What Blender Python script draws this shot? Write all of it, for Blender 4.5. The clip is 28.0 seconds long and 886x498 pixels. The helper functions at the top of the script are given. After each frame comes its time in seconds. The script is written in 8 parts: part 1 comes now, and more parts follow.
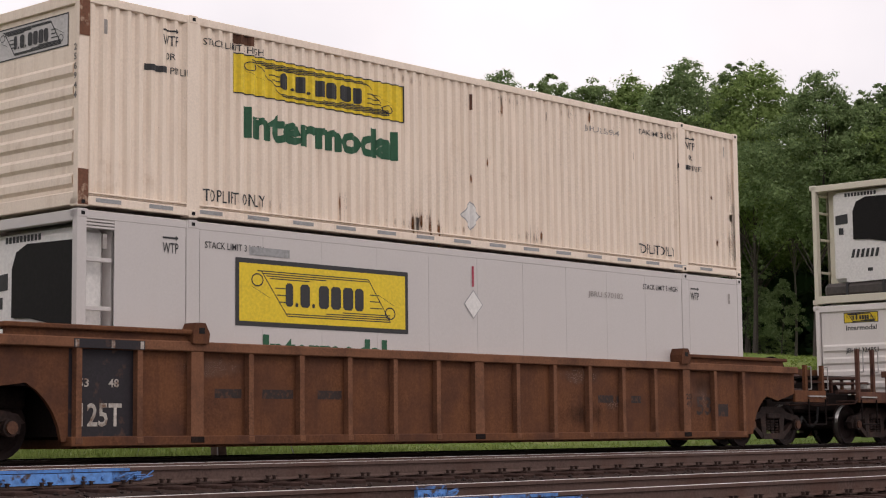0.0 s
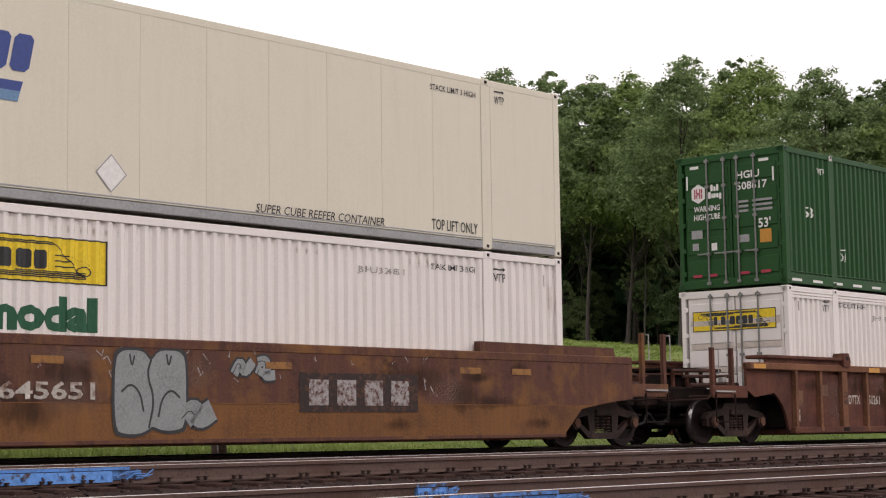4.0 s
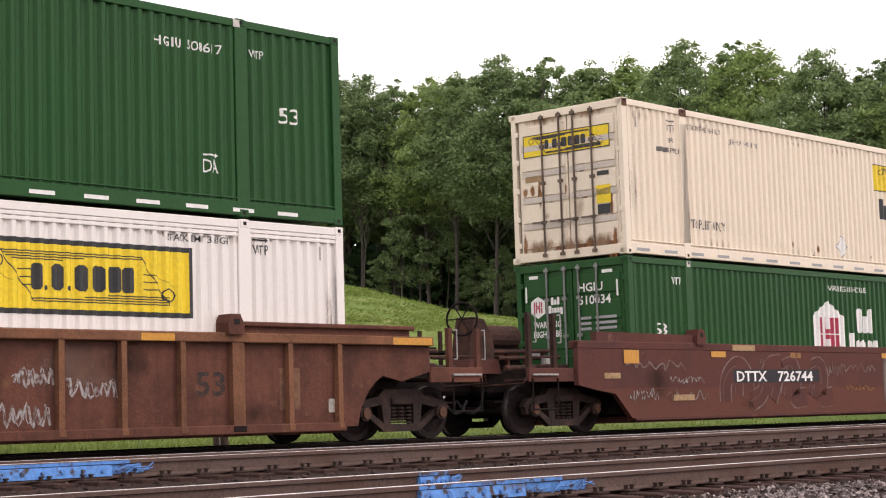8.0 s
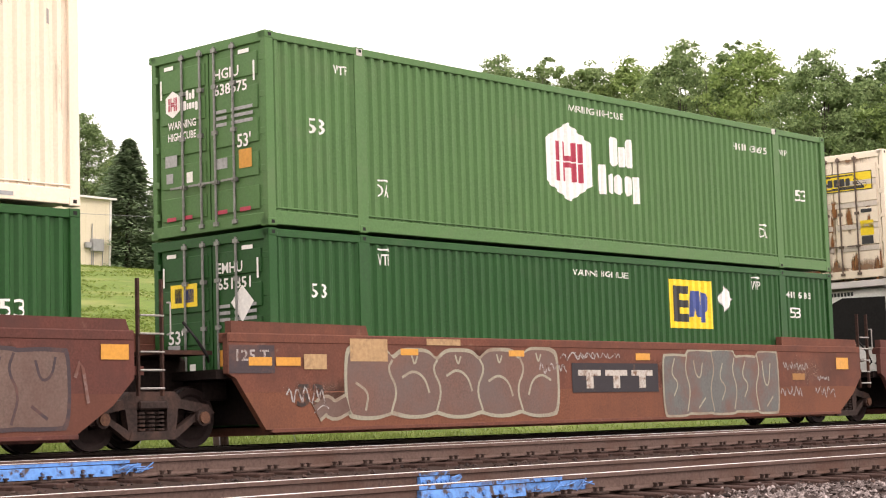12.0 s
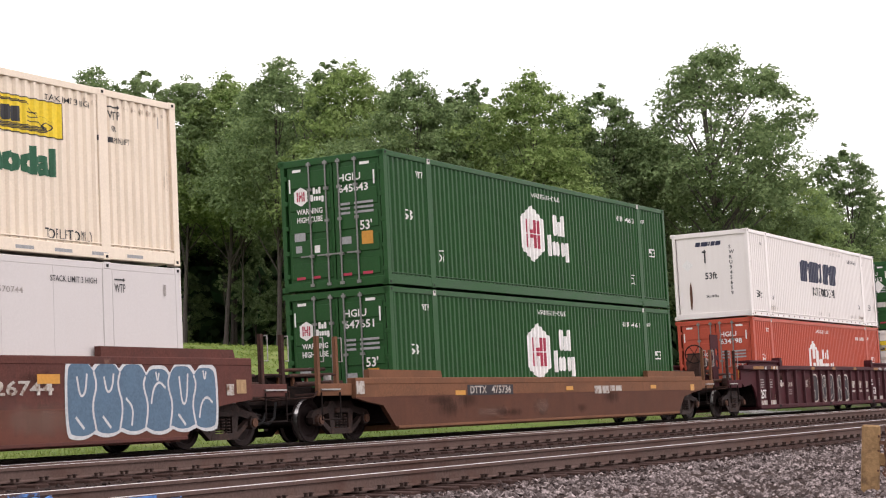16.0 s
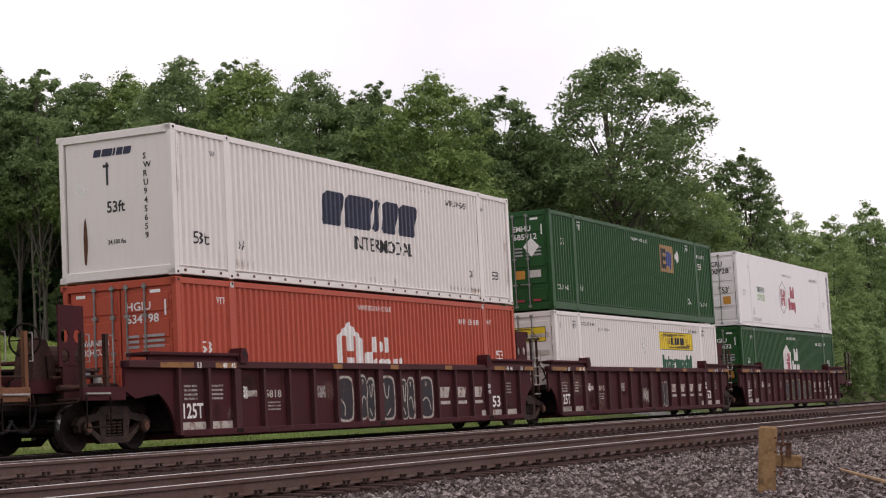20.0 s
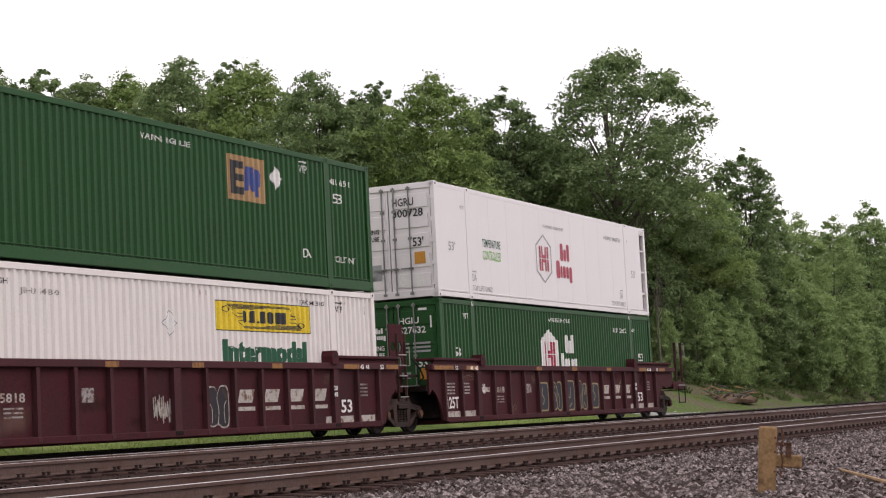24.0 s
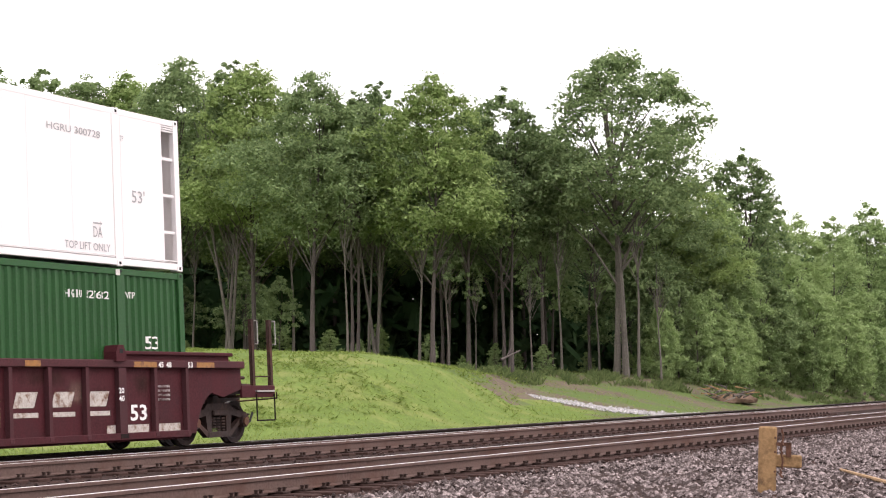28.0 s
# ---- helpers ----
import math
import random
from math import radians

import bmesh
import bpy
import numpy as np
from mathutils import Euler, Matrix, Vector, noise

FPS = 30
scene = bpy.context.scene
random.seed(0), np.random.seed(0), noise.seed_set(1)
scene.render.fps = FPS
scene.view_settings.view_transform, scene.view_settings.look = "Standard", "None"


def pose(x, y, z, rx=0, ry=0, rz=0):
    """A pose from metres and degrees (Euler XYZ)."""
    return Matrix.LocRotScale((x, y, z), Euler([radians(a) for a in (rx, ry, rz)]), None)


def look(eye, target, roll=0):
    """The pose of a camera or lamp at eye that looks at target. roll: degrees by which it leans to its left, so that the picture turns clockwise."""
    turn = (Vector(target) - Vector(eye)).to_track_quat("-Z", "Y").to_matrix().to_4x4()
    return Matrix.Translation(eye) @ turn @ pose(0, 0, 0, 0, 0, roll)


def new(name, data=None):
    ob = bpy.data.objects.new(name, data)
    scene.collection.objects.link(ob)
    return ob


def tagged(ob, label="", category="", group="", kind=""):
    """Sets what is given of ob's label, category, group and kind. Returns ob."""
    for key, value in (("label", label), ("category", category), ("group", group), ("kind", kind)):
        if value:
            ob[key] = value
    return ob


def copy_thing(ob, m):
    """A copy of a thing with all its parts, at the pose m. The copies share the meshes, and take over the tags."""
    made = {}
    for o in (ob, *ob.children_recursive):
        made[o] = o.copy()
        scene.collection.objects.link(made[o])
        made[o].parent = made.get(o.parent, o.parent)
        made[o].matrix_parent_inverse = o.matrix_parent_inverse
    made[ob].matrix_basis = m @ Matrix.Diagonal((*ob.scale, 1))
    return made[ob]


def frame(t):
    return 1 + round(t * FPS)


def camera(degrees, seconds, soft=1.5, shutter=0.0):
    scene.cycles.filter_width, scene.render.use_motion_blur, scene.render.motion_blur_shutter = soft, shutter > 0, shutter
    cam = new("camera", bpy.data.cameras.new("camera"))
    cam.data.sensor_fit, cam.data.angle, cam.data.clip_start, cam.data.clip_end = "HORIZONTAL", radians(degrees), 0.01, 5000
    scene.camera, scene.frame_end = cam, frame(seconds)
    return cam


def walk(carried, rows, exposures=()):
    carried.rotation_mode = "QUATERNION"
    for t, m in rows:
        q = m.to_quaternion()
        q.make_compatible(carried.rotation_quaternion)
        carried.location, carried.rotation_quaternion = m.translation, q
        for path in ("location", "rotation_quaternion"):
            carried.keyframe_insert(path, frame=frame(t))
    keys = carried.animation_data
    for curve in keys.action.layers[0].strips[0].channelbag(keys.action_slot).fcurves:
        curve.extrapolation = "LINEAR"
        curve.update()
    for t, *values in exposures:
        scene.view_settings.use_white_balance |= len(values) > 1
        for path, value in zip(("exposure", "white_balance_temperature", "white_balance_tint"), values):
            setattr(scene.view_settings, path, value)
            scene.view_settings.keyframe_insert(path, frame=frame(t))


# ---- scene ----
# ---- camera: a slightly leaning tripod that is eased and panned once ----
EYE_A, EYE = (-0.167, -0.11, 1.139), (0.0, 0.0, 1.131)
cam = camera(28.14, 28.0, soft=1.15)


def aim(eye, yaw, pitch, roll):
    a, b = radians(yaw), radians(pitch)
    e = Vector(eye)
    return look(e, e + 50 * Vector((math.sin(a) * math.cos(b), math.cos(a) * math.cos(b), math.sin(b))), roll)


walk(cam, [
    (0.0, aim(EYE_A, 47.575, 4.319, 1.335)), (3.5, aim(EYE_A, 47.575, 4.319, 1.335)),
    (5.5, aim(EYE, 47.54, 3.865, 0.19)), (12.0, aim(EYE, 47.54, 3.865, 0.19)), (12.5, aim(EYE, 47.66, 3.865, 0.19)),
    (13.0, aim(EYE, 49.25, 3.948, 0.161)), (13.5, aim(EYE, 51.333, 4.029, 0.0)),
    (15.5, aim(EYE, 59.176, 4.314, -0.417)), (16.0, aim(EYE, 60.607, 4.347, -0.548)),
    (16.5, aim(EYE, 62.092, 4.371, -0.591)), (17.0, aim(EYE, 63.375, 4.396, -0.66)),
    (17.5, aim(EYE, 63.741, 4.381, -0.578)), (18.0, aim(EYE, 63.795, 4.383, -0.551)),
    (28.0, aim(EYE, 63.795, 4.383, -0.551))],
    exposures=[(0.0, -0.62, 6700, 18), (1.0, -0.56, 6700, 18), (2.0, -0.28, 6700, 18), (2.25, -0.5, 6700, 18), (3.0, -0.62, 6700, 18), (3.5, -0.5, 6700, 18), (5.5, -0.2, 6700, 18), (7.0, -0.15, 6700, 18), (8.0, 0.15, 6700, 18), (9.0, -0.12, 6750, 18), (11.0, 0.22, 6900, 18), (12.0, 0.74, 7150, 18), (12.5, 0.86, 7150, 18), (13.5, 0.42, 7050, 18), (16.0, 0.2, 6550, 18), (18.0, -0.05, 6520, 18), (20.0, -0.5, 6520, 19), (23.0, -0.28, 6520, 19), (25.0, -0.33, 6520, 19), (26.0, -0.36, 6520, 20), (26.5, -0.27, 6520, 20), (27.0, 0.05, 6550, 19), (28.0, 0.56, 6600, 19)])

# ---- light: bright overcast, a weak wide sun from behind the camera ----
world = bpy.data.worlds.new("sky")
scene.world = world
world.use_nodes = True
wn, wl = world.node_tree.nodes, world.node_tree.links
bg = wn["Background"]
sky = wn.new("ShaderNodeTexSky")
sky.sky_type, sky.sun_disc = "NISHITA", False
sky.sun_elevation, sky.sun_rotation = radians(46), radians(149)
bg.inputs["Strength"].default_value = 0.1
wc, wm, wno, wr = wn.new("ShaderNodeTexCoord"), wn.new("ShaderNodeMix"), wn.new("ShaderNodeTexNoise"), wn.new("ShaderNodeValToRGB")
wm.data_type = "RGBA"
wno.inputs["Scale"].default_value, wno.inputs["Detail"].default_value = 3.0, 5.0
wr.color_ramp.elements[0].position, wr.color_ramp.elements[0].color = 0.35, (14.5, 14.5, 14.8, 1)
wr.color_ramp.elements[1].position, wr.color_ramp.elements[1].color = 0.6, (18.5, 18.2, 18.1, 1)
wm.inputs["Factor"].default_value = 0.88
wl.new(wc.outputs["Generated"], wno.inputs["Vector"])
wl.new(wno.outputs["Fac"], wr.inputs["Fac"])
wl.new(sky.outputs["Color"], wm.inputs["A"])
wl.new(wr.outputs["Color"], wm.inputs["B"])
wl.new(wm.outputs["Result"], bg.inputs["Color"])
sun = new("sun", bpy.data.lights.new("sun", "SUN"))
sun.data.energy, sun.data.angle, sun.data.color = 0.9, radians(11), (1.0, 0.95, 0.88)
sun.matrix_world = look((38, -64, 76), (0, 0, 0))


# ---- materials ----
def nodes_of(name):
    m = bpy.data.materials.new(name)
    m.use_nodes = True
    return m, m.node_tree.nodes, m.node_tree.links, m.node_tree.nodes["Principled BSDF"]


def noise_node(n, l, vec, scale, detail=4.0, rough=0.55):
    t = n.new("ShaderNodeTexNoise")
    t.inputs["Scale"].default_value, t.inputs["Detail"].default_value, t.inputs["Roughness"].default_value = scale, detail, rough
    l.new(vec, t.inputs["Vector"])
    return t.outputs["Fac"]


def ramp(n, l, fac, lo, hi):
    r = n.new("ShaderNodeMapRange")
    r.inputs["From Min"].default_value, r.inputs["From Max"].default_value = lo, hi
    l.new(fac, r.inputs["Value"])
    return r.outputs["Result"]


def mix(n, l, fac, a, b, mode="MIX"):
    m = n.new("ShaderNodeMix")
    m.data_type, m.blend_type = "RGBA", mode
    for v, s in ((fac, "Factor"), (a, "A"), (b, "B")):
        if isinstance(v, (tuple, list)):
            m.inputs[s].default_value = (*v[:3], 1)
        elif isinstance(v, (int, float)):
            m.inputs[s].default_value = v
        else:
            l.new(v, m.inputs[s])
    return m.outputs["Result"]


def coords(n, l, stretch=(1, 1, 1), spread=True):
    tc, mp = n.new("ShaderNodeTexCoord"), n.new("ShaderNodeMapping")
    mp.inputs["Scale"].default_value = stretch
    l.new(tc.outputs["Object"], mp.inputs["Vector"])
    if spread:
        oi, mu = n.new("ShaderNodeObjectInfo"), n.new("ShaderNodeMath")
        mu.operation = "MULTIPLY"
        mu.inputs[1].default_value = 37.0
        l.new(oi.outputs["Random"], mu.inputs[0])
        l.new(mu.outputs[0], mp.inputs["Location"])
    return mp.outputs["Vector"]


def surface(name, col, dark=0.75, scale=1.2, rough=0.55, metal=0.0, bump=0.15, fine=30.0,
            stain=None, stain_at=(0.55, 0.75), stain_scale=0.7, streak=0.0, spread=True, spot=None, spot_at=(0.66, 0.7), spot_scale=6.0, spec=0.35, fleck=1.0):
    """A worn surface: broad and fine variation, optional stains, streaks that run down, and small spots."""
    m, n, l, p = nodes_of(name)
    v = coords(n, l, spread=spread)
    big, small = noise_node(n, l, v, scale), noise_node(n, l, v, fine, 3)
    c = mix(n, l, ramp(n, l, big, 0.3, 0.7), [x * dark for x in col], col)
    c = mix(n, l, ramp(n, l, small, 0.35, 0.7), c, [min(1, x * (1 + 0.12 * fleck)) for x in col])
    if streak:
        sv = coords(n, l, (5.0, 5.0, 0.35), spread)
        sf = ramp(n, l, noise_node(n, l, sv, 1.6, 6, 0.65), 0.48, 0.78)
        sm = n.new("ShaderNodeMath")
        sm.operation = "MULTIPLY"
        sm.inputs[1].default_value = streak
        l.new(sf, sm.inputs[0])
        c = mix(n, l, sm.outputs[0], c, stain or [x * 0.45 for x in col])
    if stain:
        c = mix(n, l, ramp(n, l, noise_node(n, l, v, stain_scale, 8, 0.7), *stain_at), c, stain)
    if spot:
        c = mix(n, l, ramp(n, l, noise_node(n, l, v, spot_scale, 5, 0.6), *spot_at), c, spot)
    l.new(c, p.inputs["Base Color"])
    p.inputs["Metallic"].default_value = metal
    p.inputs["Specular IOR Level"].default_value = spec
    rr = n.new("ShaderNodeMapRange")
    rr.inputs["To Min"].default_value, rr.inputs["To Max"].default_value = max(0.05, rough - 0.12), min(1, rough + 0.12)
    l.new(big, rr.inputs["Value"])
    l.new(rr.outputs["Result"], p.inputs["Roughness"])
    if bump:
        b = n.new("ShaderNodeBump")
        b.inputs["Strength"].default_value, b.inputs["Distance"].default_value = bump, 0.01
        l.new(small, b.inputs["Height"])
        l.new(b.outputs["Normal"], p.inputs["Normal"])
    return m


def leaf_material(name, a, b, c, share=0.6):
    m, n, l, p = nodes_of(name)
    g = n.new("ShaderNodeNewGeometry")
    oi = n.new("ShaderNodeObjectInfo")
    col = mix(n, l, g.outputs["Random Per Island"], a, b)
    sh = n.new("ShaderNodeMath")
    sh.operation = "MULTIPLY"
    sh.inputs[1].default_value = share
    l.new(oi.outputs["Random"], sh.inputs[0])
    col = mix(n, l, sh.outputs[0], col, c)
    d, t, ms = n.new("ShaderNodeBsdfDiffuse"), n.new("ShaderNodeBsdfTranslucent"), n.new("ShaderNodeMixShader")
    ms.inputs["Fac"].default_value = 0.42
    l.new(col, d.inputs["Color"])
    l.new(col, t.inputs["Color"])
    l.new(d.outputs[0], ms.inputs[1])
    l.new(t.outputs[0], ms.inputs[2])
    l.new(ms.outputs[0], n["Material Output"].inputs["Surface"])
    return m


def stain_material(name, col, col2, amount=0.9, scale=9.0, lo=0.36, hi=0.7):
    """A soft-edged stain: thins out towards the rim of its patch and breaks up in grains."""
    m, n, l, p = nodes_of(name)
    tc, sb, ln = n.new("ShaderNodeTexCoord"), n.new("ShaderNodeVectorMath"), n.new("ShaderNodeVectorMath")
    sb.operation, ln.operation = "SUBTRACT", "LENGTH"
    sb.inputs[1].default_value = (0.5, 0.5, 0.5)
    l.new(tc.outputs["Generated"], sb.inputs[0])
    l.new(sb.outputs["Vector"], ln.inputs[0])
    v = coords(n, l, (1.6, 1.6, 0.5))
    grain = noise_node(n, l, v, scale, 6, 0.7)
    rim = n.new("ShaderNodeMapRange")
    rim.inputs["From Min"].default_value, rim.inputs["From Max"].default_value = 0.08, 0.5
    rim.inputs["To Min"].default_value, rim.inputs["To Max"].default_value = 0.28, -0.3
    l.new(ln.outputs["Value"], rim.inputs["Value"])
    ad = n.new("ShaderNodeMath")
    ad.operation = "ADD"
    l.new(grain, ad.inputs[0])
    l.new(rim.outputs["Result"], ad.inputs[1])
    fac = n.new("ShaderNodeMapRange")
    fac.inputs["From Min"].default_value, fac.inputs["From Max"].default_value, fac.inputs["To Max"].default_value = lo, hi, amount
    l.new(ad.outputs[0], fac.inputs["Value"])
    l.new(mix(n, l, ramp(n, l, grain, 0.35, 0.65), col2, col), p.inputs["Base Color"])
    p.inputs["Roughness"].default_value, p.inputs["Specular IOR Level"].default_value = 0.9, 0.05
    tr, ms = n.new("ShaderNodeBsdfTransparent"), n.new("ShaderNodeMixShader")
    l.new(fac.outputs["Result"], ms.inputs["Fac"])
    l.new(tr.outputs[0], ms.inputs[1])
    l.new(p.outputs[0], ms.inputs[2])
    l.new(ms.outputs[0], n["Material Output"].inputs["Surface"])
    return m


def stone_material(name, lo, hi):
    m, n, l, p = nodes_of(name)
    g = n.new("ShaderNodeNewGeometry")
    v = coords(n, l)
    c = mix(n, l, ramp(n, l, g.outputs["Random Per Island"], 0.15, 1.0), lo, hi)
    c = mix(n, l, ramp(n, l, noise_node(n, l, v, 28, 4), 0.35, 0.7), [x * 0.6 for x in lo], c)
    l.new(c, p.inputs["Base Color"])
    p.inputs["Roughness"].default_value = 0.9
    p.inputs["Specular IOR Level"].default_value = 0.2
    return m


MAT = {
    "leaf": leaf_material("leaf", (0.07, 0.12, 0.05), (0.29, 0.375, 0.18), (0.25, 0.33, 0.145)),
    "light_leaf": leaf_material("light_leaf", (0.16, 0.235, 0.09), (0.38, 0.49, 0.225), (0.35, 0.45, 0.19)),
    # far wood's leaves: forest shade put into a very dark green
    "wood_shade": leaf_material("wood_shade", (0.025, 0.055, 0.025), (0.06, 0.1, 0.045), (0.05, 0.09, 0.038)),
    "bark": surface("bark", (0.085, 0.07, 0.062), 0.5, 0.8, 0.9, 0, 0.8, 12),
    "pale_bark": surface("pale_bark", (0.125, 0.11, 0.092), 0.5, 0.8, 0.9, 0, 0.8, 12),
    "grass": surface("grass", (0.115, 0.168, 0.036), 0.5, 1.7, 0.95, 0, 1.0, 14, stain=(0.225, 0.225, 0.08), stain_at=(0.48, 0.76), stain_scale=0.3, spec=0.1),
    "dry_ground": surface("dry_ground", (0.135, 0.105, 0.078), 0.55, 0.5, 0.95, 0, 0.9, 6, stain=(0.085, 0.125, 0.035), stain_at=(0.44, 0.54), stain_scale=0.25, spec=0.1),
    "old_timber": surface("old_timber", (0.3, 0.185, 0.09), 0.45, 6.0, 0.9, 0, 1.0, 22, stain=(0.1, 0.065, 0.04), stain_at=(0.55, 0.75), stain_scale=5.0, streak=0.8, spec=0.15),
    "dark_wood": surface("dark_wood", (0.085, 0.058, 0.045), 0.55, 1.5, 0.9, 0, 0.8, 14, streak=0.4, spec=0.15),
    "ballast": surface("ballast", (0.04, 0.027, 0.023), 0.55, 1.4, 0.97, 0, 1.0, 22, stain=(0.075, 0.04, 0.032), stain_scale=0.5, spec=0.03),
    # near black: oil plus the shade beneath the cars, in one colour
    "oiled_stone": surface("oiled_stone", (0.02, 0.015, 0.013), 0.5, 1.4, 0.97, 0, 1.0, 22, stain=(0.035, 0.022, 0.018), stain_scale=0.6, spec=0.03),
    "stone": stone_material("stone", (0.068, 0.05, 0.046), (0.56, 0.465, 0.445)),
    "pale_stone": stone_material("pale_stone", (0.34, 0.33, 0.32), (0.7, 0.68, 0.66)),
    "rail_steel": surface("rail_steel", (0.115, 0.077, 0.066), 0.6, 1.0, 0.85, 0.0, 0.5, 30, stain=(0.085, 0.045, 0.034), stain_at=(0.5, 0.7), stain_scale=0.6, spec=0.06),
    "plate_iron": surface("plate_iron", (0.05, 0.033, 0.028), 0.6, 2.0, 0.85, 0.0, 0.5, 30, spec=0.06),
    "rail_top": surface("rail_top", (0.82, 0.79, 0.78), 0.7, 0.5, 0.5, 0.35, 0.05, 30),
    # rail head coloured dull for the shade of the cars above
    "rail_top_shaded": surface("rail_top_shaded", (0.2, 0.17, 0.16), 0.7, 0.8, 0.6, 0.3, 0.05, 30, spec=0.1),
    "tie": surface("tie", (0.055, 0.033, 0.028), 0.5, 1.5, 0.95, 0, 0.8, 20, spec=0.05),
    "blue_paint": surface("blue_paint", (0.085, 0.235, 0.56), 0.55, 4.0, 0.65, 0, 0.4, 25, stain=(0.06, 0.04, 0.036), stain_at=(0.55, 0.68), stain_scale=3.0, spot=(0.05, 0.032, 0.028), spot_at=(0.53, 0.62), spot_scale=8),
    "running_gear": surface("running_gear", (0.016, 0.011, 0.01), 0.5, 2.0, 0.8, 0.0, 0.5, 20, stain=(0.035, 0.02, 0.016), stain_at=(0.55, 0.7), stain_scale=2.0, spec=0.08),
    "frame_iron": surface("frame_iron", (0.036, 0.023, 0.02), 0.5, 2.5, 0.7, 0.0, 0.5, 20, stain=(0.075, 0.04, 0.03), stain_at=(0.5, 0.7), stain_scale=2.5, spec=0.15),
    "grimy_iron": surface("grimy_iron", (0.05, 0.027, 0.022), 0.5, 2.0, 0.8, 0.0, 0.5, 20, stain=(0.11, 0.05, 0.032), stain_at=(0.52, 0.72), stain_scale=2.0, spec=0.1),
    "wheel": surface("wheel", (0.018, 0.011, 0.01), 0.6, 2.0, 0.7, 0.0, 0.4, 20, spec=0.12),
    "wheel_tread": surface("wheel_tread", (0.5, 0.48, 0.46), 0.7, 3.0, 0.3, 1.0, 0.05, 20),
    "timber": surface("timber", (0.36, 0.23, 0.12), 0.6, 2.0, 0.85, 0, 0.6, 14, streak=0.4),
    "white": surface("white", (0.68, 0.66, 0.635), 0.93, 2.0, 0.6, 0, 0.05, 20),
    "black": surface("black", (0.014, 0.013, 0.013), 0.7, 2.0, 0.6, 0, 0.05, 20, spec=0.1),
    "tank_black": surface("tank_black", (0.06, 0.05, 0.045), 0.6, 3.0, 0.45, 0, 0.2, 20),
    "faint_ink": surface("faint_ink", (0.3, 0.27, 0.25), 0.7, 6, 0.6, 0, 0.05, 20),
    "ink": surface("ink", (0.03, 0.03, 0.032), 0.8, 2.0, 0.6, 0, 0.05, 20),
    "earth": surface("earth", (0.15, 0.1, 0.07), 0.5, 1.2, 0.95, 0, 0.9, 8, stain=(0.27, 0.2, 0.14), stain_at=(0.55, 0.7), stain_scale=1.6, spec=0.05),
    "green_ink": surface("green_ink", (0.011, 0.085, 0.038), 0.8, 2.0, 0.55, 0, 0.05, 20),
    "yellow": surface("yellow", (0.72, 0.52, 0.02), 0.85, 1.5, 0.5, 0, 0.05, 20, streak=0.1),
    "amber": surface("amber", (0.5, 0.23, 0.03), 0.8, 3, 0.5, 0, 0.05, 20),
    "navy": surface("navy", (0.035, 0.06, 0.22), 0.85, 2, 0.5, 0, 0.05, 20),
    "sky_blue": surface("sky_blue", (0.12, 0.22, 0.36), 0.85, 2, 0.5, 0, 0.05, 20),
    "fresh_green": surface("fresh_green", (0.2, 0.46, 0.1), 0.85, 2, 0.5, 0, 0.05, 20),
    "crimson": surface("crimson", (0.35, 0.03, 0.06), 0.85, 2, 0.5, 0, 0.05, 20),
    "rust": surface("rust", (0.11, 0.05, 0.03), 0.5, 6, 0.9, 0, 0.5, 30),
    "soft_rust": stain_material("soft_rust", (0.15, 0.055, 0.022), (0.3, 0.15, 0.06), 0.9, 9.0, 0.28, 0.55),
    "soft_dirt": stain_material("soft_dirt", (0.4, 0.28, 0.19), (0.45, 0.35, 0.26), 0.5, 4.0, 0.36, 0.8),
    "soft_grime": stain_material("soft_grime", (0.04, 0.024, 0.02), (0.06, 0.034, 0.026), 0.5, 3.0, 0.38, 0.85),
    "soft_bloom": stain_material("soft_bloom", (0.24, 0.16, 0.13), (0.18, 0.1, 0.075), 0.35, 3.0),
    "grey": surface("grey", (0.3, 0.3, 0.3), 0.7, 3, 0.6, 0, 0.1, 20),
    "tan_siding": surface("tan_siding", (0.62, 0.55, 0.42), 0.9, 0.3, 0.6, 0, 0.05, 20),
    "dull_bar": surface("dull_bar", (0.21, 0.21, 0.195), 0.6, 4, 0.5, 0.3, 0.2, 20),
    "brown_bar": surface("brown_bar", (0.12, 0.085, 0.065), 0.6, 4, 0.7, 0, 0.2, 20),
    "steel_bar": surface("steel_bar", (0.35, 0.33, 0.31), 0.6, 4, 0.5, 0.5, 0.2, 20),
}


# ---- mesh tools ----
def part(name, bm, mat, parent=None, label="", smooth=False):
    """Links a bmesh as one object under a thing or a part."""
    me = bpy.data.meshes.new(name)
    bm.to_mesh(me)
    bm.free()
    if smooth:
        me.polygons.foreach_set("use_smooth", [True] * len(me.polygons))
    for one in (mat if isinstance(mat, (list, tuple)) else [mat]):
        me.materials.append(MAT[one] if isinstance(one, str) else one)
    ob = new(name, me)
    if parent:
        ob.parent = parent
    if label:
        ob["label"] = label
    return ob


def sheet(name, verts, faces, mat, parent=None):
    me = bpy.data.meshes.new(name)
    me.from_pydata(verts, [], faces)
    me.materials.append(MAT[mat] if isinstance(mat, str) else mat)
    ob = new(name, me)
    if parent:
        ob.parent = parent
    return ob


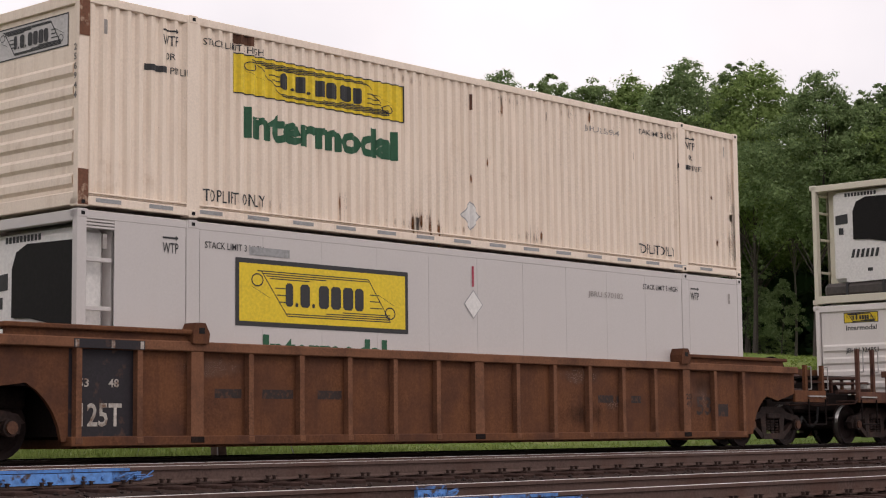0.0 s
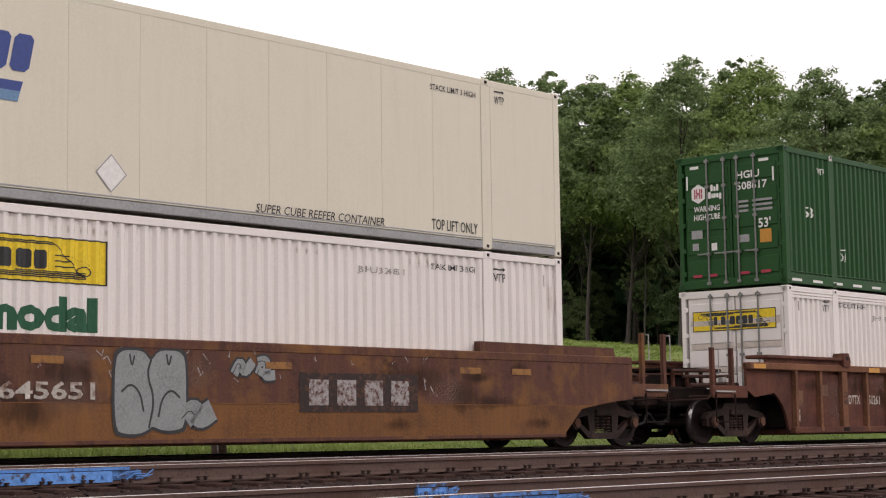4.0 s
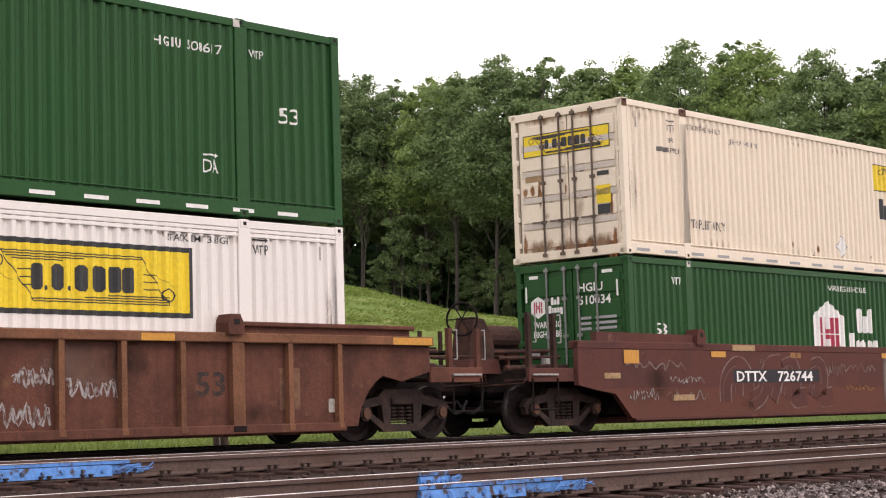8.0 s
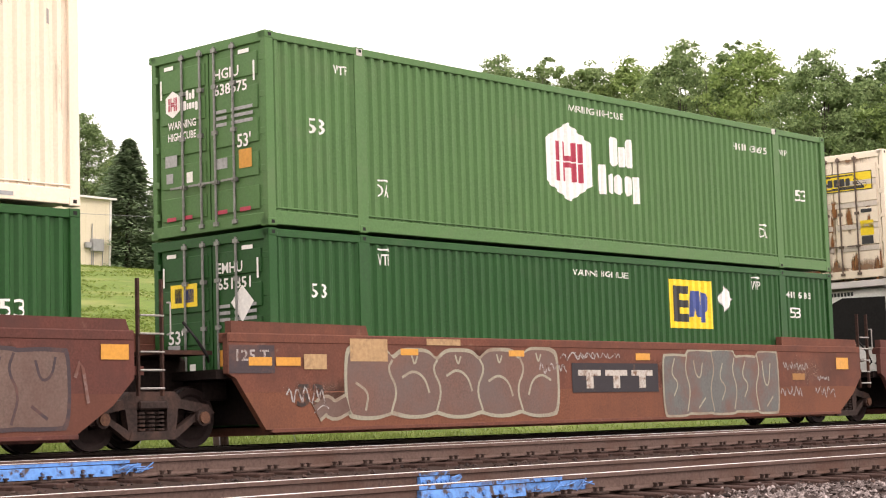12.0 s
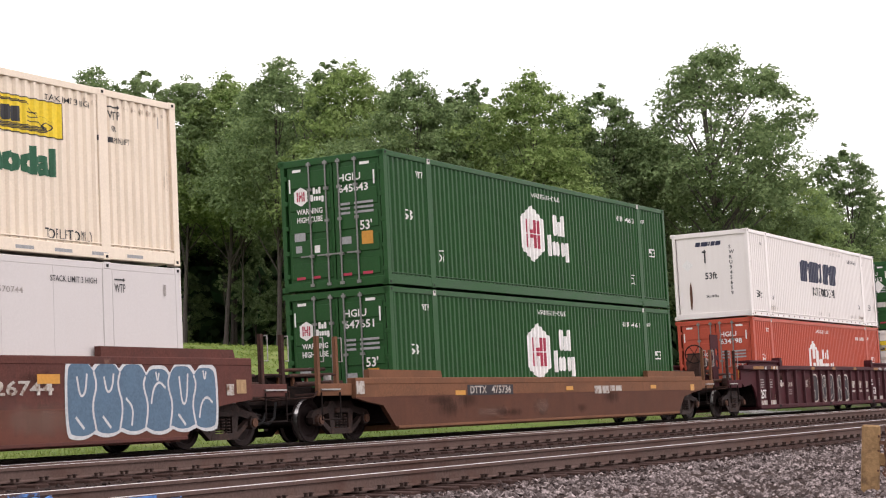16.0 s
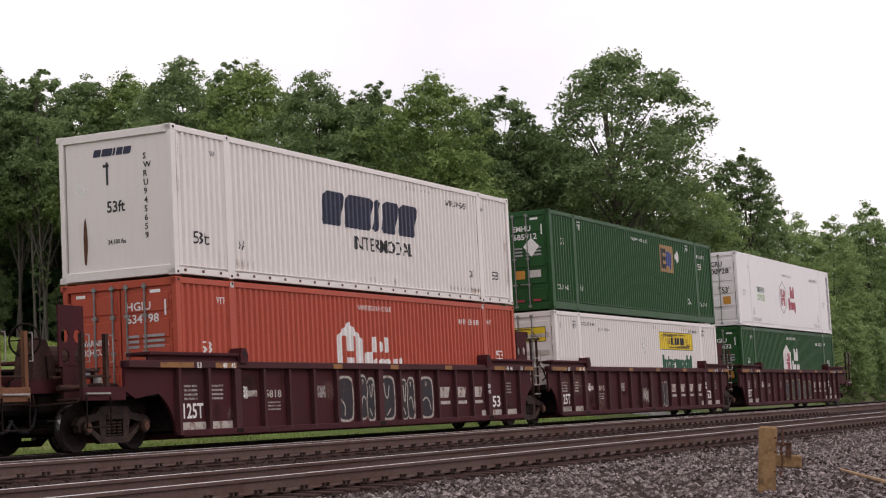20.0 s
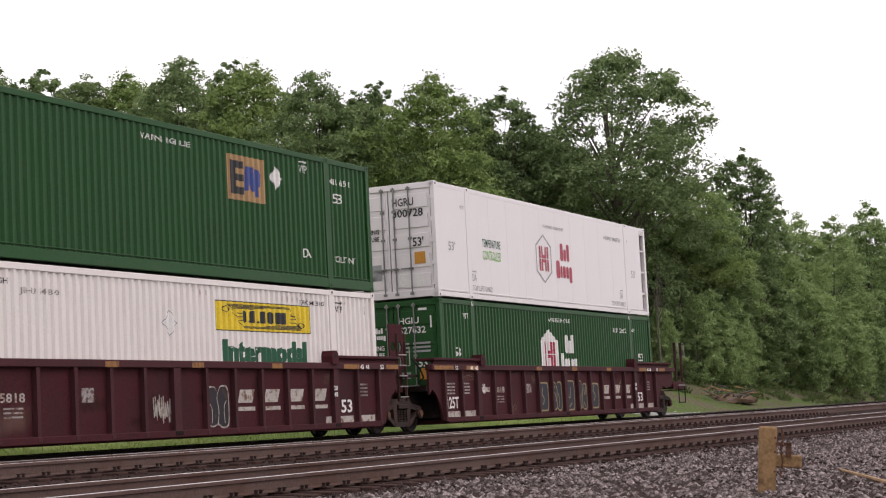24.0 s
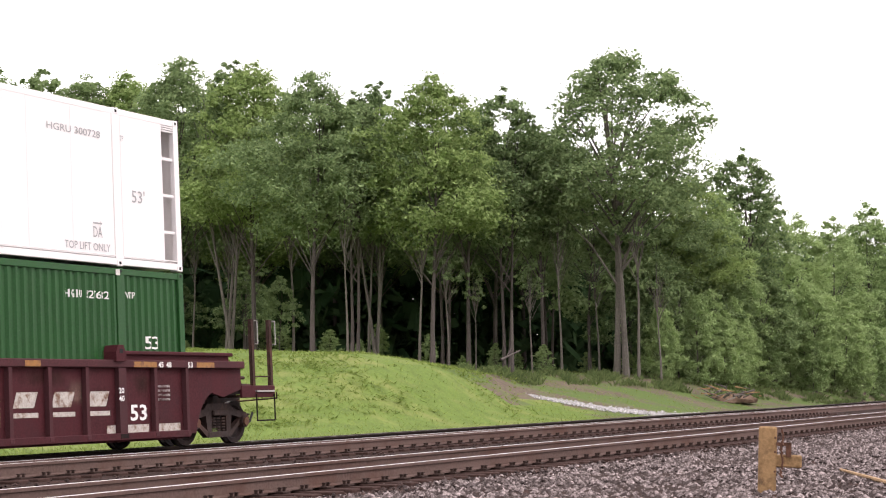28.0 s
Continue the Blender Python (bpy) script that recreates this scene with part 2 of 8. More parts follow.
def box(bm, x0, x1, y0, y1, z0, z1, bevel=0.0, mi=0):
    vs = [bm.verts.new((x, y, z)) for x in (x0, x1) for y in (y0, y1) for z in (z0, z1)]
    fs = [bm.faces.new([vs[i] for i in f]) for f in ((0, 1, 3, 2), (4, 6, 7, 5), (0, 4, 5, 1), (2, 3, 7, 6), (0, 2, 6, 4), (1, 5, 7, 3))]
    for f in fs:
        f.material_index = mi
    if bevel:
        bmesh.ops.bevel(bm, geom=list({e for f in fs for e in f.edges}), offset=bevel, segments=1, affect="EDGES")
    return bm


def boxed(*a, **k):
    return box(bmesh.new(), *a, **k)


def prism(bm, pts, y0, y1, mi=0):
    """A closed outline in x, z carried from y0 to y1."""
    a = [bm.verts.new((x, y0, z)) for x, z in pts]
    b = [bm.verts.new((x, y1, z)) for x, z in pts]
    fs = [bm.faces.new(a), bm.faces.new(b[::-1])]
    for i in range(len(pts)):
        j = (i + 1) % len(pts)
        fs.append(bm.faces.new((a[j], a[i], b[i], b[j])))
    for f in fs:
        f.material_index = mi
    return bm


def tube(bm, p, q, r, seg=8, r2=None, mi=0):
    p, q = Vector(p), Vector(q)
    d = (q - p).normalized()
    u = d.orthogonal().normalized()
    w = d.cross(u)
    rings = []
    for c, rad in ((p, r), (q, r if r2 is None else r2)):
        rings.append([bm.verts.new(c + rad * (math.cos(2 * math.pi * i / seg) * u + math.sin(2 * math.pi * i / seg) * w)) for i in range(seg)])
    fs = [bm.faces.new(rings[0][::-1]), bm.faces.new(rings[1])]
    for i in range(seg):
        j = (i + 1) % seg
        fs.append(bm.faces.new((rings[0][i], rings[0][j], rings[1][j], rings[1][i])))
    for f in fs:
        f.material_index = mi
    return bm


def pipe(bm, pts, r, seg=6):
    for a, b in zip(pts, pts[1:]):
        tube(bm, a, b, r, seg)
    return bm


def thing(name, m, label, category, group="", kind=""):
    ob = new(name)
    ob.matrix_basis = m
    ob.empty_display_size = 0.3
    return tagged(ob, label, category, group, kind)


# ---- ground ----
RAIL_Y, LEAN, BEND = 19.501, 2.614, 0.000359          # near rail of the train's track; cant and curvature of the curve
CREST_AZ = [0, 30, 36, 40, 44.4, 47.8, 52, 58.5, 61.3, 63.3, 64.9, 66.5, 70, 74, 78, 90]
CREST_EL = [3.3, 3.3, 3.2, 2.97, 2.7, 1.85, 1.35, 1.1, 1.05, 0.68, 0.35, 0.33, 0.25, 0.0, -0.25, -0.3]
CREST_R = [130, 120, 112, 108, 95, 85, 75, 66, 66, 68, 75, 92, 100, 120, 135, 160]


def terrain(x, y):
    az = math.degrees(math.atan2(x, max(y, 0.01)))
    az = min(max(az, 0), 90)
    r = math.hypot(x, y)
    rc, el = np.interp(az, CREST_AZ, CREST_R), np.interp(az, CREST_AZ, CREST_EL)
    zc = 1.131 + rc * math.tan(radians(el))
    r0 = min(25.5 / max(math.cos(radians(az)), 0.05), rc - 6)
    y -= BEND * min(abs(x), 300) ** 2 / 2
    if y < 25.0:
        base = -0.32
        if y < 9.2:
            base = -0.13
        elif y < 12:
            base = -0.13 - 0.19 * (y - 9.2) / 2.8
        return base
    if r <= r0:
        return -0.32
    k = (r - r0) / (rc - r0)
    if k <= 1:
        s = k * k * (3 - 2 * k)
        return -0.32 + (zc + 0.32) * (0.35 * k + 0.65 * s)
    return zc + min(2.0, (r - rc) * 0.012)


def axis(*runs):
    out = []
    for a, b, st in runs:
        out += list(np.arange(a, b, st))
    return out + [runs[-1][1]]


gx = axis((-1500, -200, 130), (-200, -20, 20), (-20, 170, 2.5), (170, 400, 12), (400, 2000, 160))
gy = axis((-900, -40, 110), (-40, 4, 8), (4, 30, 1.0), (30, 130, 2.5), (130, 300, 15), (300, 2000, 170))
gv = [(x, y, terrain(x, y) + 0.05 * noise.noise((x * 0.21, y * 0.21, 0)) * (1 if y > 26 or y < 8 else 0.2)) for y in gy for x in gx]
gf = [(j * len(gx) + i, j * len(gx) + i + 1, (j + 1) * len(gx) + i + 1, (j + 1) * len(gx) + i) for j in range(len(gy) - 1) for i in range(len(gx) - 1)]
ground = tagged(sheet("ground", gv, gf, "grass"), "grassy ground rising to a mown hillside", "ground", kind="structure")
ground.data.polygons.foreach_set("use_smooth", [True] * len(gf))
ground.data.materials.append(MAT["ballast"])
ground.data.materials.append(MAT["dry_ground"])


def ground_kind(x, y):
    q = y - BEND * x * x / 2
    if -40 < q < 24 and abs(x) < 400:
        return 1
    az, r = math.degrees(math.atan2(x, max(y, 0.01))), math.hypot(x, y)
    return 2 if y > 0 and 64.8 < az < 84 and r > 74 + 4 * math.sin(az * 1.7) else 0


ground.data.polygons.foreach_set("material_index", [ground_kind(*gv[f[0]][:2]) for f in gf])

# ---- tracks: three parallel tracks on one ballast bed ----
RAIL_SHAPE = [(-0.075, -0.186), (0.075, -0.186), (0.075, -0.174), (0.012, -0.155), (0.01, -0.05), (0.036, -0.04), (0.036, -0.006), (0.028, 0.0),
              (-0.028, 0.0), (-0.036, -0.006), (-0.036, -0.04), (-0.01, -0.05), (-0.012, -0.155), (-0.075, -0.174)]
TRACKS = (("train_track", RAIL_Y, 0.0, RAIL_Y + 1.505, -0.068), ("middle_track", 15.3, 0.152, 16.805, 0.09), ("near_track", 11.0, 0.078, 12.5, 0.068))


def along(bm, outline, x0, x1, step, mats=()):
    """Carries an outline in y, z along the curve of the tracks."""
    prev = None
    for x in np.arange(x0, x1 + 0.01, step):
        d = BEND * x * x / 2
        ring = [bm.verts.new((x, y + d, z)) for y, z in outline]
        if prev:
            for i in range(len(ring)):
                j = (i + 1) % len(ring)
                f = bm.faces.new((prev[i], ring[i], ring[j], prev[j]))
                f.material_index = 1 if i in mats else 0
        prev = ring
    return bm


def rail(y, z, parent):
    bm = along(bmesh.new(), [(y + u, z + w) for u, w in RAIL_SHAPE], -110, 300, 5, (7,))
    # train's own rails take dark colours that hold the shade under the cars
    return part("rail", bm, ("rail_steel", "rail_top") if y < 18 else ("oiled_stone", "rail_top_shaded"), parent, "rust-brown rail with a polished head")


BED = [(8.6, -0.30), (9.6, -0.16), (10.2, -0.185), (13.2, -0.19), (13.9, -0.12), (14.4, -0.075), (17.6, -0.11), (18.2, -0.21), (22.2, -0.28), (24.5, -0.6), (8.6, -0.8)]
bed = along(bmesh.new(), BED, -120, 310, 5)
bmesh.ops.recalc_face_normals(bed, faces=bed.faces)
tagged(part("ballast_bed", bed, "ballast"), "grey-brown crushed stone ballast under the tracks", "ballast", kind="structure")
# strip along the train's track, its shade and oil painted in
shade_strip = along(bmesh.new(), [(17.5, -0.1), (18.2, -0.203), (22.0, -0.272), (22.0, -0.29), (18.2, -0.22), (17.5, -0.12)], -120, 300, 5)
bmesh.ops.recalc_face_normals(shade_strip, faces=shade_strip.faces)
tagged(part("oiled_ballast", shade_strip, "oiled_stone"), "ballast black with oil and the train's shade put into its colour", "ballast", kind="structure")
tracks = {}
for tname, yn, zn, yf, zf in TRACKS:
    tr = tagged(new(tname), "steel railway track on timber ties", "railway track", kind="structure")
    tracks[tname] = tr
    rail(yn, zn, tr)
    rail(yf, zf, tr)


# ---- woods ----
def leaf_cloud(rng, centres, radii, count, size):
    """Small three-cornered leaf blades in flat sprays round the clump centres, tilted towards the sky."""
    pick = rng.integers(0, len(centres), count)
    d = rng.normal(size=(count, 3))
    d /= np.linalg.norm(d, axis=1)[:, None]
    rad = radii[pick] * 1.25 * rng.uniform(0, 1, count) ** 0.55
    c = centres[pick] + d * rad[:, None] * np.array([1, 1, 0.62])
    nn = rng.normal(size=(count, 3)) * 0.7 + np.array([0, 0, 0.85]) + 0.4 * d
    nn /= np.linalg.norm(nn, axis=1)[:, None] + 1e-6
    u = np.cross(nn, rng.normal(size=(count, 3)))
    u /= np.linalg.norm(u, axis=1)[:, None] + 1e-6
    w = np.cross(nn, u)
    s = size * rng.uniform(0.6, 1.35, count)[:, None]
    v = np.stack([c + u * s, c - u * s * 0.7 + w * s * 0.62, c - u * s * 0.7 - w * s * 0.62], 1).reshape(-1, 3)
    return v, np.arange(count * 3).reshape(-1, 3)


def tree_model(name, seed, height, crown_base, spread, leaves, size=0.105, trunks=1, label="", mat="leaf", bark="bark", clump=46, thick=0.0085, open_=0.0, lean_=1.5):
    """A broadleaf tree: tapered trunk, limbs that reach the leaf clumps, an uneven crown with gaps."""
    rng = np.random.default_rng(seed)
    root = new(name)
    cb = crown_base * height
    n = int(leaves / clump)
    lobes = [(rng.uniform(0, 2 * math.pi), rng.uniform(0.1, 0.95), rng.uniform(0.6, 1.35)) for _ in range(11)]

    def place():
        k = rng.beta(1.25, 1.3)
        prof = (1 - k ** 2.0) ** 0.7 * min(1.0, (k + 0.08) / 0.32) ** 0.6 * 1.05
        a = rng.uniform(0, 2 * math.pi)
        push = 1.0
        for la, lk, lw in lobes:
            near = math.exp(-((math.remainder(a - la, 2 * math.pi) / 0.55) ** 2 + ((k - lk) / 0.14) ** 2))
            push += (lw - 1) * near * 1.3
        rr = spread * prof * push * math.sqrt(rng.uniform(0.05 + open_ * 0.3, 1))
        return k, rr, a, cb + (height * 0.955 - cb) * k + rng.normal() * 0.015 * height

    boughs = [place() for _ in range(max(20, int(n / 7)))]
    centres, radii = [], []
    while len(centres) < n:
        pick = boughs[len(centres) % len(boughs)]
        if rng.uniform() < 0.4 + 0.6 * max(0.0, pick[0] - 0.45):
            k, rr, a, zz = place()
            centres.append((rr * math.cos(a), rr * math.sin(a), zz))
            radii.append(rng.uniform(0.5, 1.1) * spread * (0.19 - 0.05 * open_) * (1.1 - 0.35 * k))
        else:
            k, rr, a, zz = pick
            rb = spread * 0.26 * (1.15 - 0.65 * k)
            out, side, rise = rng.normal() * 0.5 * rb, rng.normal() * 0.5 * rb, abs(rng.normal()) * 0.35 * rb
            centres.append(((rr + out) * math.cos(a) - side * math.sin(a), (rr + out) * math.sin(a) + side * math.cos(a), zz - 0.35 * max(0.0, out) + rise - 0.12 * rb))
            radii.append(rb * rng.uniform(0.35, 0.75))
    centres, radii = np.array(centres), np.array(radii)
    bm = bmesh.new()
    r0 = thick * height
    for ti in range(trunks):
        lean = np.array([rng.uniform(-1, 1), rng.uniform(-1, 1)]) * (0.5 if trunks == 1 else lean_)
        base = np.array([(ti - (trunks - 1) / 2) * r0 * 2.2, rng.uniform(-0.1, 0.1)])
        pts = []
        for k in np.linspace(0, 1, 8):
            wob = 0.25 * np.array([math.sin(k * 5 + seed), math.cos(k * 4 + ti)])
            xy = base + lean * k + wob * k
            pts.append((xy[0], xy[1], k * height * 0.88 - 0.3 * (k == 0)))
        for i in range(7):
            tube(bm, pts[i], pts[i + 1], r0 * (1 - 0.125 * i) * (1.25 if i == 0 else 1) / trunks ** 0.4, 7, r0 * (1 - 0.125 * (i + 1)) / trunks ** 0.4)
        for c in centres[rng.permutation(n)[: 18 if trunks == 1 else 13]]:
            k = min(0.86, max(0.25, (c[2] - 0.16 * height) / height))
            i = int(k * 7)
            f = k * 7 - i
            s = np.array(pts[i]) * (1 - f) + np.array(pts[min(7, i + 1)]) * f
            mid = s * 0.5 + c * 0.5 + np.array([0, 0, 0.02 * height])
            tube(bm, s, mid, r0 * 0.3, 5, r0 * 0.2)
            tube(bm, mid, c, r0 * 0.2, 5, r0 * 0.05)
    part("trunk", bm, bark, root)
    v, f = leaf_cloud(rng, centres, radii, leaves, size)
    sheet("crown", v.tolist(), f.tolist(), mat, root)
    return tagged(root, label, "tree", "trees at the edge of the wood")


def conifer_model(name, seed, height, leaves):
    rng = np.random.default_rng(seed)
    root = new(name)
    bm = bmesh.new()
    tube(bm, (0, 0, -0.3), (0, 0, height), 0.2, 7, 0.03)
    part("trunk", bm, "bark", root)
    k = rng.uniform(0.05, 1, leaves) ** 0.85
    tier = np.floor(k * 17) / 17
    a = rng.uniform(0, 2 * math.pi, leaves)
    tier = tier * 0.65 + k * 0.35
    rr = (1.005 - tier) ** 0.95 * height * 0.36 * rng.uniform(0.05, 1, leaves) ** 0.5 * (0.8 + 0.25 * np.sin(a * 5 + tier * 40))
    c = np.stack([rr * np.cos(a), rr * np.sin(a), height * k - rr * 0.3], 1) + rng.normal(size=(leaves, 3)) * 0.12
    u = np.stack([np.cos(a), np.sin(a), np.full(leaves, -0.35)], 1)
    w = np.stack([-np.sin(a), np.cos(a), rng.uniform(-0.6, 0.6, leaves)], 1)
    s = 0.22 * rng.uniform(0.6, 1.3, leaves)[:, None]
    v = np.stack([c - u * s, c + w * s * 0.4, c + u * s, c - w * s * 0.4], 1).reshape(-1, 3)
    sheet("crown", v.tolist(), np.arange(leaves * 4).reshape(-1, 4).tolist(), "spruce_needle", root)
    return tagged(root, "dark green spruce among the broadleaf wood", "tree", "trees at the edge of the wood")


MAT["fresh_leaf"] = leaf_material("fresh_leaf", (0.13, 0.2, 0.06), (0.33, 0.42, 0.165), (0.29, 0.375, 0.135))
MAT["spruce_needle"] = leaf_material("spruce_needle", (0.14, 0.2, 0.12), (0.26, 0.34, 0.2), (0.21, 0.29, 0.165))
BROAD = "green broadleaf tree with a leafy crown and bare trunk"
models = [
    (tree_model("maple_tree", 1, 16.0, 0.42, 3.9, 30000, label=BROAD), 16.0),
    (tree_model("maple_tree", 2, 16.0, 0.48, 3.5, 26000, label=BROAD), 16.0),
    (tree_model("birch_tree", 3, 16.0, 0.45, 2.6, 11000, 0.105, 3, "slender many-stemmed tree with pale trunks", bark="pale_bark", open_=0.6), 16.0),
    (tree_model("oak_tree", 4, 16.0, 0.46, 4.3, 27000, 0.11, 2, "broad green tree with several trunks and open crown", bark="pale_bark", clump=42, thick=0.0125, open_=0.55, lean_=0.55), 16.0),
    (tree_model("sapling_tree", 5, 9.0, 0.06, 2.8, 11000, 0.12, 1, "low bushy young tree leafed to the ground", "light_leaf"), 9.0),
    (tree_model("ash_tree", 6, 16.0, 0.44, 3.1, 18000, 0.115, 2, BROAD, open_=0.4), 16.0),
    (conifer_model("spruce_tree", 7, 14.0, 14000), 14.0),
    (tree_model("poplar_tree", 8, 16.0, 0.08, 3.8, 27000, 0.115, 1, "light green broadleaf tree at the far edge", "light_leaf"), 16.0),
    (tree_model("young_tree", 9, 13.0, 0.6, 1.8, 2400, 0.12, 1, "thin young tree with a bare pale stem", bark="pale_bark", open_=0.5), 13.0),
    (tree_model("understorey_tree", 10, 9.0, 0.3, 2.9, 9000, 0.13, 1, "small broadleaf tree in the shade of the wood", open_=0.4), 9.0),
    (tree_model("maple_tree", 12, 16.0, 0.4, 3.7, 28000, label=BROAD, mat="fresh_leaf"), 16.0)]


def plant(kind, az, dist, top=None, height=None, turn=None, squash=1.0):
    """Sets a tree of a model on the ground, az degrees from the track's square and dist metres off; top: elevation of its tip in degrees."""
    x, y = dist * math.sin(radians(az)), dist * math.cos(radians(az))
    z = terrain(x, y)
    src, h0 = models[kind]
    h = height if top is None else 1.131 + dist * math.tan(radians(top * 1.04)) - z
    s = h / h0
    m = pose(x, y, z - 0.1, 0, 0, random.uniform(0, 360) if turn is None else turn)
    ob = copy_thing(src, m)
    ob.scale = (s * squash, s * squash, s)
    return ob


# skyline of the wood: bearing, elevation of the tip, kind, distance
SKYLINE = """32 8.2 0 150;33.8 8.0 5 150;35 7.6 1 152;36.0 7.9 0 150;37.4 7.0 6 128;36.9 6.6 10 158;38.5 6.1 6 134;39.8 6.8 6 130;40.2 6.8 1 165;41.2 7.8 5 150;42.0 9.0 10 140;43.0 9.7 0 132;
44.0 9.3 1 130;44.9 9.3 0 128;46.0 9.2 5 126;47.1 9.3 10 124;48.0 9.4 1 122;49.3 9.95 0 118;50.3 9.6 5 116;51.0 10.0 2 114;52.3 9.75 1 112;53.6 9.9 10 112;55.3 10.35 0 104;56.9 10.4 2 100;57.7 10.3 10 98;
59.6 10.0 0 92;60.9 9.4 5 94;61.6 9.75 2 96;63.4 9.95 10 92;64.6 8.9 1 96;65.8 9.5 5 97;67.0 8.2 1 99;69.5 10.6 3 98;68.5 7.0 9 104;70.7 6.9 0 106;71.8 6.6 10 108;72.8 6.0 7 110;73.5 7.4 5 114;74.3 5.8 7 118;75.2 5.3 7 122;76.3 5.2 7 130;77.3 5.6 7 136;78.5 5.4 7 142;80.5 5 10 150"""
for row in SKYLINE.replace("\n", "").split(";"):
    az, top, kind, dist = (float(q) for q in row.split())
    plant(int(kind), az, dist, top=top, squash=1.65 if kind == 6 else 1.05)
# the rows behind, and the undergrowth along the edge
for i in range(60):
    az = 43.5 + 35.5 * i / 60 + random.uniform(-0.4, 0.4)
    dist = float(np.interp(az, [40, 48, 56, 60, 70, 80], [140, 132, 112, 104, 112, 152])) + random.uniform(0, 26)
    edge = float(np.interp(az, [40, 44, 55, 63, 66.8, 67.6, 72, 74.5, 80], [6.4, 8.2, 9.2, 8.8, 8.2, 6.3, 6.2, 5.0, 4.6]))
    plant(random.choice([0, 1, 5, 10, 1, 0] if az < 72.5 else [7, 10, 7]), az, dist, top=edge - random.uniform(0.2, 2.2), squash=1.25)
for i in range(34):
    az = 44 + 36 * i / 34 + random.uniform(-0.4, 0.4)
    dist = float(np.interp(az, [40, 48, 56, 60, 66, 70, 76, 80], [140, 126, 108, 98, 98, 106, 124, 144])) + random.uniform(-2, 12)
    plant(4, az, dist, height=random.uniform(0.8, 2.4) if az < 70.5 else random.uniform(4, 9), squash=random.uniform(0.9, 1.4))
for i in range(22):
    az = (44 + 16 * i / 11 if i < 11 else 69.8 + 6.5 * (i - 11) / 11) + random.uniform(-0.4, 0.4)
    dist = float(np.interp(az, [40, 48, 56, 60, 66, 72, 76], [136, 125, 107, 97, 97, 106, 118])) + random.uniform(-3, 9)
    plant(9, az, dist, height=random.uniform(4, 8.5), squash=random.uniform(0.8, 1.2))
for i in range(26):
    az = 70.6 + 9.0 * i / 26 + random.uniform(-0.2, 0.2)
    dist = float(np.interp(az, [70, 72, 76, 80], [101, 102, 116, 138])) + random.uniform(-2, 5)
    plant(4, az, dist, height=random.uniform(3.2, 7.5), squash=random.uniform(0.8, 1.15))
for i in range(24):
    az = 44 + 28 * i / 24 + random.uniform(-0.5, 0.5)
    dist = float(np.interp(az, [40, 48, 56, 60, 66, 72], [134, 122, 104, 93, 93, 102])) + random.uniform(-3, 6)
    plant(8, az, dist, height=random.uniform(6, 13), squash=random.uniform(0.7, 1.1))
for src, _h in models:
    for o in (*src.children_recursive, src):
        bpy.data.objects.remove(o)


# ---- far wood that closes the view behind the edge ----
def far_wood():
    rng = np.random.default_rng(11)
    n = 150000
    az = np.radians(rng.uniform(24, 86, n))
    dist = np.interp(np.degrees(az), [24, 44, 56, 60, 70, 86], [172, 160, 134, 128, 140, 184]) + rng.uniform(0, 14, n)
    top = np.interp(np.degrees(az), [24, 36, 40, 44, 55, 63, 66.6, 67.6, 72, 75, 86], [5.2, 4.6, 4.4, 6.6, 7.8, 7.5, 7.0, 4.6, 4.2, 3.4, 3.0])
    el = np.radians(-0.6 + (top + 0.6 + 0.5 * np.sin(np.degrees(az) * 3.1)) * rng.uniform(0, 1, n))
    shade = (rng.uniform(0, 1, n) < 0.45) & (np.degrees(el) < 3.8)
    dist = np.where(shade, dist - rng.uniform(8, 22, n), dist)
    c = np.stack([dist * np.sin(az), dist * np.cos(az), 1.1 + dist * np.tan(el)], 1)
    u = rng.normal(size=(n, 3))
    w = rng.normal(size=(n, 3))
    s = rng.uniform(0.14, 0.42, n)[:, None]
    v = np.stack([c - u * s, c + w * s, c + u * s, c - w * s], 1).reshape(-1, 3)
    # dark leaf colour carries the shade inside the wood
    ob = sheet("far_wood", v.tolist(), np.arange(n * 4).reshape(-1, 4).tolist(), "wood_shade")
    return tagged(ob, "depth of the wood, its shade put into dark leaf colours", "wood", kind="stuff")


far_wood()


# ---- things beside and beyond the tracks ----
def polar(az, dist):
    x, y = dist * math.sin(radians(az)), dist * math.cos(radians(az))
    return x, y, terrain(x, y)


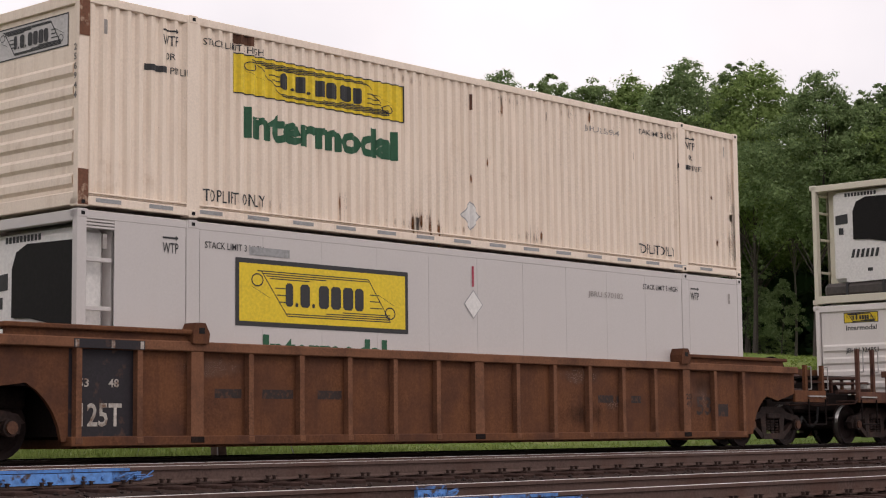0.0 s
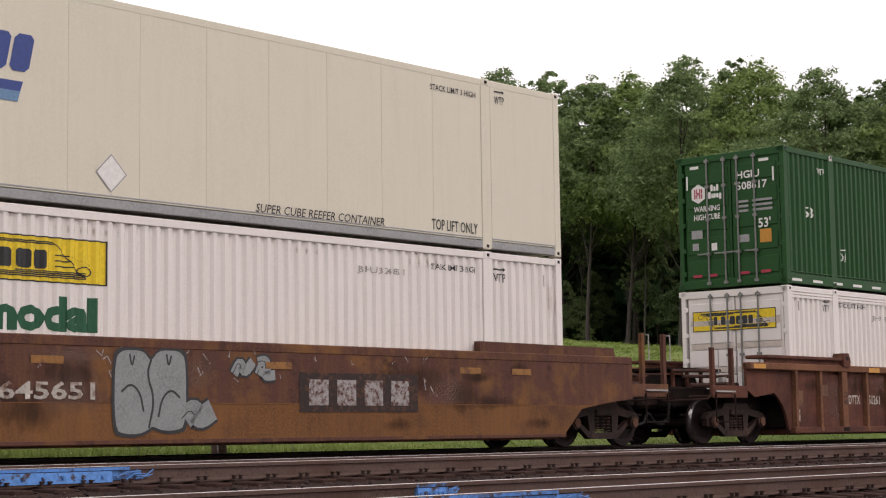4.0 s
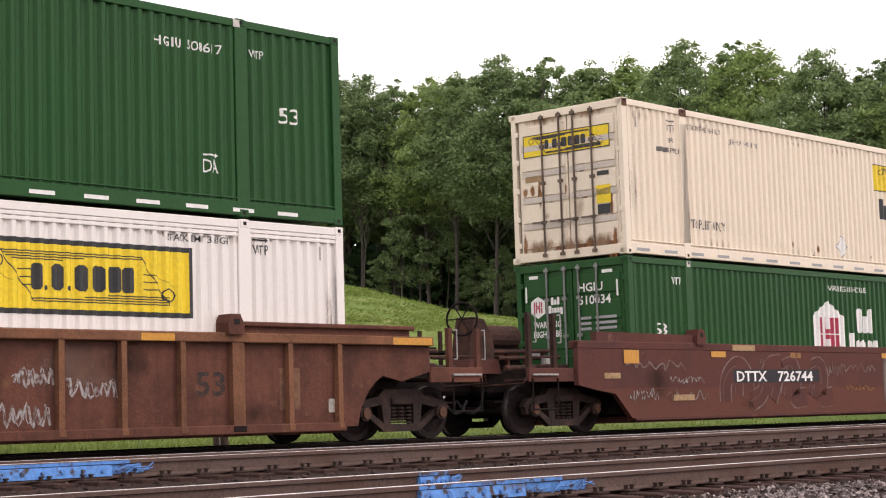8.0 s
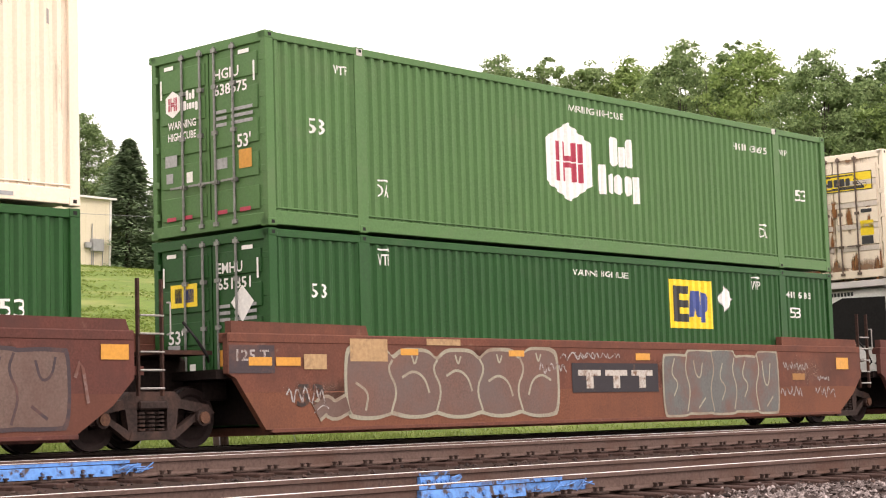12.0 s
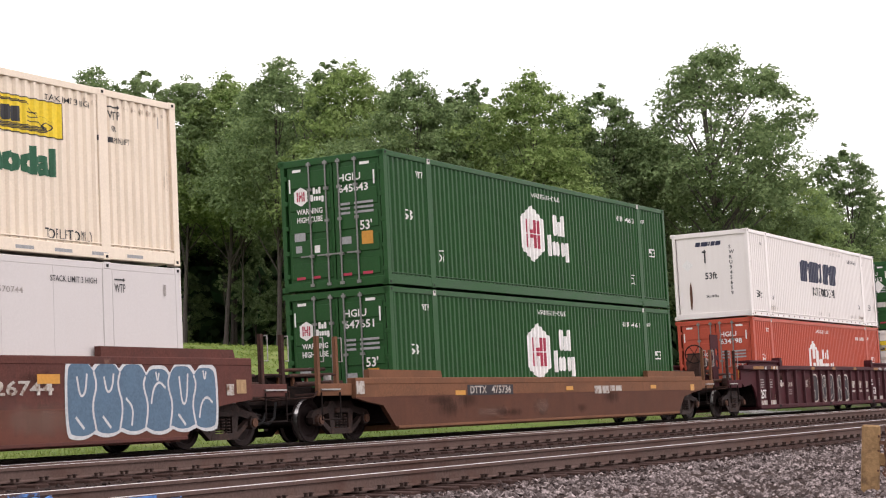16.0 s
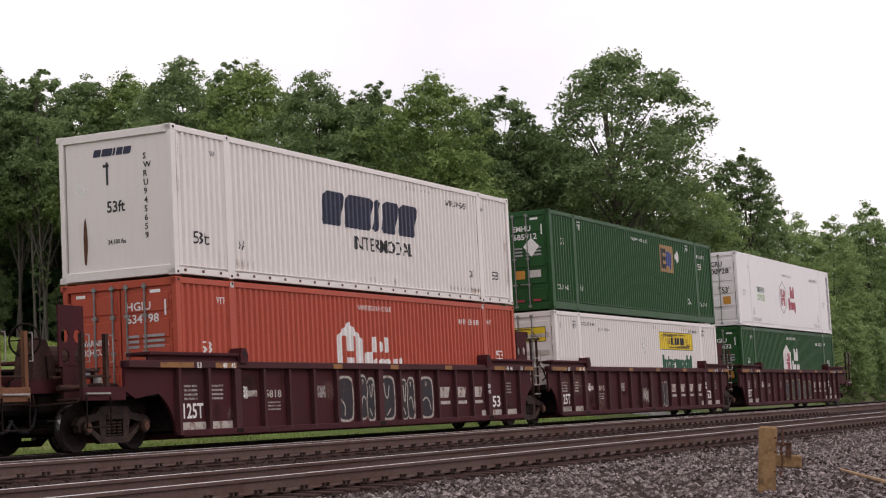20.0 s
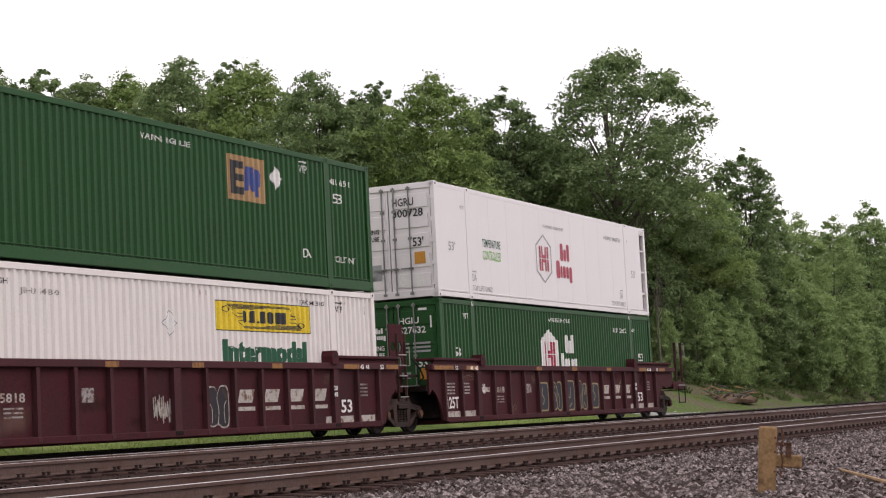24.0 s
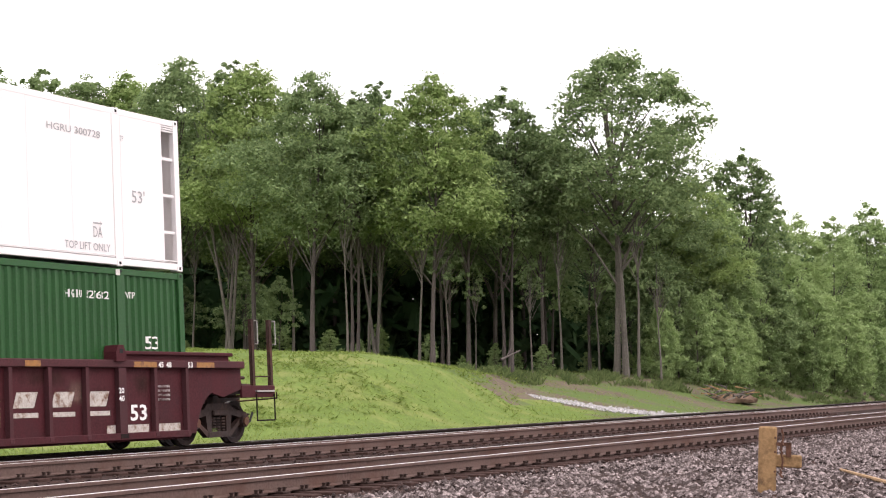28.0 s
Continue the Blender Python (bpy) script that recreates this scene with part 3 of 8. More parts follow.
def warehouse():
    """A long metal-sided building on the hill; its end corner shows."""
    ax, ay, _ = polar(36.85, 125)
    bx, by, _ = polar(29.0, 112)
    ln = math.hypot(bx - ax, by - ay)
    root = thing("warehouse", pose(ax, ay, 7.4, 0, 0, math.degrees(math.atan2(by - ay, bx - ax))), "tan metal-sided warehouse with a low roof", "building")
    h = 5.35
    part("wall", boxed(0, ln, -14, 0, 0, h), "tan_siding", root)
    for k in range(int(ln / 0.9)):
        part("siding_rib", boxed(0.4 + 0.9 * k, 0.46 + 0.9 * k, 0, 0.01, 0.1, h - 0.3), "tan_siding", root)
    part("roof", prism(bmesh.new(), [(-0.3, h), (ln + 0.3, h), (ln + 0.3, h + 0.14), (-0.3, h + 0.14)], -14.3, 0.3), "white", root, "pale metal roof edge")
    part("corner_trim", boxed(-0.06, 0.12, -0.1, 0.05, 0, h), "white", root)
    part("base_band", boxed(0, ln, 0, 0.02, 0, 0.7), "grey", root)
    part("meter_box", boxed(0.9, 1.9, 0.03, 0.4, 1.7, 2.55, 0.03), "grey", root)
    part("meter_box", boxed(1.95, 2.4, 0.03, 0.3, 1.9, 2.3, 0.03), "grey", root)
    for x in (0.75, 1.6, 1.75):
        part("conduit", tube(bmesh.new(), (x, 0.08, 0.1), (x, 0.08, 3.6 if x > 1.7 else 1.8), 0.04, 6), "grey", root)


warehouse()


def old_pole():
    x, y, z = polar(40.25, 31.6)
    root = thing("utility_pole", pose(x + 0.1, y - 0.08, -0.45), "old leaning wooden pole stub beside the track", "pole")
    part("shaft", tube(bmesh.new(), (0, 0, 0), (-0.47, 0.18, 5.05), 0.14, 12, 0.11), "dark_wood", root)
    part("wire", tube(bmesh.new(), (-0.25, -0.25, 0.1), (-0.62, -0.02, 5.0), 0.012, 5), "grey", root)
    side = Vector((0.763, -0.646, 0))
    top = Vector((-0.45, 0.17, 4.95))
    for foot, seat in ((-1.45, 0.06), (1.36, -0.06)):
        end = side * foot + Vector((0, seat, 0.0))
        guy = part("guy_wire", tube(bmesh.new(), top, end, 0.008, 5), "grey", root, "thin steel guy wire")
        for k, mat_ in ((0.36, "black"), (0.425, "white"), (0.49, "black")):
            p = top.lerp(end, k)
            q = top.lerp(end, k + 0.028)
            bm = tube(bmesh.new(), p, p.lerp(q, 0.3), 0.025, 8, 0.045)
            tube(bm, p.lerp(q, 0.3), p.lerp(q, 0.7), 0.045, 8)
            tube(bm, p.lerp(q, 0.7), q, 0.045, 8, 0.025)
            part("strain_insulator", bm, mat_, guy)
    part("wire", tube(bmesh.new(), (-0.42, 0.16, 4.2), (-9.0, 7.6, 4.6), 0.004, 5), "grey", root)
    part("clamp", tube(bmesh.new(), (-0.428, 0.164, 4.6), (-0.442, 0.169, 4.75), 0.135, 12), "grey", root)


old_pole()


def gas_tank():
    x, y, z = polar(42.62, 99)
    root = thing("propane_tank", pose(x, y, z + 0.05, 0, 0, -42), "white horizontal gas tank on short legs", "tank")
    bm = bmesh.new()
    rings = [(-1.6, 0.02), (-1.52, 0.28), (-1.35, 0.44), (-1.1, 0.5), (1.1, 0.5), (1.35, 0.44), (1.52, 0.28), (1.6, 0.02)]
    for (a, r), (c2, q) in zip(rings, rings[1:]):
        tube(bm, (a, 0, 0.85), (c2, 0, 0.85), r, 16, q)
    part("vessel", bm, "white", root, smooth=False)
    for xx in (-0.9, 0.9):
        part("leg", boxed(xx - 0.1, xx + 0.1, -0.3, 0.3, 0, 0.5), "grey", root)
    part("valve_dome", tube(bmesh.new(), (0.2, 0, 1.34), (0.2, 0, 1.5), 0.14, 10), "grey", root)


gas_tank()


def board_stack():
    x, y, z = polar(42.0, 103)
    root = thing("wooden_crate", pose(x, y, z, 0, 0, -42), "weathered wooden crate wall on the hill", "crate")
    part("body", boxed(-2.0, 2.0, -0.5, 0.5, 0, 1.55), "timber", root)
    for k in range(6):
        part("batten", boxed(-2.02 + 0.78 * k, -1.9 + 0.78 * k, -0.54, -0.5, 0, 1.6), "timber", root)
    part("cap", boxed(-2.1, 2.1, -0.6, 0.6, 1.56, 1.64), "white", root)


board_stack()


def pipework():
    x, y, z = polar(40.35, 101)
    root = thing("gas_pipework", pose(x, y, z, 0, 0, -42), "silver pipes and meters on a frame", "pipework")
    for k in range(8):
        xx = -1.3 + 0.37 * k
        part("riser", tube(bmesh.new(), (xx, 0, 0), (xx, 0, 0.9 + 0.5 * ((k * 7) % 3) / 2), 0.05, 7), "white" if k % 3 else "grey", root)
        part("meter", tube(bmesh.new(), (xx - 0.1, -0.1, 0.5 + 0.1 * (k % 3)), (xx + 0.1, -0.1, 0.5 + 0.1 * (k % 3)), 0.14, 9), "steel_bar", root)
    part("header", tube(bmesh.new(), (-1.5, 0, 0.35), (1.5, 0, 0.35), 0.07, 8), "grey", root)
    part("header", tube(bmesh.new(), (-1.5, 0, 1.2), (1.3, 0, 1.2), 0.05, 8), "grey", root)


pipework()


def snag():
    x, y, z = polar(66.0, 84)
    root = thing("broken_snag", pose(x, y, z), "grey broken dead trunk with a fallen branch", "dead tree")
    part("trunk", tube(bmesh.new(), (0, 0, -0.1), (0.03, 0, 3.1), 0.1, 7, 0.05), "bark", root)
    part("branch", tube(bmesh.new(), (-1.3, 0, 0.75), (0.5, -0.2, 1.2), 0.06, 6, 0.03), "bark", root)
    part("branch", tube(bmesh.new(), (-0.6, 0, 0.95), (-0.2, -0.1, 1.35), 0.03, 6, 0.02), "bark", root)


snag()


def brush_pile():
    rng = random.Random(5)
    x, y, z = polar(73.0, 96)
    root = thing("brush_pile", pose(x, y, z), "heap of earth, roots and cut branches at the wood's edge", "brush pile")
    bm = bmesh.new()
    bmesh.ops.create_icosphere(bm, subdivisions=3, radius=1.0)
    for v in bm.verts:
        k = 1 + 0.35 * noise.noise(v.co * 2.2)
        v.co = Vector((v.co.x * 1.7 * k, v.co.y * 1.2 * k, max(-0.25, v.co.z) * 0.36 * k + 0.06 * noise.noise(v.co * 9)))
    part("earth", bm, "earth", root, smooth=True)
    for k in range(40):
        a = rng.uniform(0, 6.28)
        p = Vector((rng.uniform(-3.5, 1.5), rng.uniform(-1.4, 0.8), rng.uniform(0.1, 0.8)))
        q = p + Vector((math.cos(a) * rng.uniform(0.5, 1.6), math.sin(a) * 0.6, rng.uniform(-0.35, 0.35)))
        part("stick", tube(bmesh.new(), p, q, rng.uniform(0.02, 0.08), 6, 0.015), rng.choice(("bark", "pale_bark", "old_timber")), root)


brush_pile()


def pale_path():
    rng = np.random.default_rng(3)
    n = 1900
    az = rng.uniform(66.4, 72.6, n)
    d = np.interp(az, [66.4, 69, 72.6], [77, 77, 79.5]) + rng.normal(size=n) * np.interp(az, [66.4, 72.6], [0.16, 0.9])
    v, f = [], []
    for a, r in zip(az, d):
        x, y, z = polar(float(a), float(r))
        stone_at(v, f, rng, x, y, z + 0.03, rng.uniform(0.04, 0.11))
    tagged(sheet("path_stones", v, f, "pale_stone"), "pale crushed stone spread along a ditch", "stones", kind="stuff")


OCT = np.array([(1, 0, 0), (0, 1, 0), (-1, 0, 0), (0, -1, 0), (0, 0, 1), (0, 0, -1)], float)
OCT_F = [(0, 1, 4), (1, 2, 4), (2, 3, 4), (3, 0, 4), (1, 0, 5), (2, 1, 5), (3, 2, 5), (0, 3, 5)]


def stone_at(v, f, rng, x, y, z, r):
    b0 = len(v)
    a = rng.uniform(0, 6.28)
    q = OCT * rng.uniform(0.55, 1.25, (6, 1)) * r * np.array([1.15, 1, 0.75]) + rng.normal(size=(6, 3)) * r * 0.14
    ca, sa = math.cos(a), math.sin(a)
    for p in q:
        v.append((x + p[0] * ca - p[1] * sa, y + p[0] * sa + p[1] * ca, z + p[2]))
    f.extend((b0 + i, b0 + j, b0 + k) for i, j, k in OCT_F)


pale_path()


def grass_blades():
    rng = np.random.default_rng(8)
    n = 52000
    az = rng.uniform(32, 76, n)
    y0 = 24.6
    r = (y0 + rng.uniform(0, 1, n) ** 1.7 * 46) / np.cos(np.radians(az))
    v, f = [], []
    for a, d in zip(az, r):
        if d > 120 or (a < 47 and d > 48):
            continue
        x, y, z = polar(float(a), float(d))
        y += BEND * x * x / 2
        z = terrain(x, y)
        h, w = rng.uniform(0.04, 0.12) * (1.6 if d < 36 else 1), rng.uniform(0.012, 0.026)
        t = rng.uniform(0, 6.28)
        lx, ly = rng.normal() * 0.08, rng.normal() * 0.08
        b0 = len(v)
        v += [(x - w * math.cos(t), y - w * math.sin(t), z), (x + w * math.cos(t), y + w * math.sin(t), z), (x + lx, y + ly, z + h)]
        f.append((b0, b0 + 1, b0 + 2))
    tagged(sheet("grass_blades", v, f, "blade"), "rough green grass on the bank behind the tracks", "grass", kind="stuff")


def hill_tufts():
    """Uneven clumps of longer grass over the mown hillside and the mound."""
    rng = np.random.default_rng(28)
    v, f = [], []
    while len(f) < 60000:
        a = rng.uniform(31, 67)
        top = float(np.interp(a, CREST_AZ, CREST_R))
        d = 34 + (top + 3 - 34) * rng.uniform(0, 1) ** 0.75
        x, y, z = polar(float(a), float(d))
        if y < 27 or (a > 50 and rng.uniform() < 0.72) or noise.noise((x * 0.16, y * 0.16, 3)) + 0.6 * noise.noise((x * 0.6, y * 0.6, 5)) < rng.uniform(-0.35, 0.5):
            continue
        for _ in range(4):
            bx, by = x + rng.normal() * 0.14, y + rng.normal() * 0.14
            h, w, t = rng.uniform(0.03, 0.1), rng.uniform(0.03, 0.06), rng.uniform(0, 6.28)
            b0 = len(v)
            v += [(bx - w * math.cos(t), by - w * math.sin(t), z - 0.03), (bx + w * math.cos(t), by + w * math.sin(t), z - 0.03), (bx + rng.normal() * 0.17, by + rng.normal() * 0.17, z + h)]
            f.append((b0, b0 + 1, b0 + 2))
    tagged(sheet("grass_tufts", v, f, "tuft"), "clumps of longer grass on the hillside", "grass", kind="stuff")


MAT["tuft"] = leaf_material("tuft", (0.12, 0.175, 0.04), (0.2, 0.25, 0.07), (0.17, 0.22, 0.055))
hill_tufts()
MAT["blade"] = leaf_material("blade", (0.15, 0.21, 0.05), (0.24, 0.3, 0.09), (0.26, 0.25, 0.11))
grass_blades()


MAT["weed"] = leaf_material("weed", (0.05, 0.085, 0.03), (0.15, 0.19, 0.075), (0.13, 0.15, 0.06))


def weeds():
    """Tall weeds and seedlings in a ragged strip along the foot of the wood."""
    rng = np.random.default_rng(18)
    v, f = [], []
    for k in range(11000):
        a = rng.uniform(64.3, 80)
        d0 = float(np.interp(a, [60, 63.5, 65, 68, 72, 76, 80], [70, 72, 80, 88, 97, 110, 126]))
        d = d0 + abs(rng.normal()) * 6 - 2
        if noise.noise((a * 1.3, d * 0.25, 1)) < -0.08:
            continue
        x, y, z = polar(float(a), float(d))
        h, w, t = rng.uniform(0.1, 0.55), rng.uniform(0.02, 0.06), rng.uniform(0, 6.28)
        b0 = len(v)
        h, w = h * 0.75, w * 0.7
        v += [(x - w * math.cos(t), y - w * math.sin(t), z - 0.05), (x + w * math.cos(t), y + w * math.sin(t), z + h * 0.4), (x + rng.normal() * 0.15, y + rng.normal() * 0.15, z + h)]
        f.append((b0, b0 + 1, b0 + 2))
    tagged(sheet("weeds", v, f, "weed"), "tall green weeds along the foot of the wood", "weeds", kind="stuff")


weeds()


# ---- ballast stones, ties, plates and painted joints ----
def ballast_stones():
    rng = np.random.default_rng(4)
    v, f = [], []
    for k in range(46000):
        y = 3.0 + 7.85 * rng.uniform(0, 1)
        x = 6 + 62 * rng.uniform(0, 1) ** 1.5
        if math.degrees(math.atan2(x, y)) < 40:
            continue
        z = -0.125 + 0.03 * noise.noise((x * 0.5, y * 0.5, 2)) - (0.055 if y > 10.2 else 0.03 if y > 9.6 else 0)
        stone_at(v, f, rng, x, y + BEND * x * x / 2, z, rng.uniform(0.02, 0.055))
    dv, df = [], []
    for k in range(19000):
        x, y = 6 + 60 * rng.uniform(0, 1) ** 1.3, rng.choice((9.95, 10.3, 11.7, 13.4, 14.3, 16.0, 17.8)) + rng.normal() * 0.4
        if min(abs(y - q) for q in (11.0, 12.5, 15.3, 16.8)) < 0.13:
            continue
        stone_at(dv, df, rng, x, y + BEND * x * x / 2, (-0.15 if y < 10.2 else -0.18 if y < 13.3 else -0.09 if y < 17.4 else -0.18) + 0.015 * rng.normal(), rng.uniform(0.02, 0.045))
    tagged(sheet("rusty_stones", dv, df, "brown_stone"), "dark rust-stained stone between the rails", "stones", kind="stuff")
    tagged(sheet("ballast_stones", v, f, "stone"), "loose grey crushed stone beside the track", "stones", kind="stuff")


MAT["brown_stone"] = stone_material("brown_stone", (0.03, 0.02, 0.018), (0.12, 0.075, 0.062))
ballast_stones()
tie_bm = boxed(-0.115, 0.115, -1.3, 1.3, -0.18, 0, 0.012)
TIE = bpy.data.meshes.new("tie")
tie_bm.to_mesh(TIE)
tie_bm.free()
TIE.materials.append(MAT["tie"])
pl_bm = boxed(-0.09, 0.09, -0.17, 0.17, 0, 0.022, 0.004)
for sx, sy in ((-0.05, -0.1), (0.05, -0.1), (0.0, 0.11)):
    box(pl_bm, sx - 0.013, sx + 0.013, sy - 0.02, sy + 0.02, 0.02, 0.06, 0.004)
    box(pl_bm, sx - 0.02, sx + 0.02, sy - 0.03, sy + 0.02, 0.055, 0.068)
PLATE = bpy.data.meshes.new("tie_plate")
pl_bm.to_mesh(PLATE)
pl_bm.free()
PLATE.materials.append(MAT["plate_iron"])
for tname, yn, zn, yf, zf in TRACKS[1:]:
    rng = random.Random(len(tname))
    cant = math.degrees(math.atan2(zf - zn, yf - yn))
    for k in range(150 if tname == "near_track" else 110):
        x = 7 + 0.52 * k
        d = BEND * x * x / 2
        o = new("tie", TIE)
        o.parent = tracks[tname]
        o.matrix_basis = pose(x + rng.uniform(-0.03, 0.03), (yn + yf) / 2 + d + rng.uniform(-0.06, 0.06), (zn + zf) / 2 - 0.207, cant, 0, rng.uniform(-1.5, 1.5))
        for yy, zz in ((yn, zn), (yf, zf)):
            if tname == "near_track" or yy == yn:
                q = new("tie_plate", PLATE)
                q.parent = tracks[tname]
                q.matrix_basis = pose(x, yy + d, zz - 0.2)


def joint_bar(track, x0, x1, y, z, smear):
    """A bolted joint bar painted blue, with overspray on the rail beside it."""
    d = BEND * x0 * x0 / 2
    bm = prism(bmesh.new(), [(x0, -0.165), (x1, -0.165), (x1, -0.05), (x0, -0.05)], y + d - 0.055, y + d - 0.012)
    for v in bm.verts:
        v.co.z += z
        if v.co.z < z - 0.15:
            v.co.y -= 0.025 if v.co.y < y + d - 0.03 else 0
    jb = part("joint_bar", bm, "blue_paint", tracks[track], "joint bar sprayed bright blue")
    n = 6
    for k in range(n):
        x = x0 + (k + 0.5) * (x1 - x0) / n
        part("bolt", tube(bmesh.new(), (x, y + d - 0.05, z - 0.105), (x, y + d - 0.09, z - 0.105), 0.024, 6), "blue_paint", jb)
    part("painted_head", boxed(x0, x1 + smear * 0.6, y + d - 0.0385, y + d - 0.0365, z - 0.042, z - 0.008), "blue_paint", jb)
    rng = random.Random(int(x0 * 10))
    for k in range(9):
        x = x1 + smear * rng.uniform(0, 1)
        part("bond_wire", tube(bmesh.new(), (x, y + d - 0.05, z - 0.16 + 0.1 * rng.random()), (x + 0.16, y + d - 0.05, z - 0.12 + 0.08 * rng.random()), 0.008, 5), "blue_paint", jb)
    part("painted_web", boxed(x1, x1 + smear, y + d - 0.016, y + d - 0.0125, z - 0.15, z - 0.052), "blue_paint", jb)


joint_bar("middle_track", 10.0, 11.5, 15.3, 0.152, 0.42)
joint_bar("near_track", 11.7, 13.16, 11.0, 0.078, 1.0)
joint_bar("near_track", 13.3, 13.72, 12.5, 0.068, 0.08)


def tie_post():
    """A stub of sawn timber with a chain, a bracket and a short arm nailed to it."""
    root = thing("timber_post", pose(19.69, 5.64, -0.16, 0, 2.5, -72), "short weathered timber post with a rusty chain and arm", "post")
    part("stub", boxed(-0.1, 0.1, -0.09, 0.09, -0.3, 0.78, 0.018), "old_timber", root)
    part("arm", boxed(0.06, 0.38, -0.06, 0.05, 0.33, 0.47, 0.012), "old_timber", root)
    part("bracket", boxed(0.09, 0.26, -0.1, -0.06, 0.57, 0.61), "rust", root)
    part("bracket_leg", boxed(0.2, 0.26, -0.1, -0.05, 0.45, 0.61), "rust", root)
    for k in range(12):
        a = 1.0 if k % 2 else 0.3
        z = 0.76 - 0.045 * k
        part("chain_link", tube(bmesh.new(), (0.15 + 0.02 * math.sin(k), -0.1, z), (0.155 + 0.012 * a, -0.1 - 0.01 * a, z - 0.05), 0.012, 5), "rust", root)
    for zz in (0.28, 0.5, 0.66):
        part("bolt", tube(bmesh.new(), (0.08, -0.1, zz), (0.08, -0.08, zz), 0.014, 6), "rust", root)


tie_post()
tagged(part("stick", tube(bmesh.new(), (23.8, 5.79, -0.06), (21.0, 4.5, -0.08), 0.018, 6, 0.026), "timber"), "pale bare stick lying on the ballast", "stick")


# ---- the train ----
CL, CW, CH = 16.154, 2.591, 2.896      # 53 foot high-cube box
PITCH, DEEP = 0.2055, 0.043
AT = {1: 0.0, 2: 23.66, 3: 47.39, 4: 70.82, 5: 90.29, 6: 109.05, 7: 132.38, 8: 156.01, 9: 175.12, 10: 194.73}
UP = {1: 3.339, 2: 3.305, 3: 3.264, 4: 3.213, 5: 3.181, 6: 3.2, 7: 3.211, 8: 3.235, 9: 3.237, 10: 3.286}
RUN = [(0, 13.71), (0.5, 9.97), (1, 6.3), (1.5, 2.64), (2, -1.03), (2.5, -4.7), (3, -8.38), (3.5, -12.08), (6, -30.47), (6.5, -34.13), (7, -37.72),
       (7.5, -41.3), (8, -44.86), (8.5, -48.43), (9, -51.96), (9.5, -55.51), (10, -59.1), (10.5, -62.69), (11, -66.26), (11.5, -69.76), (12, -73.13),
       (12.5, -76.53), (13, -80.0), (15.5, -97.06), (16, -100.51), (16.5, -103.98), (17, -107.46), (17.5, -110.94), (18, -114.43), (18.5, -117.94), (19, -121.46),
       (19.5, -124.95), (20, -128.39), (20.5, -131.85), (22.5, -145.27), (23, -148.71), (23.5, -152.18), (24, -155.64), (24.5, -159.08), (25, -162.52),
       (25.5, -165.95), (26, -169.37), (26.5, -172.8), (27, -176.18), (27.5, -179.58), (28, -183.01)]
movers = []


def on_train(x, y, z, run=13.71):
    """A pose on the train: x along it from the first box, y from the near rail, z above the rail; it follows the curve about its middle."""
    mid = run + x + 8.0
    turn = pose(mid, RAIL_Y + BEND * mid * mid / 2, 0, 0, 0, math.degrees(math.atan(BEND * mid)))
    return turn @ pose(0, 0, 0, -LEAN) @ Matrix.Translation((-8.0, y, z))


def rides(ob, x, y, z):
    ob.matrix_basis = on_train(x, y, z)
    movers.append((ob, x, y, z))
    return ob


def motions():
    for ob, x, y, z in movers:
        walk(ob, [(t, on_train(x, y, z, s)) for t, s in RUN])
    ts, ss = [t for t, _ in RUN], [s for _, s in RUN]
    steps = [k / 15 for k in range(421)]
    turns = [math.degrees(np.interp(t, ts, ss) / WHEEL_R) for t in steps]
    for w, x, y in wheels:
        walk(w, [(t, pose(x, y, WHEEL_R, 0, a, 0)) for t, a in zip(steps, turns)])


POSTS = ((0.0, 0.16), (1.86, 2.10), (CL - 2.10, CL - 1.86), (CL - 0.16, CL))


def side_depth(x):
    """How far the pressed side lies behind the posts at x."""
    for a, b in POSTS:
        if a - 0.001 <= x <= b + 0.001:
            return 0.0
    k = (x % PITCH) / PITCH
    if k < 0.28:
        return 0.012
    if k < 0.5:
        return 0.012 + DEEP * (k - 0.28) / 0.22
    if k < 0.78:
        return 0.012 + DEEP
    return 0.012 + DEEP * (1 - k) / 0.22


def breaks(x0, x1):
    xs = {x0, x1}
    i = int(x0 / PITCH) - 1
    while i * PITCH < x1 + PITCH:
        xs |= {(i + k) * PITCH for k in (0, 0.28, 0.5, 0.78)}
        i += 1
    for a, b in POSTS:
        xs |= {a, b, a - 0.002, b + 0.002}
    return sorted(x for x in xs if x0 <= x <= x1)


FLAT = lambda x: 0.0


def drape(bm, depth, lift=0.004):
    """Lays a flat pattern drawn in x, z upon the pressed side."""
    if depth is side_depth:
        xs = [v.co.x for v in bm.verts]
        for b in breaks(min(xs), max(xs))[1:-1]:
            bmesh.ops.bisect_plane(bm, geom=bm.verts[:] + bm.edges[:] + bm.faces[:], plane_co=(b, 0, 0), plane_no=(1, 0, 0))
    for v in bm.verts:
        v.co.y = depth(v.co.x) - lift
    return bm


def poly(bm, pts, mi=0):
    f = bm.faces.new([bm.verts.new((x, 0, z)) for x, z in pts])
    f.normal_update()
    if f.normal.y > 0:
        f.normal_flip()
    f.material_index = mi
    return bm


def rect(bm, x0, x1, z0, z1, mi=0):
    return poly(bm, [(x0, z0), (x1, z0), (x1, z1), (x0, z1)], mi)


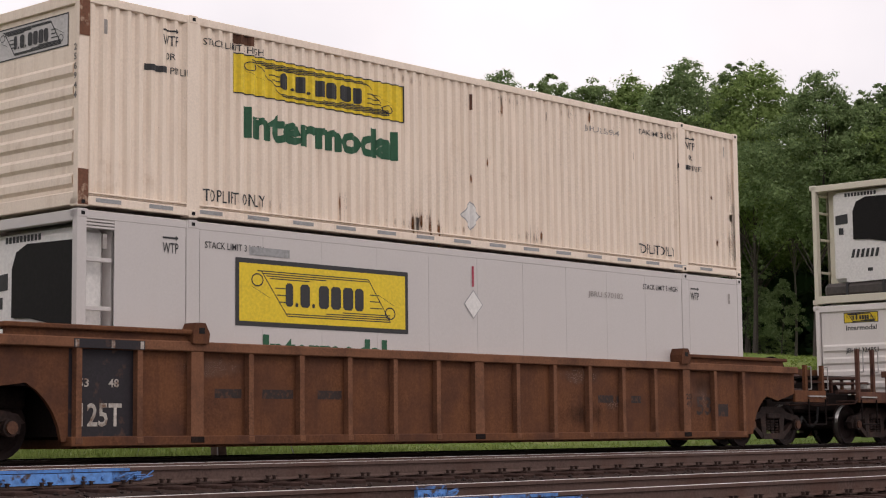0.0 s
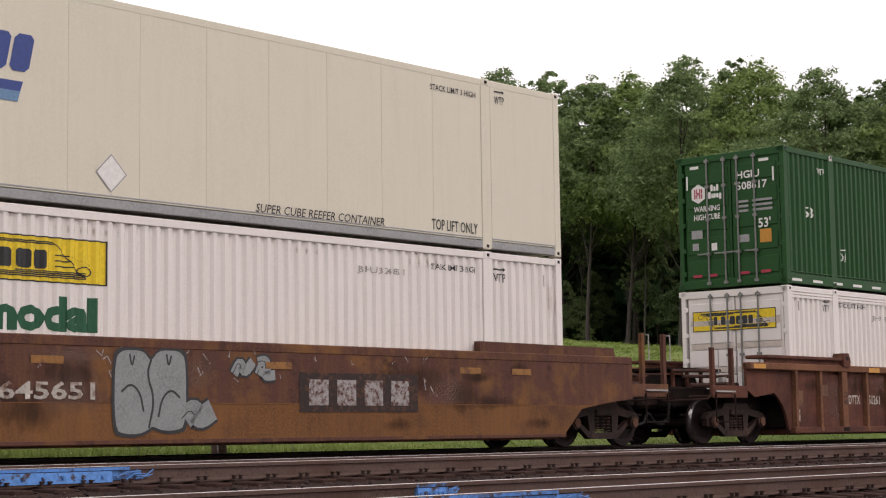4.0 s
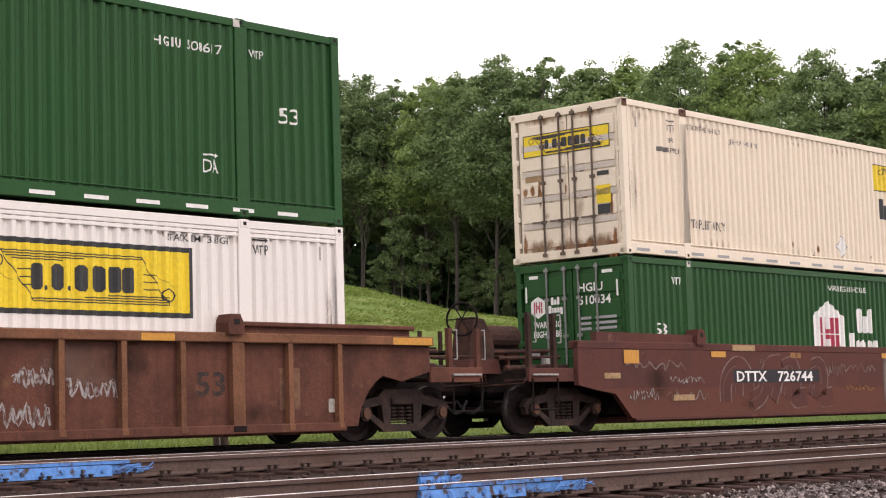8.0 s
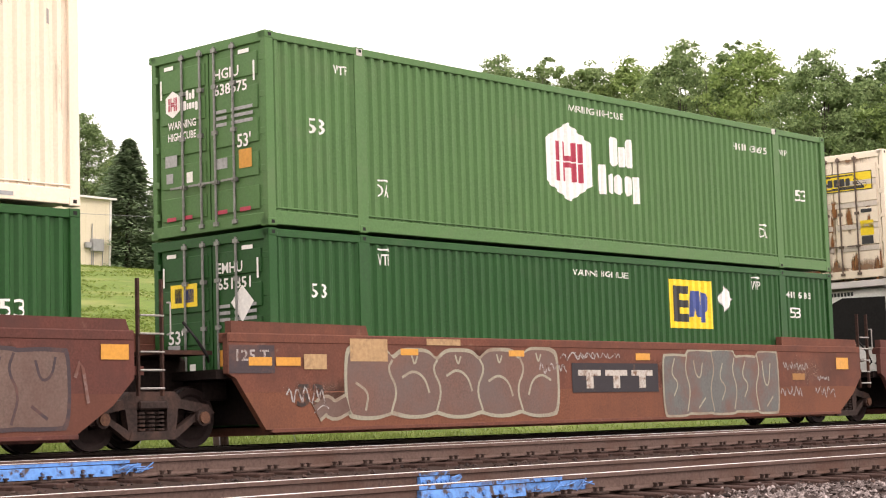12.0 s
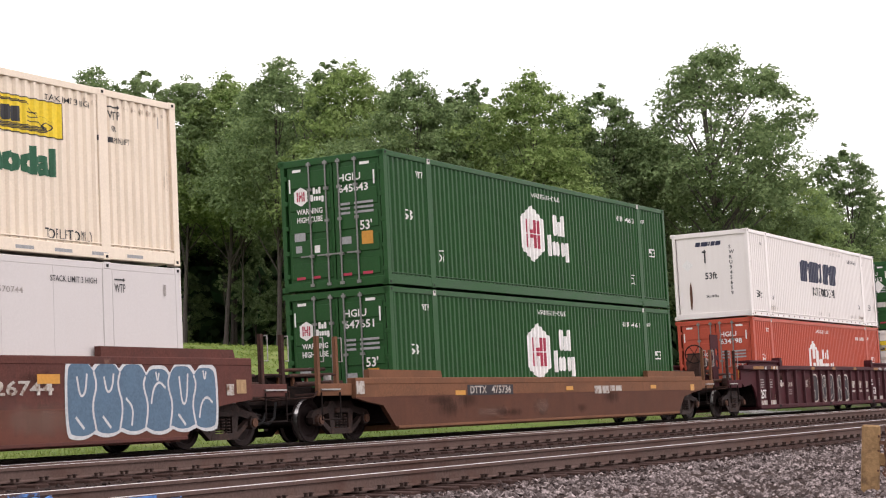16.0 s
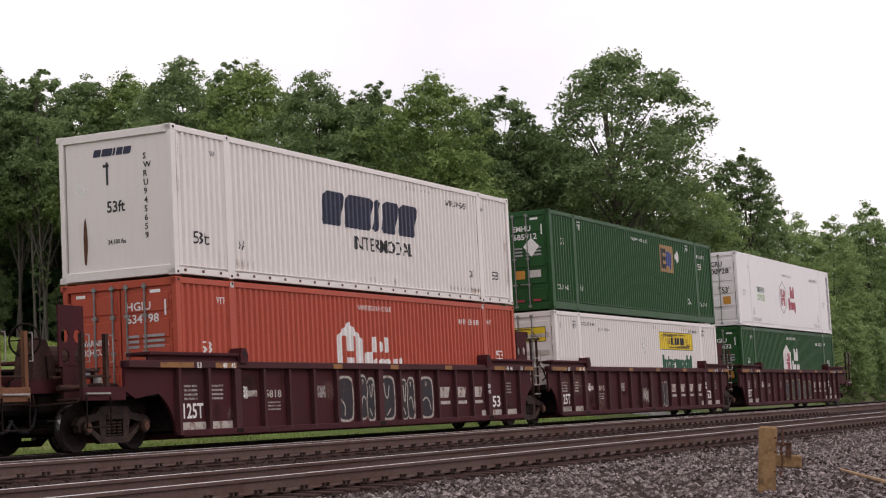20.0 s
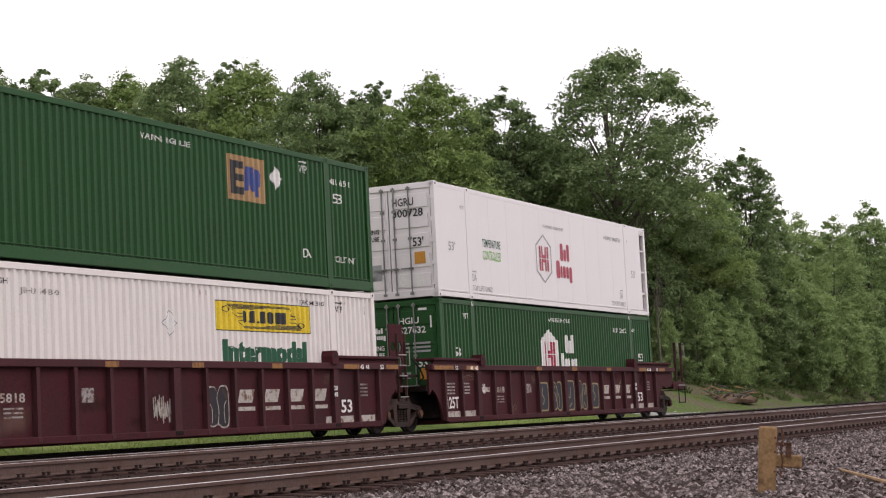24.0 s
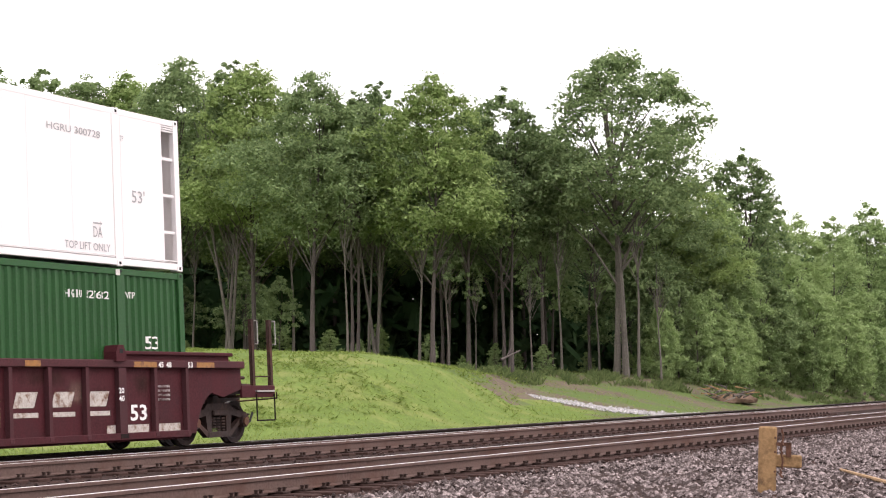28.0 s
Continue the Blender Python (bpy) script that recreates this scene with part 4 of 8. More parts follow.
def letters(text, x, z, size, width=None, slant=0.0, gap=1.0, bold=0.025):
    """Lettering as a flat mesh in x, z, its left end at x and foot at z; width squeezes it to that length."""
    cu = bpy.data.curves.new("lettering", "FONT")
    cu.body, cu.size, cu.shear, cu.space_character, cu.resolution_u = text, size / 0.72, slant, gap, 2
    cu.offset = bold * size
    ob = bpy.data.objects.new("lettering", cu)
    me = bpy.data.meshes.new_from_object(ob)
    bm = bmesh.new()
    bm.from_mesh(me)
    bpy.data.objects.remove(ob)
    bpy.data.meshes.remove(me)
    bpy.data.curves.remove(cu)
    xs = [v.co.x for v in bm.verts]
    k = width / (max(xs) - min(xs)) if width else 1.0
    lo = min(xs)
    for v in bm.verts:
        v.co = (x + (v.co.x - lo) * k, 0, z + v.co.y)
    for f in bm.faces:
        f.normal_update()
        if f.normal.y > 0:
            f.normal_flip()
    return bm


def write(text, x, z, size, mat, box_ob, depth, width=None, slant=0.0, lift=0.005, name="lettering", bold=0.006):
    return part(name, drape(letters(text, x, z, size, width, slant, bold=bold), depth, lift), mat, box_ob)


def bars(x, z, size, count, mat, box_ob, depth, pitch=0.62, name="marking"):
    bm = bmesh.new()
    for i in range(count):
        rect(bm, x + i * size * pitch, x + (i + 0.72) * size * pitch, z, z + size)
    return part(name, drape(bm, depth), mat, box_ob)


def end_place(bm, lift=0.0):
    """Turns a pattern drawn on the side (x, z) onto the front end: its x runs from the far post to the near one."""
    for v in bm.verts:
        v.co = (v.co.y - lift, CW - v.co.x, v.co.z)
    return bm


def shell(paint, root, smooth_side=False, rails=None, x0=0.1, x1=CL - 0.1, low=None, low_h=0.19, top_h=0.13):
    """The pressed or plain sides, roof, rails, posts and corner castings of a box."""
    rails = rails or paint
    zb, zt = 0.16, CH - 0.1
    for yside, nm in ((0, "side_wall"), (1, "side_wall")):
        bm = bmesh.new()
        xs = breaks(x0, x1) if not smooth_side else [x0, x1]
        rows = []
        for x in xs:
            d = side_depth(x) if not smooth_side else 0.012
            y = d if yside == 0 else CW - d
            rows.append((bm.verts.new((x, y, zb)), bm.verts.new((x, y, zt))))
        for a, b in zip(rows, rows[1:]):
            f = (a[0], b[0], b[1], a[1])
            bm.faces.new(f if yside == 0 else f[::-1])
        part(nm, bm, paint, root)
        if smooth_side and yside == 0:
            edges = [x0] + [1.86 - 0.01, 2.11] + [2.11 + (CL - 4.22) * k / 10 for k in range(1, 10)] + [CL - 2.11, CL - 1.85, x1]
            for a, b in zip(edges, edges[1:]):
                if b - a > 0.4:
                    part("side_panel", boxed(a + 0.0015, b - 0.0015, 0.002, 0.02, zb, zt - 0.02, 0.002), paint, root)
        y0, y1 = (-0.004, 0.07) if yside == 0 else (CW - 0.07, CW + 0.004)
        out = -1 if yside == 0 else 1
        part("top_rail", boxed(0.05, CL - 0.05, y0 + 0.002, y1 - 0.002, CH - 0.13, CH - 0.012, 0.01), rails, root)
        if top_h > 0.14:
            n = 3 if smooth_side else 2
            for k in range(n):
                z1 = CH - 0.135 - k * (top_h - 0.13) / n
                yk = 0.004 if yside == 0 else CW - 0.004
                part("rail_moulding", boxed(0.06, CL - 0.06, min(yk, yk - out * 0.05), max(yk, yk - out * 0.05), z1 - (top_h - 0.13) / n + 0.012, z1, 0.006), rails, root)
        part("bottom_rail", boxed(0.05, CL - 0.05, y0, y1, 0.02, low_h - 0.055, 0.01), low or rails, root)
        part("lower_flange", boxed(0.06, CL - 0.06, y0 + (0 if yside == 0 else 0.03), y1 - (0.03 if yside == 0 else 0), low_h - 0.022, low_h, 0.005), low or rails, root)
        yk = 0.03 if yside == 0 else CW - 0.06
        part("rail_web", boxed(0.06, CL - 0.06, yk, yk + 0.03, low_h - 0.065, low_h - 0.012), low or rails, root)
        for a, b in POSTS:
            part("post", boxed(a, b, y0 - 0.002, y1 + 0.03, 0.02, CH - 0.02, 0.008), rails, root)
        for xc in (0.0, 1.89, CL - 2.07, CL - 0.18):
            for zc in (0.0, CH - 0.12):
                bm = boxed(xc, xc + 0.18, y0 - 0.008, y1 + 0.09, zc, zc + 0.12, 0.012)
                part("corner_casting", bm, rails, root)
                o = boxed(xc + 0.06, xc + 0.12, y0 - 0.011, y0 - 0.0085, zc + 0.035, zc + 0.085)
                if yside == 0:
                    part("casting_hole", o, "black", root)
                else:
                    o.free()
    part("roof", boxed(0.02, CL - 0.02, 0.02, CW - 0.02, CH - 0.06, CH - 0.015), paint, root)
    part("floor", boxed(0.02, CL - 0.02, 0.03, CW - 0.03, 0.05, 0.16), rails, root)
    part("rear_wall", boxed(CL - 0.06, CL - 0.015, 0.05, CW - 0.05, 0.1, CH - 0.1), paint, root)
    for z0, z1 in ((0.02, 0.2), (CH - 0.16, CH - 0.01)):
        part("end_rail", boxed(0.0, 0.12, 0.05, CW - 0.05, z0, z1, 0.01), rails, root)


def doors(paint, root, bars="steel_bar"):
    """Two door leaves with ribs, four locking bars, hinges and handles on the front end."""
    for k in (0, 1):
        y0 = 0.13 if k == 0 else CW / 2 + 0.015
        y1 = CW / 2 - 0.015 if k == 0 else CW - 0.13
        bm = boxed(0.035, 0.075, y0, y1, 0.2, CH - 0.16)
        door = part("door", bm, paint, root)
        for i in range(5):
            z0 = 0.26 + i * 0.5
            part("door_panel", boxed(0.012, 0.04, y0 + 0.06, y1 - 0.06, z0, z0 + 0.36, 0.012), paint, door)
        for yb in ((y0 + 0.58, y1 - 0.15) if k == 0 else (y0 + 0.15, y1 - 0.58)):
            bm = tube(bmesh.new(), (-0.012, yb, 0.1), (-0.012, yb, CH - 0.08), 0.019, 8)
            for zz in (0.12, 0.75, 1.5, 2.2, CH - 0.14):
                box(bm, -0.03, 0.03, yb - 0.05, yb + 0.05, zz - 0.03, zz + 0.03)
            bar = part("locking_bar", bm, bars, door)
            bm = boxed(-0.05, -0.03, yb - 0.02, yb + 0.26, 0.74, 0.77)
            part("handle", bm, bars, door)
        yh = y0 if k == 0 else y1
        for zz in (0.35, 0.85, 1.4, 1.95, 2.5):
            part("hinge", boxed(-0.004, 0.03, min(yh, yh + (-0.12 if k == 0 else 0.12)), max(yh, yh + (-0.12 if k == 0 else 0.12)), zz - 0.05, zz + 0.05, 0.008), paint, door)


def plain_front(paint, root, ribs=True):
    """A closed front end, stiffened by wide level pressings."""
    part("front_wall", boxed(0.05, 0.08, 0.1, CW - 0.1, 0.15, CH - 0.12), paint, root)
    if ribs:
        for i in range(6):
            z0 = 0.26 + i * 0.3
            bm = bmesh.new()
            prism(bm, [(0.052, z0), (0.01, z0 + 0.05), (0.01, z0 + 0.15), (0.052, z0 + 0.2)], 0.14, CW - 0.14)
            part("pressing", bm, paint, root)


def reefer_front(paint, root, brand=False):
    """An open front frame with a cooling unit: white cowl, black grille, fuel tank."""
    part("front_wall", boxed(0.62, 0.66, 0.08, CW - 0.08, 0.1, CH - 0.08), paint, root)
    for y0 in (0.0, CW - 0.14):
        for zz in (0.75, 1.55, 2.2):
            part("rung", boxed(0.13, 0.6, y0 + 0.03, y0 + 0.07, zz, zz + 0.06, 0.008), paint, root)
    bm = boxed(0.14, 0.62, 0.18, CW - 0.42, 0.52, CH - 0.2, 0.09)
    unit = part("cooling_unit", bm, "white", root, "white cooling unit cowl")

    def raised(pts, out, mat, name, label=""):
        bm = poly(bmesh.new(), pts)
        g = bmesh.ops.extrude_face_region(bm, geom=bm.faces[:])
        for v in [e for e in g["geom"] if isinstance(e, bmesh.types.BMVert)]:
            v.co.y -= out
        bmesh.ops.recalc_face_normals(bm, faces=bm.faces)
        return part(name, end_place(bm, -0.14), mat, unit, label)

    raised([(1.0, 1.52), (1.4, 1.5), (1.9, 1.4), (2.4, 1.28), (2.4, 2.5), (1.35, 2.52), (1.1, 2.42), (1.0, 2.2)], 0.05, "black", "grille", "black radiator grille")
    raised([(0.52, 1.9), (0.84, 1.92), (0.84, 2.15), (0.52, 2.12)], 0.012, "ink", "vent")
    raised([(0.6, 1.66), (0.72, 1.66), (0.72, 1.82), (0.6, 1.82)], 0.012, "ink", "vent")
    put_row = band(0.78, 2.56, 0.85, 0.09, 10)
    part("marking", end_place(drape(put_row, FLAT, 0.006), -0.14), "ink", unit)
    raised([(2.05, 0.62), (2.36, 0.62), (2.36, 0.82), (2.05, 0.82)], 0.012, "ink", "vent")
    raised([(2.05, 1.0), (2.15, 0.95), (2.34, 1.0), (2.34, 1.04), (2.15, 1.1)], 0.012, "ink", "latch")
    tank = boxed(0.06, 0.56, 0.17, CW - 0.17, 0.16, 0.5, 0.09)
    tk = part("fuel_tank", tank, "tank_black", root, "black fuel tank")
    for yy in (0.8, 1.75):
        part("strap", boxed(0.05, 0.57, yy, yy + 0.06, 0.15, 0.51), "ink", tk)
    if brand:
        raised([(0.78, 0.5), (1.85, 0.52), (1.85, 1.38), (1.4, 1.46), (0.78, 1.5)], 0.03, "white", "panel", "white panel with a dark name")
        for bm in [band(0.92 + 0.125 * k, 1.08, 0.1, 0.2, 1, 0.25) for k in range(6)]:
            part("name_block", end_place(drape(bm, FLAT, 0.04), -0.14), "ink", unit)
        part("marking", end_place(drape(plain_block(1.35, 1.48, 0.74, 0.82), FLAT, 0.04), -0.14), "ink", unit)


def plain_block(x0, x1, z0, z1):
    return rect(bmesh.new(), x0, x1, z0, z1)


def band(x, z, width, size, count, slant=0.0):
    """A row of plain blocks in place of a brand's name."""
    bm = bmesh.new()
    p = width / count
    for i in range(count):
        a = x + i * p
        poly(bm, [(a, z), (a + p * 0.74, z), (a + p * 0.74 + slant * size, z + size), (a + slant * size, z + size)])
    return bm


# ---- well cars ----
WHEEL_R = 0.42
wheels = []


def wheel_mesh():
    bm = bmesh.new()
    prof = [(0.0, 0.05), (0.1, 0.05), (0.13, 0.02), (0.3, 0.045), (0.335, 0.005), (0.415, 0.0), (0.42, 0.012), (0.42, 0.1), (0.445, 0.105), (0.445, 0.13), (0.33, 0.13), (0.3, 0.09), (0.13, 0.11), (0.1, 0.15), (0.0, 0.15)]
    seg, rings = 28, []
    for r, y in prof:
        rings.append([bm.verts.new((r * math.cos(2 * math.pi * k / seg), y - 0.07, r * math.sin(2 * math.pi * k / seg))) for k in range(seg)] if r else [bm.verts.new((0, y - 0.07, 0))])
    for i in range(len(prof) - 1):
        p, q = rings[i], rings[i + 1]
        for k in range(seg):
            j = (k + 1) % seg
            if len(p) == 1:
                f = bm.faces.new((p[0], q[j], q[k]))
            elif len(q) == 1:
                f = bm.faces.new((p[k], p[j], q[0]))
            else:
                f = bm.faces.new((p[k], p[j], q[j], q[k]))
            f.material_index = 1 if i in (6,) else 0
    bmesh.ops.recalc_face_normals(bm, faces=bm.faces)
    me = bpy.data.meshes.new("wheel")
    bm.to_mesh(me)
    bm.free()
    me.materials.append(MAT["wheel"])
    me.materials.append(MAT["wheel_tread"])
    return me


WHEEL = wheel_mesh()


def truck(name, root, x):
    """A freight truck: open side frames with springs, bolster, brake beams, four wheels on two axles."""
    tk = part(name, boxed(x - 0.2, x + 0.2, -0.2, 1.7, 0.3, 0.62, 0.03), "running_gear", root, "dark greasy wheel truck")
    at = lambda pts: [(x + px, pz) for px, pz in pts]
    for y in (-0.28, 1.68):
        bm = bmesh.new()
        prism(bm, at([(-1.12, 0.48), (-1.0, 0.6), (-0.52, 0.68), (-0.4, 0.79), (0.4, 0.79), (0.52, 0.68), (1.0, 0.6), (1.12, 0.48), (1.0, 0.46), (0.5, 0.55), (-0.5, 0.55), (-1.0, 0.46)]), y, y + 0.12)
        for q in (-1, 1):
            prism(bm, at([(q * 1.06, 0.47), (q * 1.04, 0.34), (q * 0.74, 0.36), (q * 0.42, 0.14), (q * 0.28, 0.14), (q * 0.28, 0.25), (q * 0.42, 0.27), (q * 0.78, 0.48)][::q]), y + 0.004, y + 0.115)
            prism(bm, at([(q * 0.26, 0.2), (q * 0.4, 0.2), (q * 0.46, 0.56), (q * 0.26, 0.56)][::q]), y + 0.002, y + 0.118)
        prism(bm, at([(-0.4, 0.13), (0.4, 0.13), (0.36, 0.25), (-0.36, 0.25)]), y - 0.006, y + 0.14)
        bmesh.ops.recalc_face_normals(bm, faces=bm.faces)
        part("side_frame", bm, "frame_iron", tk)
    for i in range(3):
        bm = bmesh.new()
        for k in range(5):
            tube(bm, (x - 0.165 + 0.165 * i, -0.22, 0.262 + 0.056 * k), (x - 0.165 + 0.165 * i, -0.22, 0.29 + 0.056 * k), 0.07, 10)
        part("spring", bm, "frame_iron", tk)
    part("bolster_end", boxed(x - 0.25, x + 0.25, -0.33, -0.1, 0.545, 0.66, 0.02), "frame_iron", tk)
    for ax in (-0.865, 0.865):
        part("axle", tube(bmesh.new(), (x + ax, -0.24, WHEEL_R), (x + ax, 1.75, WHEEL_R), 0.085, 10), "running_gear", tk)
        part("bearing", tube(bmesh.new(), (x + ax, -0.34, WHEEL_R), (x + ax, -0.18, WHEEL_R), 0.12, 12), "frame_iron", tk)
        part("bearing_cap", tube(bmesh.new(), (x + ax, -0.375, WHEEL_R), (x + ax, -0.335, WHEEL_R), 0.085, 10), "rust", tk, "rust-red axle end cap")
        part("brake_shoe", boxed(x + ax * 0.47 - 0.04, x + ax * 0.47 + 0.04, -0.04, 0.1, 0.3, 0.62, 0.02), "running_gear", tk)
        part("brake_beam", boxed(x + ax * 0.42 - 0.04, x + ax * 0.42 + 0.04, 0.0, 1.5, 0.33, 0.41, 0.01), "running_gear", tk)
        for y in (0.0, 1.5):
            w = new("wheel", WHEEL)
            w.parent = tk
            w.location = (x + ax, y, WHEEL_R)
            wheels.append((w, x + ax, y))


def stirrup(root, x, w, z0, z1, paint, y=-0.68):
    bm = pipe(bmesh.new(), [(x, y, z1), (x, y, z0), (x + w, y, z0), (x + w, y, z1)], 0.016)
    part("step", bm, paint, root, "worn steel foot step")


def grab(root, x, z0, z1, paint, y=-0.7, d=0.07):
    part("grab_iron", pipe(bmesh.new(), [(x, y + d, z0), (x, y, z0), (x, y, z1), (x, y + d, z1)], 0.012), "steel_bar", root)


def upright(root, x, z0, z1, paint, y=-0.64):
    bm = boxed(x - 0.05, x + 0.05, y, y + 0.02, z0, z1, 0.004)
    box(bm, x - 0.05, x - 0.035, y, y + 0.07, z0, z1)
    part("upright", bm, paint, root)


def ladder(root, x, z0, z1, paint, w=0.4, n=5, y=-0.66):
    ld = part("ladder", boxed(x - 0.02, x + 0.015, y, y + 0.06, z0, z1, 0.004), paint, root)
    part("stile", boxed(x + w - 0.015, x + w + 0.02, y, y + 0.06, z0, z1, 0.004), paint, ld)
    for i in range(n):
        z = z0 + 0.1 + (z1 - z0) * 0.62 * i / max(1, n - 1)
        part("rung", tube(bmesh.new(), (x, y - 0.02, z), (x + w, y - 0.02, z), 0.014, 6), "steel_bar", ld)


def coupler_end(root, x, s, paint, high, top=1.5):
    """The end platform with crossover deck, foot steps, grab irons, draft gear and coupler."""
    x2 = x + s * 1.25
    lo, hi = min(x, x2), max(x, x2)
    part("center_sill", boxed(lo, hi, 0.25, 1.25, 0.7, 1.12, 0.04), "running_gear", root)
    part("draft_cover", tube(bmesh.new(), (lo, 0.75, 1.12), (hi, 0.75, 1.12), 0.26, 12), "running_gear", root)
    part("step_beam", boxed(lo, hi, -0.66, -0.6, 0.88, 1.12, 0.01), paint, root)
    part("step_shelf", boxed(lo, hi, -0.6, -0.1, 0.9, 0.94, 0.005), "grimy_iron", root)
    deck = part("crossover_deck", boxed(min(x - s * 0.6, x2), max(x - s * 0.6, x2), 0.35, 1.95, top - 0.04, top), "running_gear", root)
    for q in range(4):
        xx = x - s * 0.5 + s * 0.5 * q
        part("deck_post", boxed(xx - 0.03, xx + 0.03, 0.4, 0.46, 1.0, top - 0.04), paint, deck)
    part("coupler", boxed(min(x2, x2 + s * 0.68), max(x2, x2 + s * 0.68), 0.58, 0.94, 0.7, 0.98, 0.07), "running_gear", root)
    for k, q in enumerate((0.5, 1.18)):
        upright(root, x + s * q, 0.9, high, "grimy_iron" if paint in ("redbrown_car", "maroon_car") else paint)
        grab(root, x + s * q + 0.09, high - 0.5, high - 0.03, paint)
    stirrup(root, min(x + s * 0.5, x + s * 1.18), 0.68, 0.42, 0.95, "running_gear")
    part("foot_tread", boxed(min(x + s * 0.5, x + s * 1.18), max(x + s * 0.5, x + s * 1.18), -0.7, -0.58, 0.99, 1.02), "steel_bar", root)
    bm = pipe(bmesh.new(), [(x2, 0.35, 0.8), (x2 + s * 0.15, 0.3, 0.5), (x2 + s * 0.35, 0.3, 0.38), (x2 + s * 0.55, 0.32, 0.42), (x2 + s * 0.72, 0.35, 0.6)], 0.028)
    part("air_hose", bm, "black", root)
    for zz, yy in ((1.16, -0.1), (1.34, 0.05), (1.46, 0.3)):
        part("train_pipe", tube(bmesh.new(), (x - s * 0.5, yy, zz), (x2 - s * 0.05, yy, zz - 0.03), 0.035 if zz > 1.2 else 0.05, 8), "grimy_iron", root)
    part("uncoupling_lever", pipe(bmesh.new(), [(x2 + s * 0.05, -0.66, 0.98), (x2 + s * 0.12, -0.62, 0.86), (x2 + s * 0.16, 0.3, 0.84), (x2 + s * 0.3, 0.55, 0.9)], 0.016), "grimy_iron", root)
    part("valve_body", boxed(min(x + s * 0.18, x + s * 0.42), max(x + s * 0.18, x + s * 0.42), -0.42, -0.12, 0.96, 1.2, 0.03), "grimy_iron", root)
    part("valve_cap", tube(bmesh.new(), (x + s * 0.3, -0.27, 1.2), (x + s * 0.3, -0.27, 1.3), 0.08, 10), "steel_bar", root)
    part("rod_guide", boxed(min(x + s * 0.66, x + s * 0.78), max(x + s * 0.66, x + s * 0.78), -0.52, -0.3, 0.95, 1.08, 0.02), "grimy_iron", root)
    part("cross_rail", pipe(bmesh.new(), [(x + s * 0.5, -0.61, 1.3), (x + s * 1.18, -0.61, 1.3)], 0.014), "grimy_iron", root)
    part("brake_rod", tube(bmesh.new(), (x - s * 0.4, 0.05, 0.62), (x2 + s * 0.1, 0.05, 0.56), 0.022, 6), "running_gear", root)
    for q in (0.35, 0.9):
        part("far_upright", boxed(x + s * q - 0.04, x + s * q + 0.04, 2.1, 2.14, 0.95, high - 0.15), "grimy_iron", root)


def arc(cx, cz, r, a0, a1, n=7):
    return [(cx + r * math.cos(radians(a0 + (a1 - a0) * k / (n - 1))), cz + r * math.sin(radians(a0 + (a1 - a0) * k / (n - 1)))) for k in range(n)]


def cut_at(pts, h):
    """Splits a closed outline in x, z along a level line; the upper and the lower piece."""
    up, dn = [], []
    for p, q in zip(pts, pts[1:] + pts[:1]):
        (up if p[1] >= h else dn).append(p)
        if (p[1] >= h) != (q[1] >= h):
            k = (h - p[1]) / (q[1] - p[1])
            e = (p[0] + (q[0] - p[0]) * k, h)
            up.append(e)
            dn.append(e)
    return up, dn


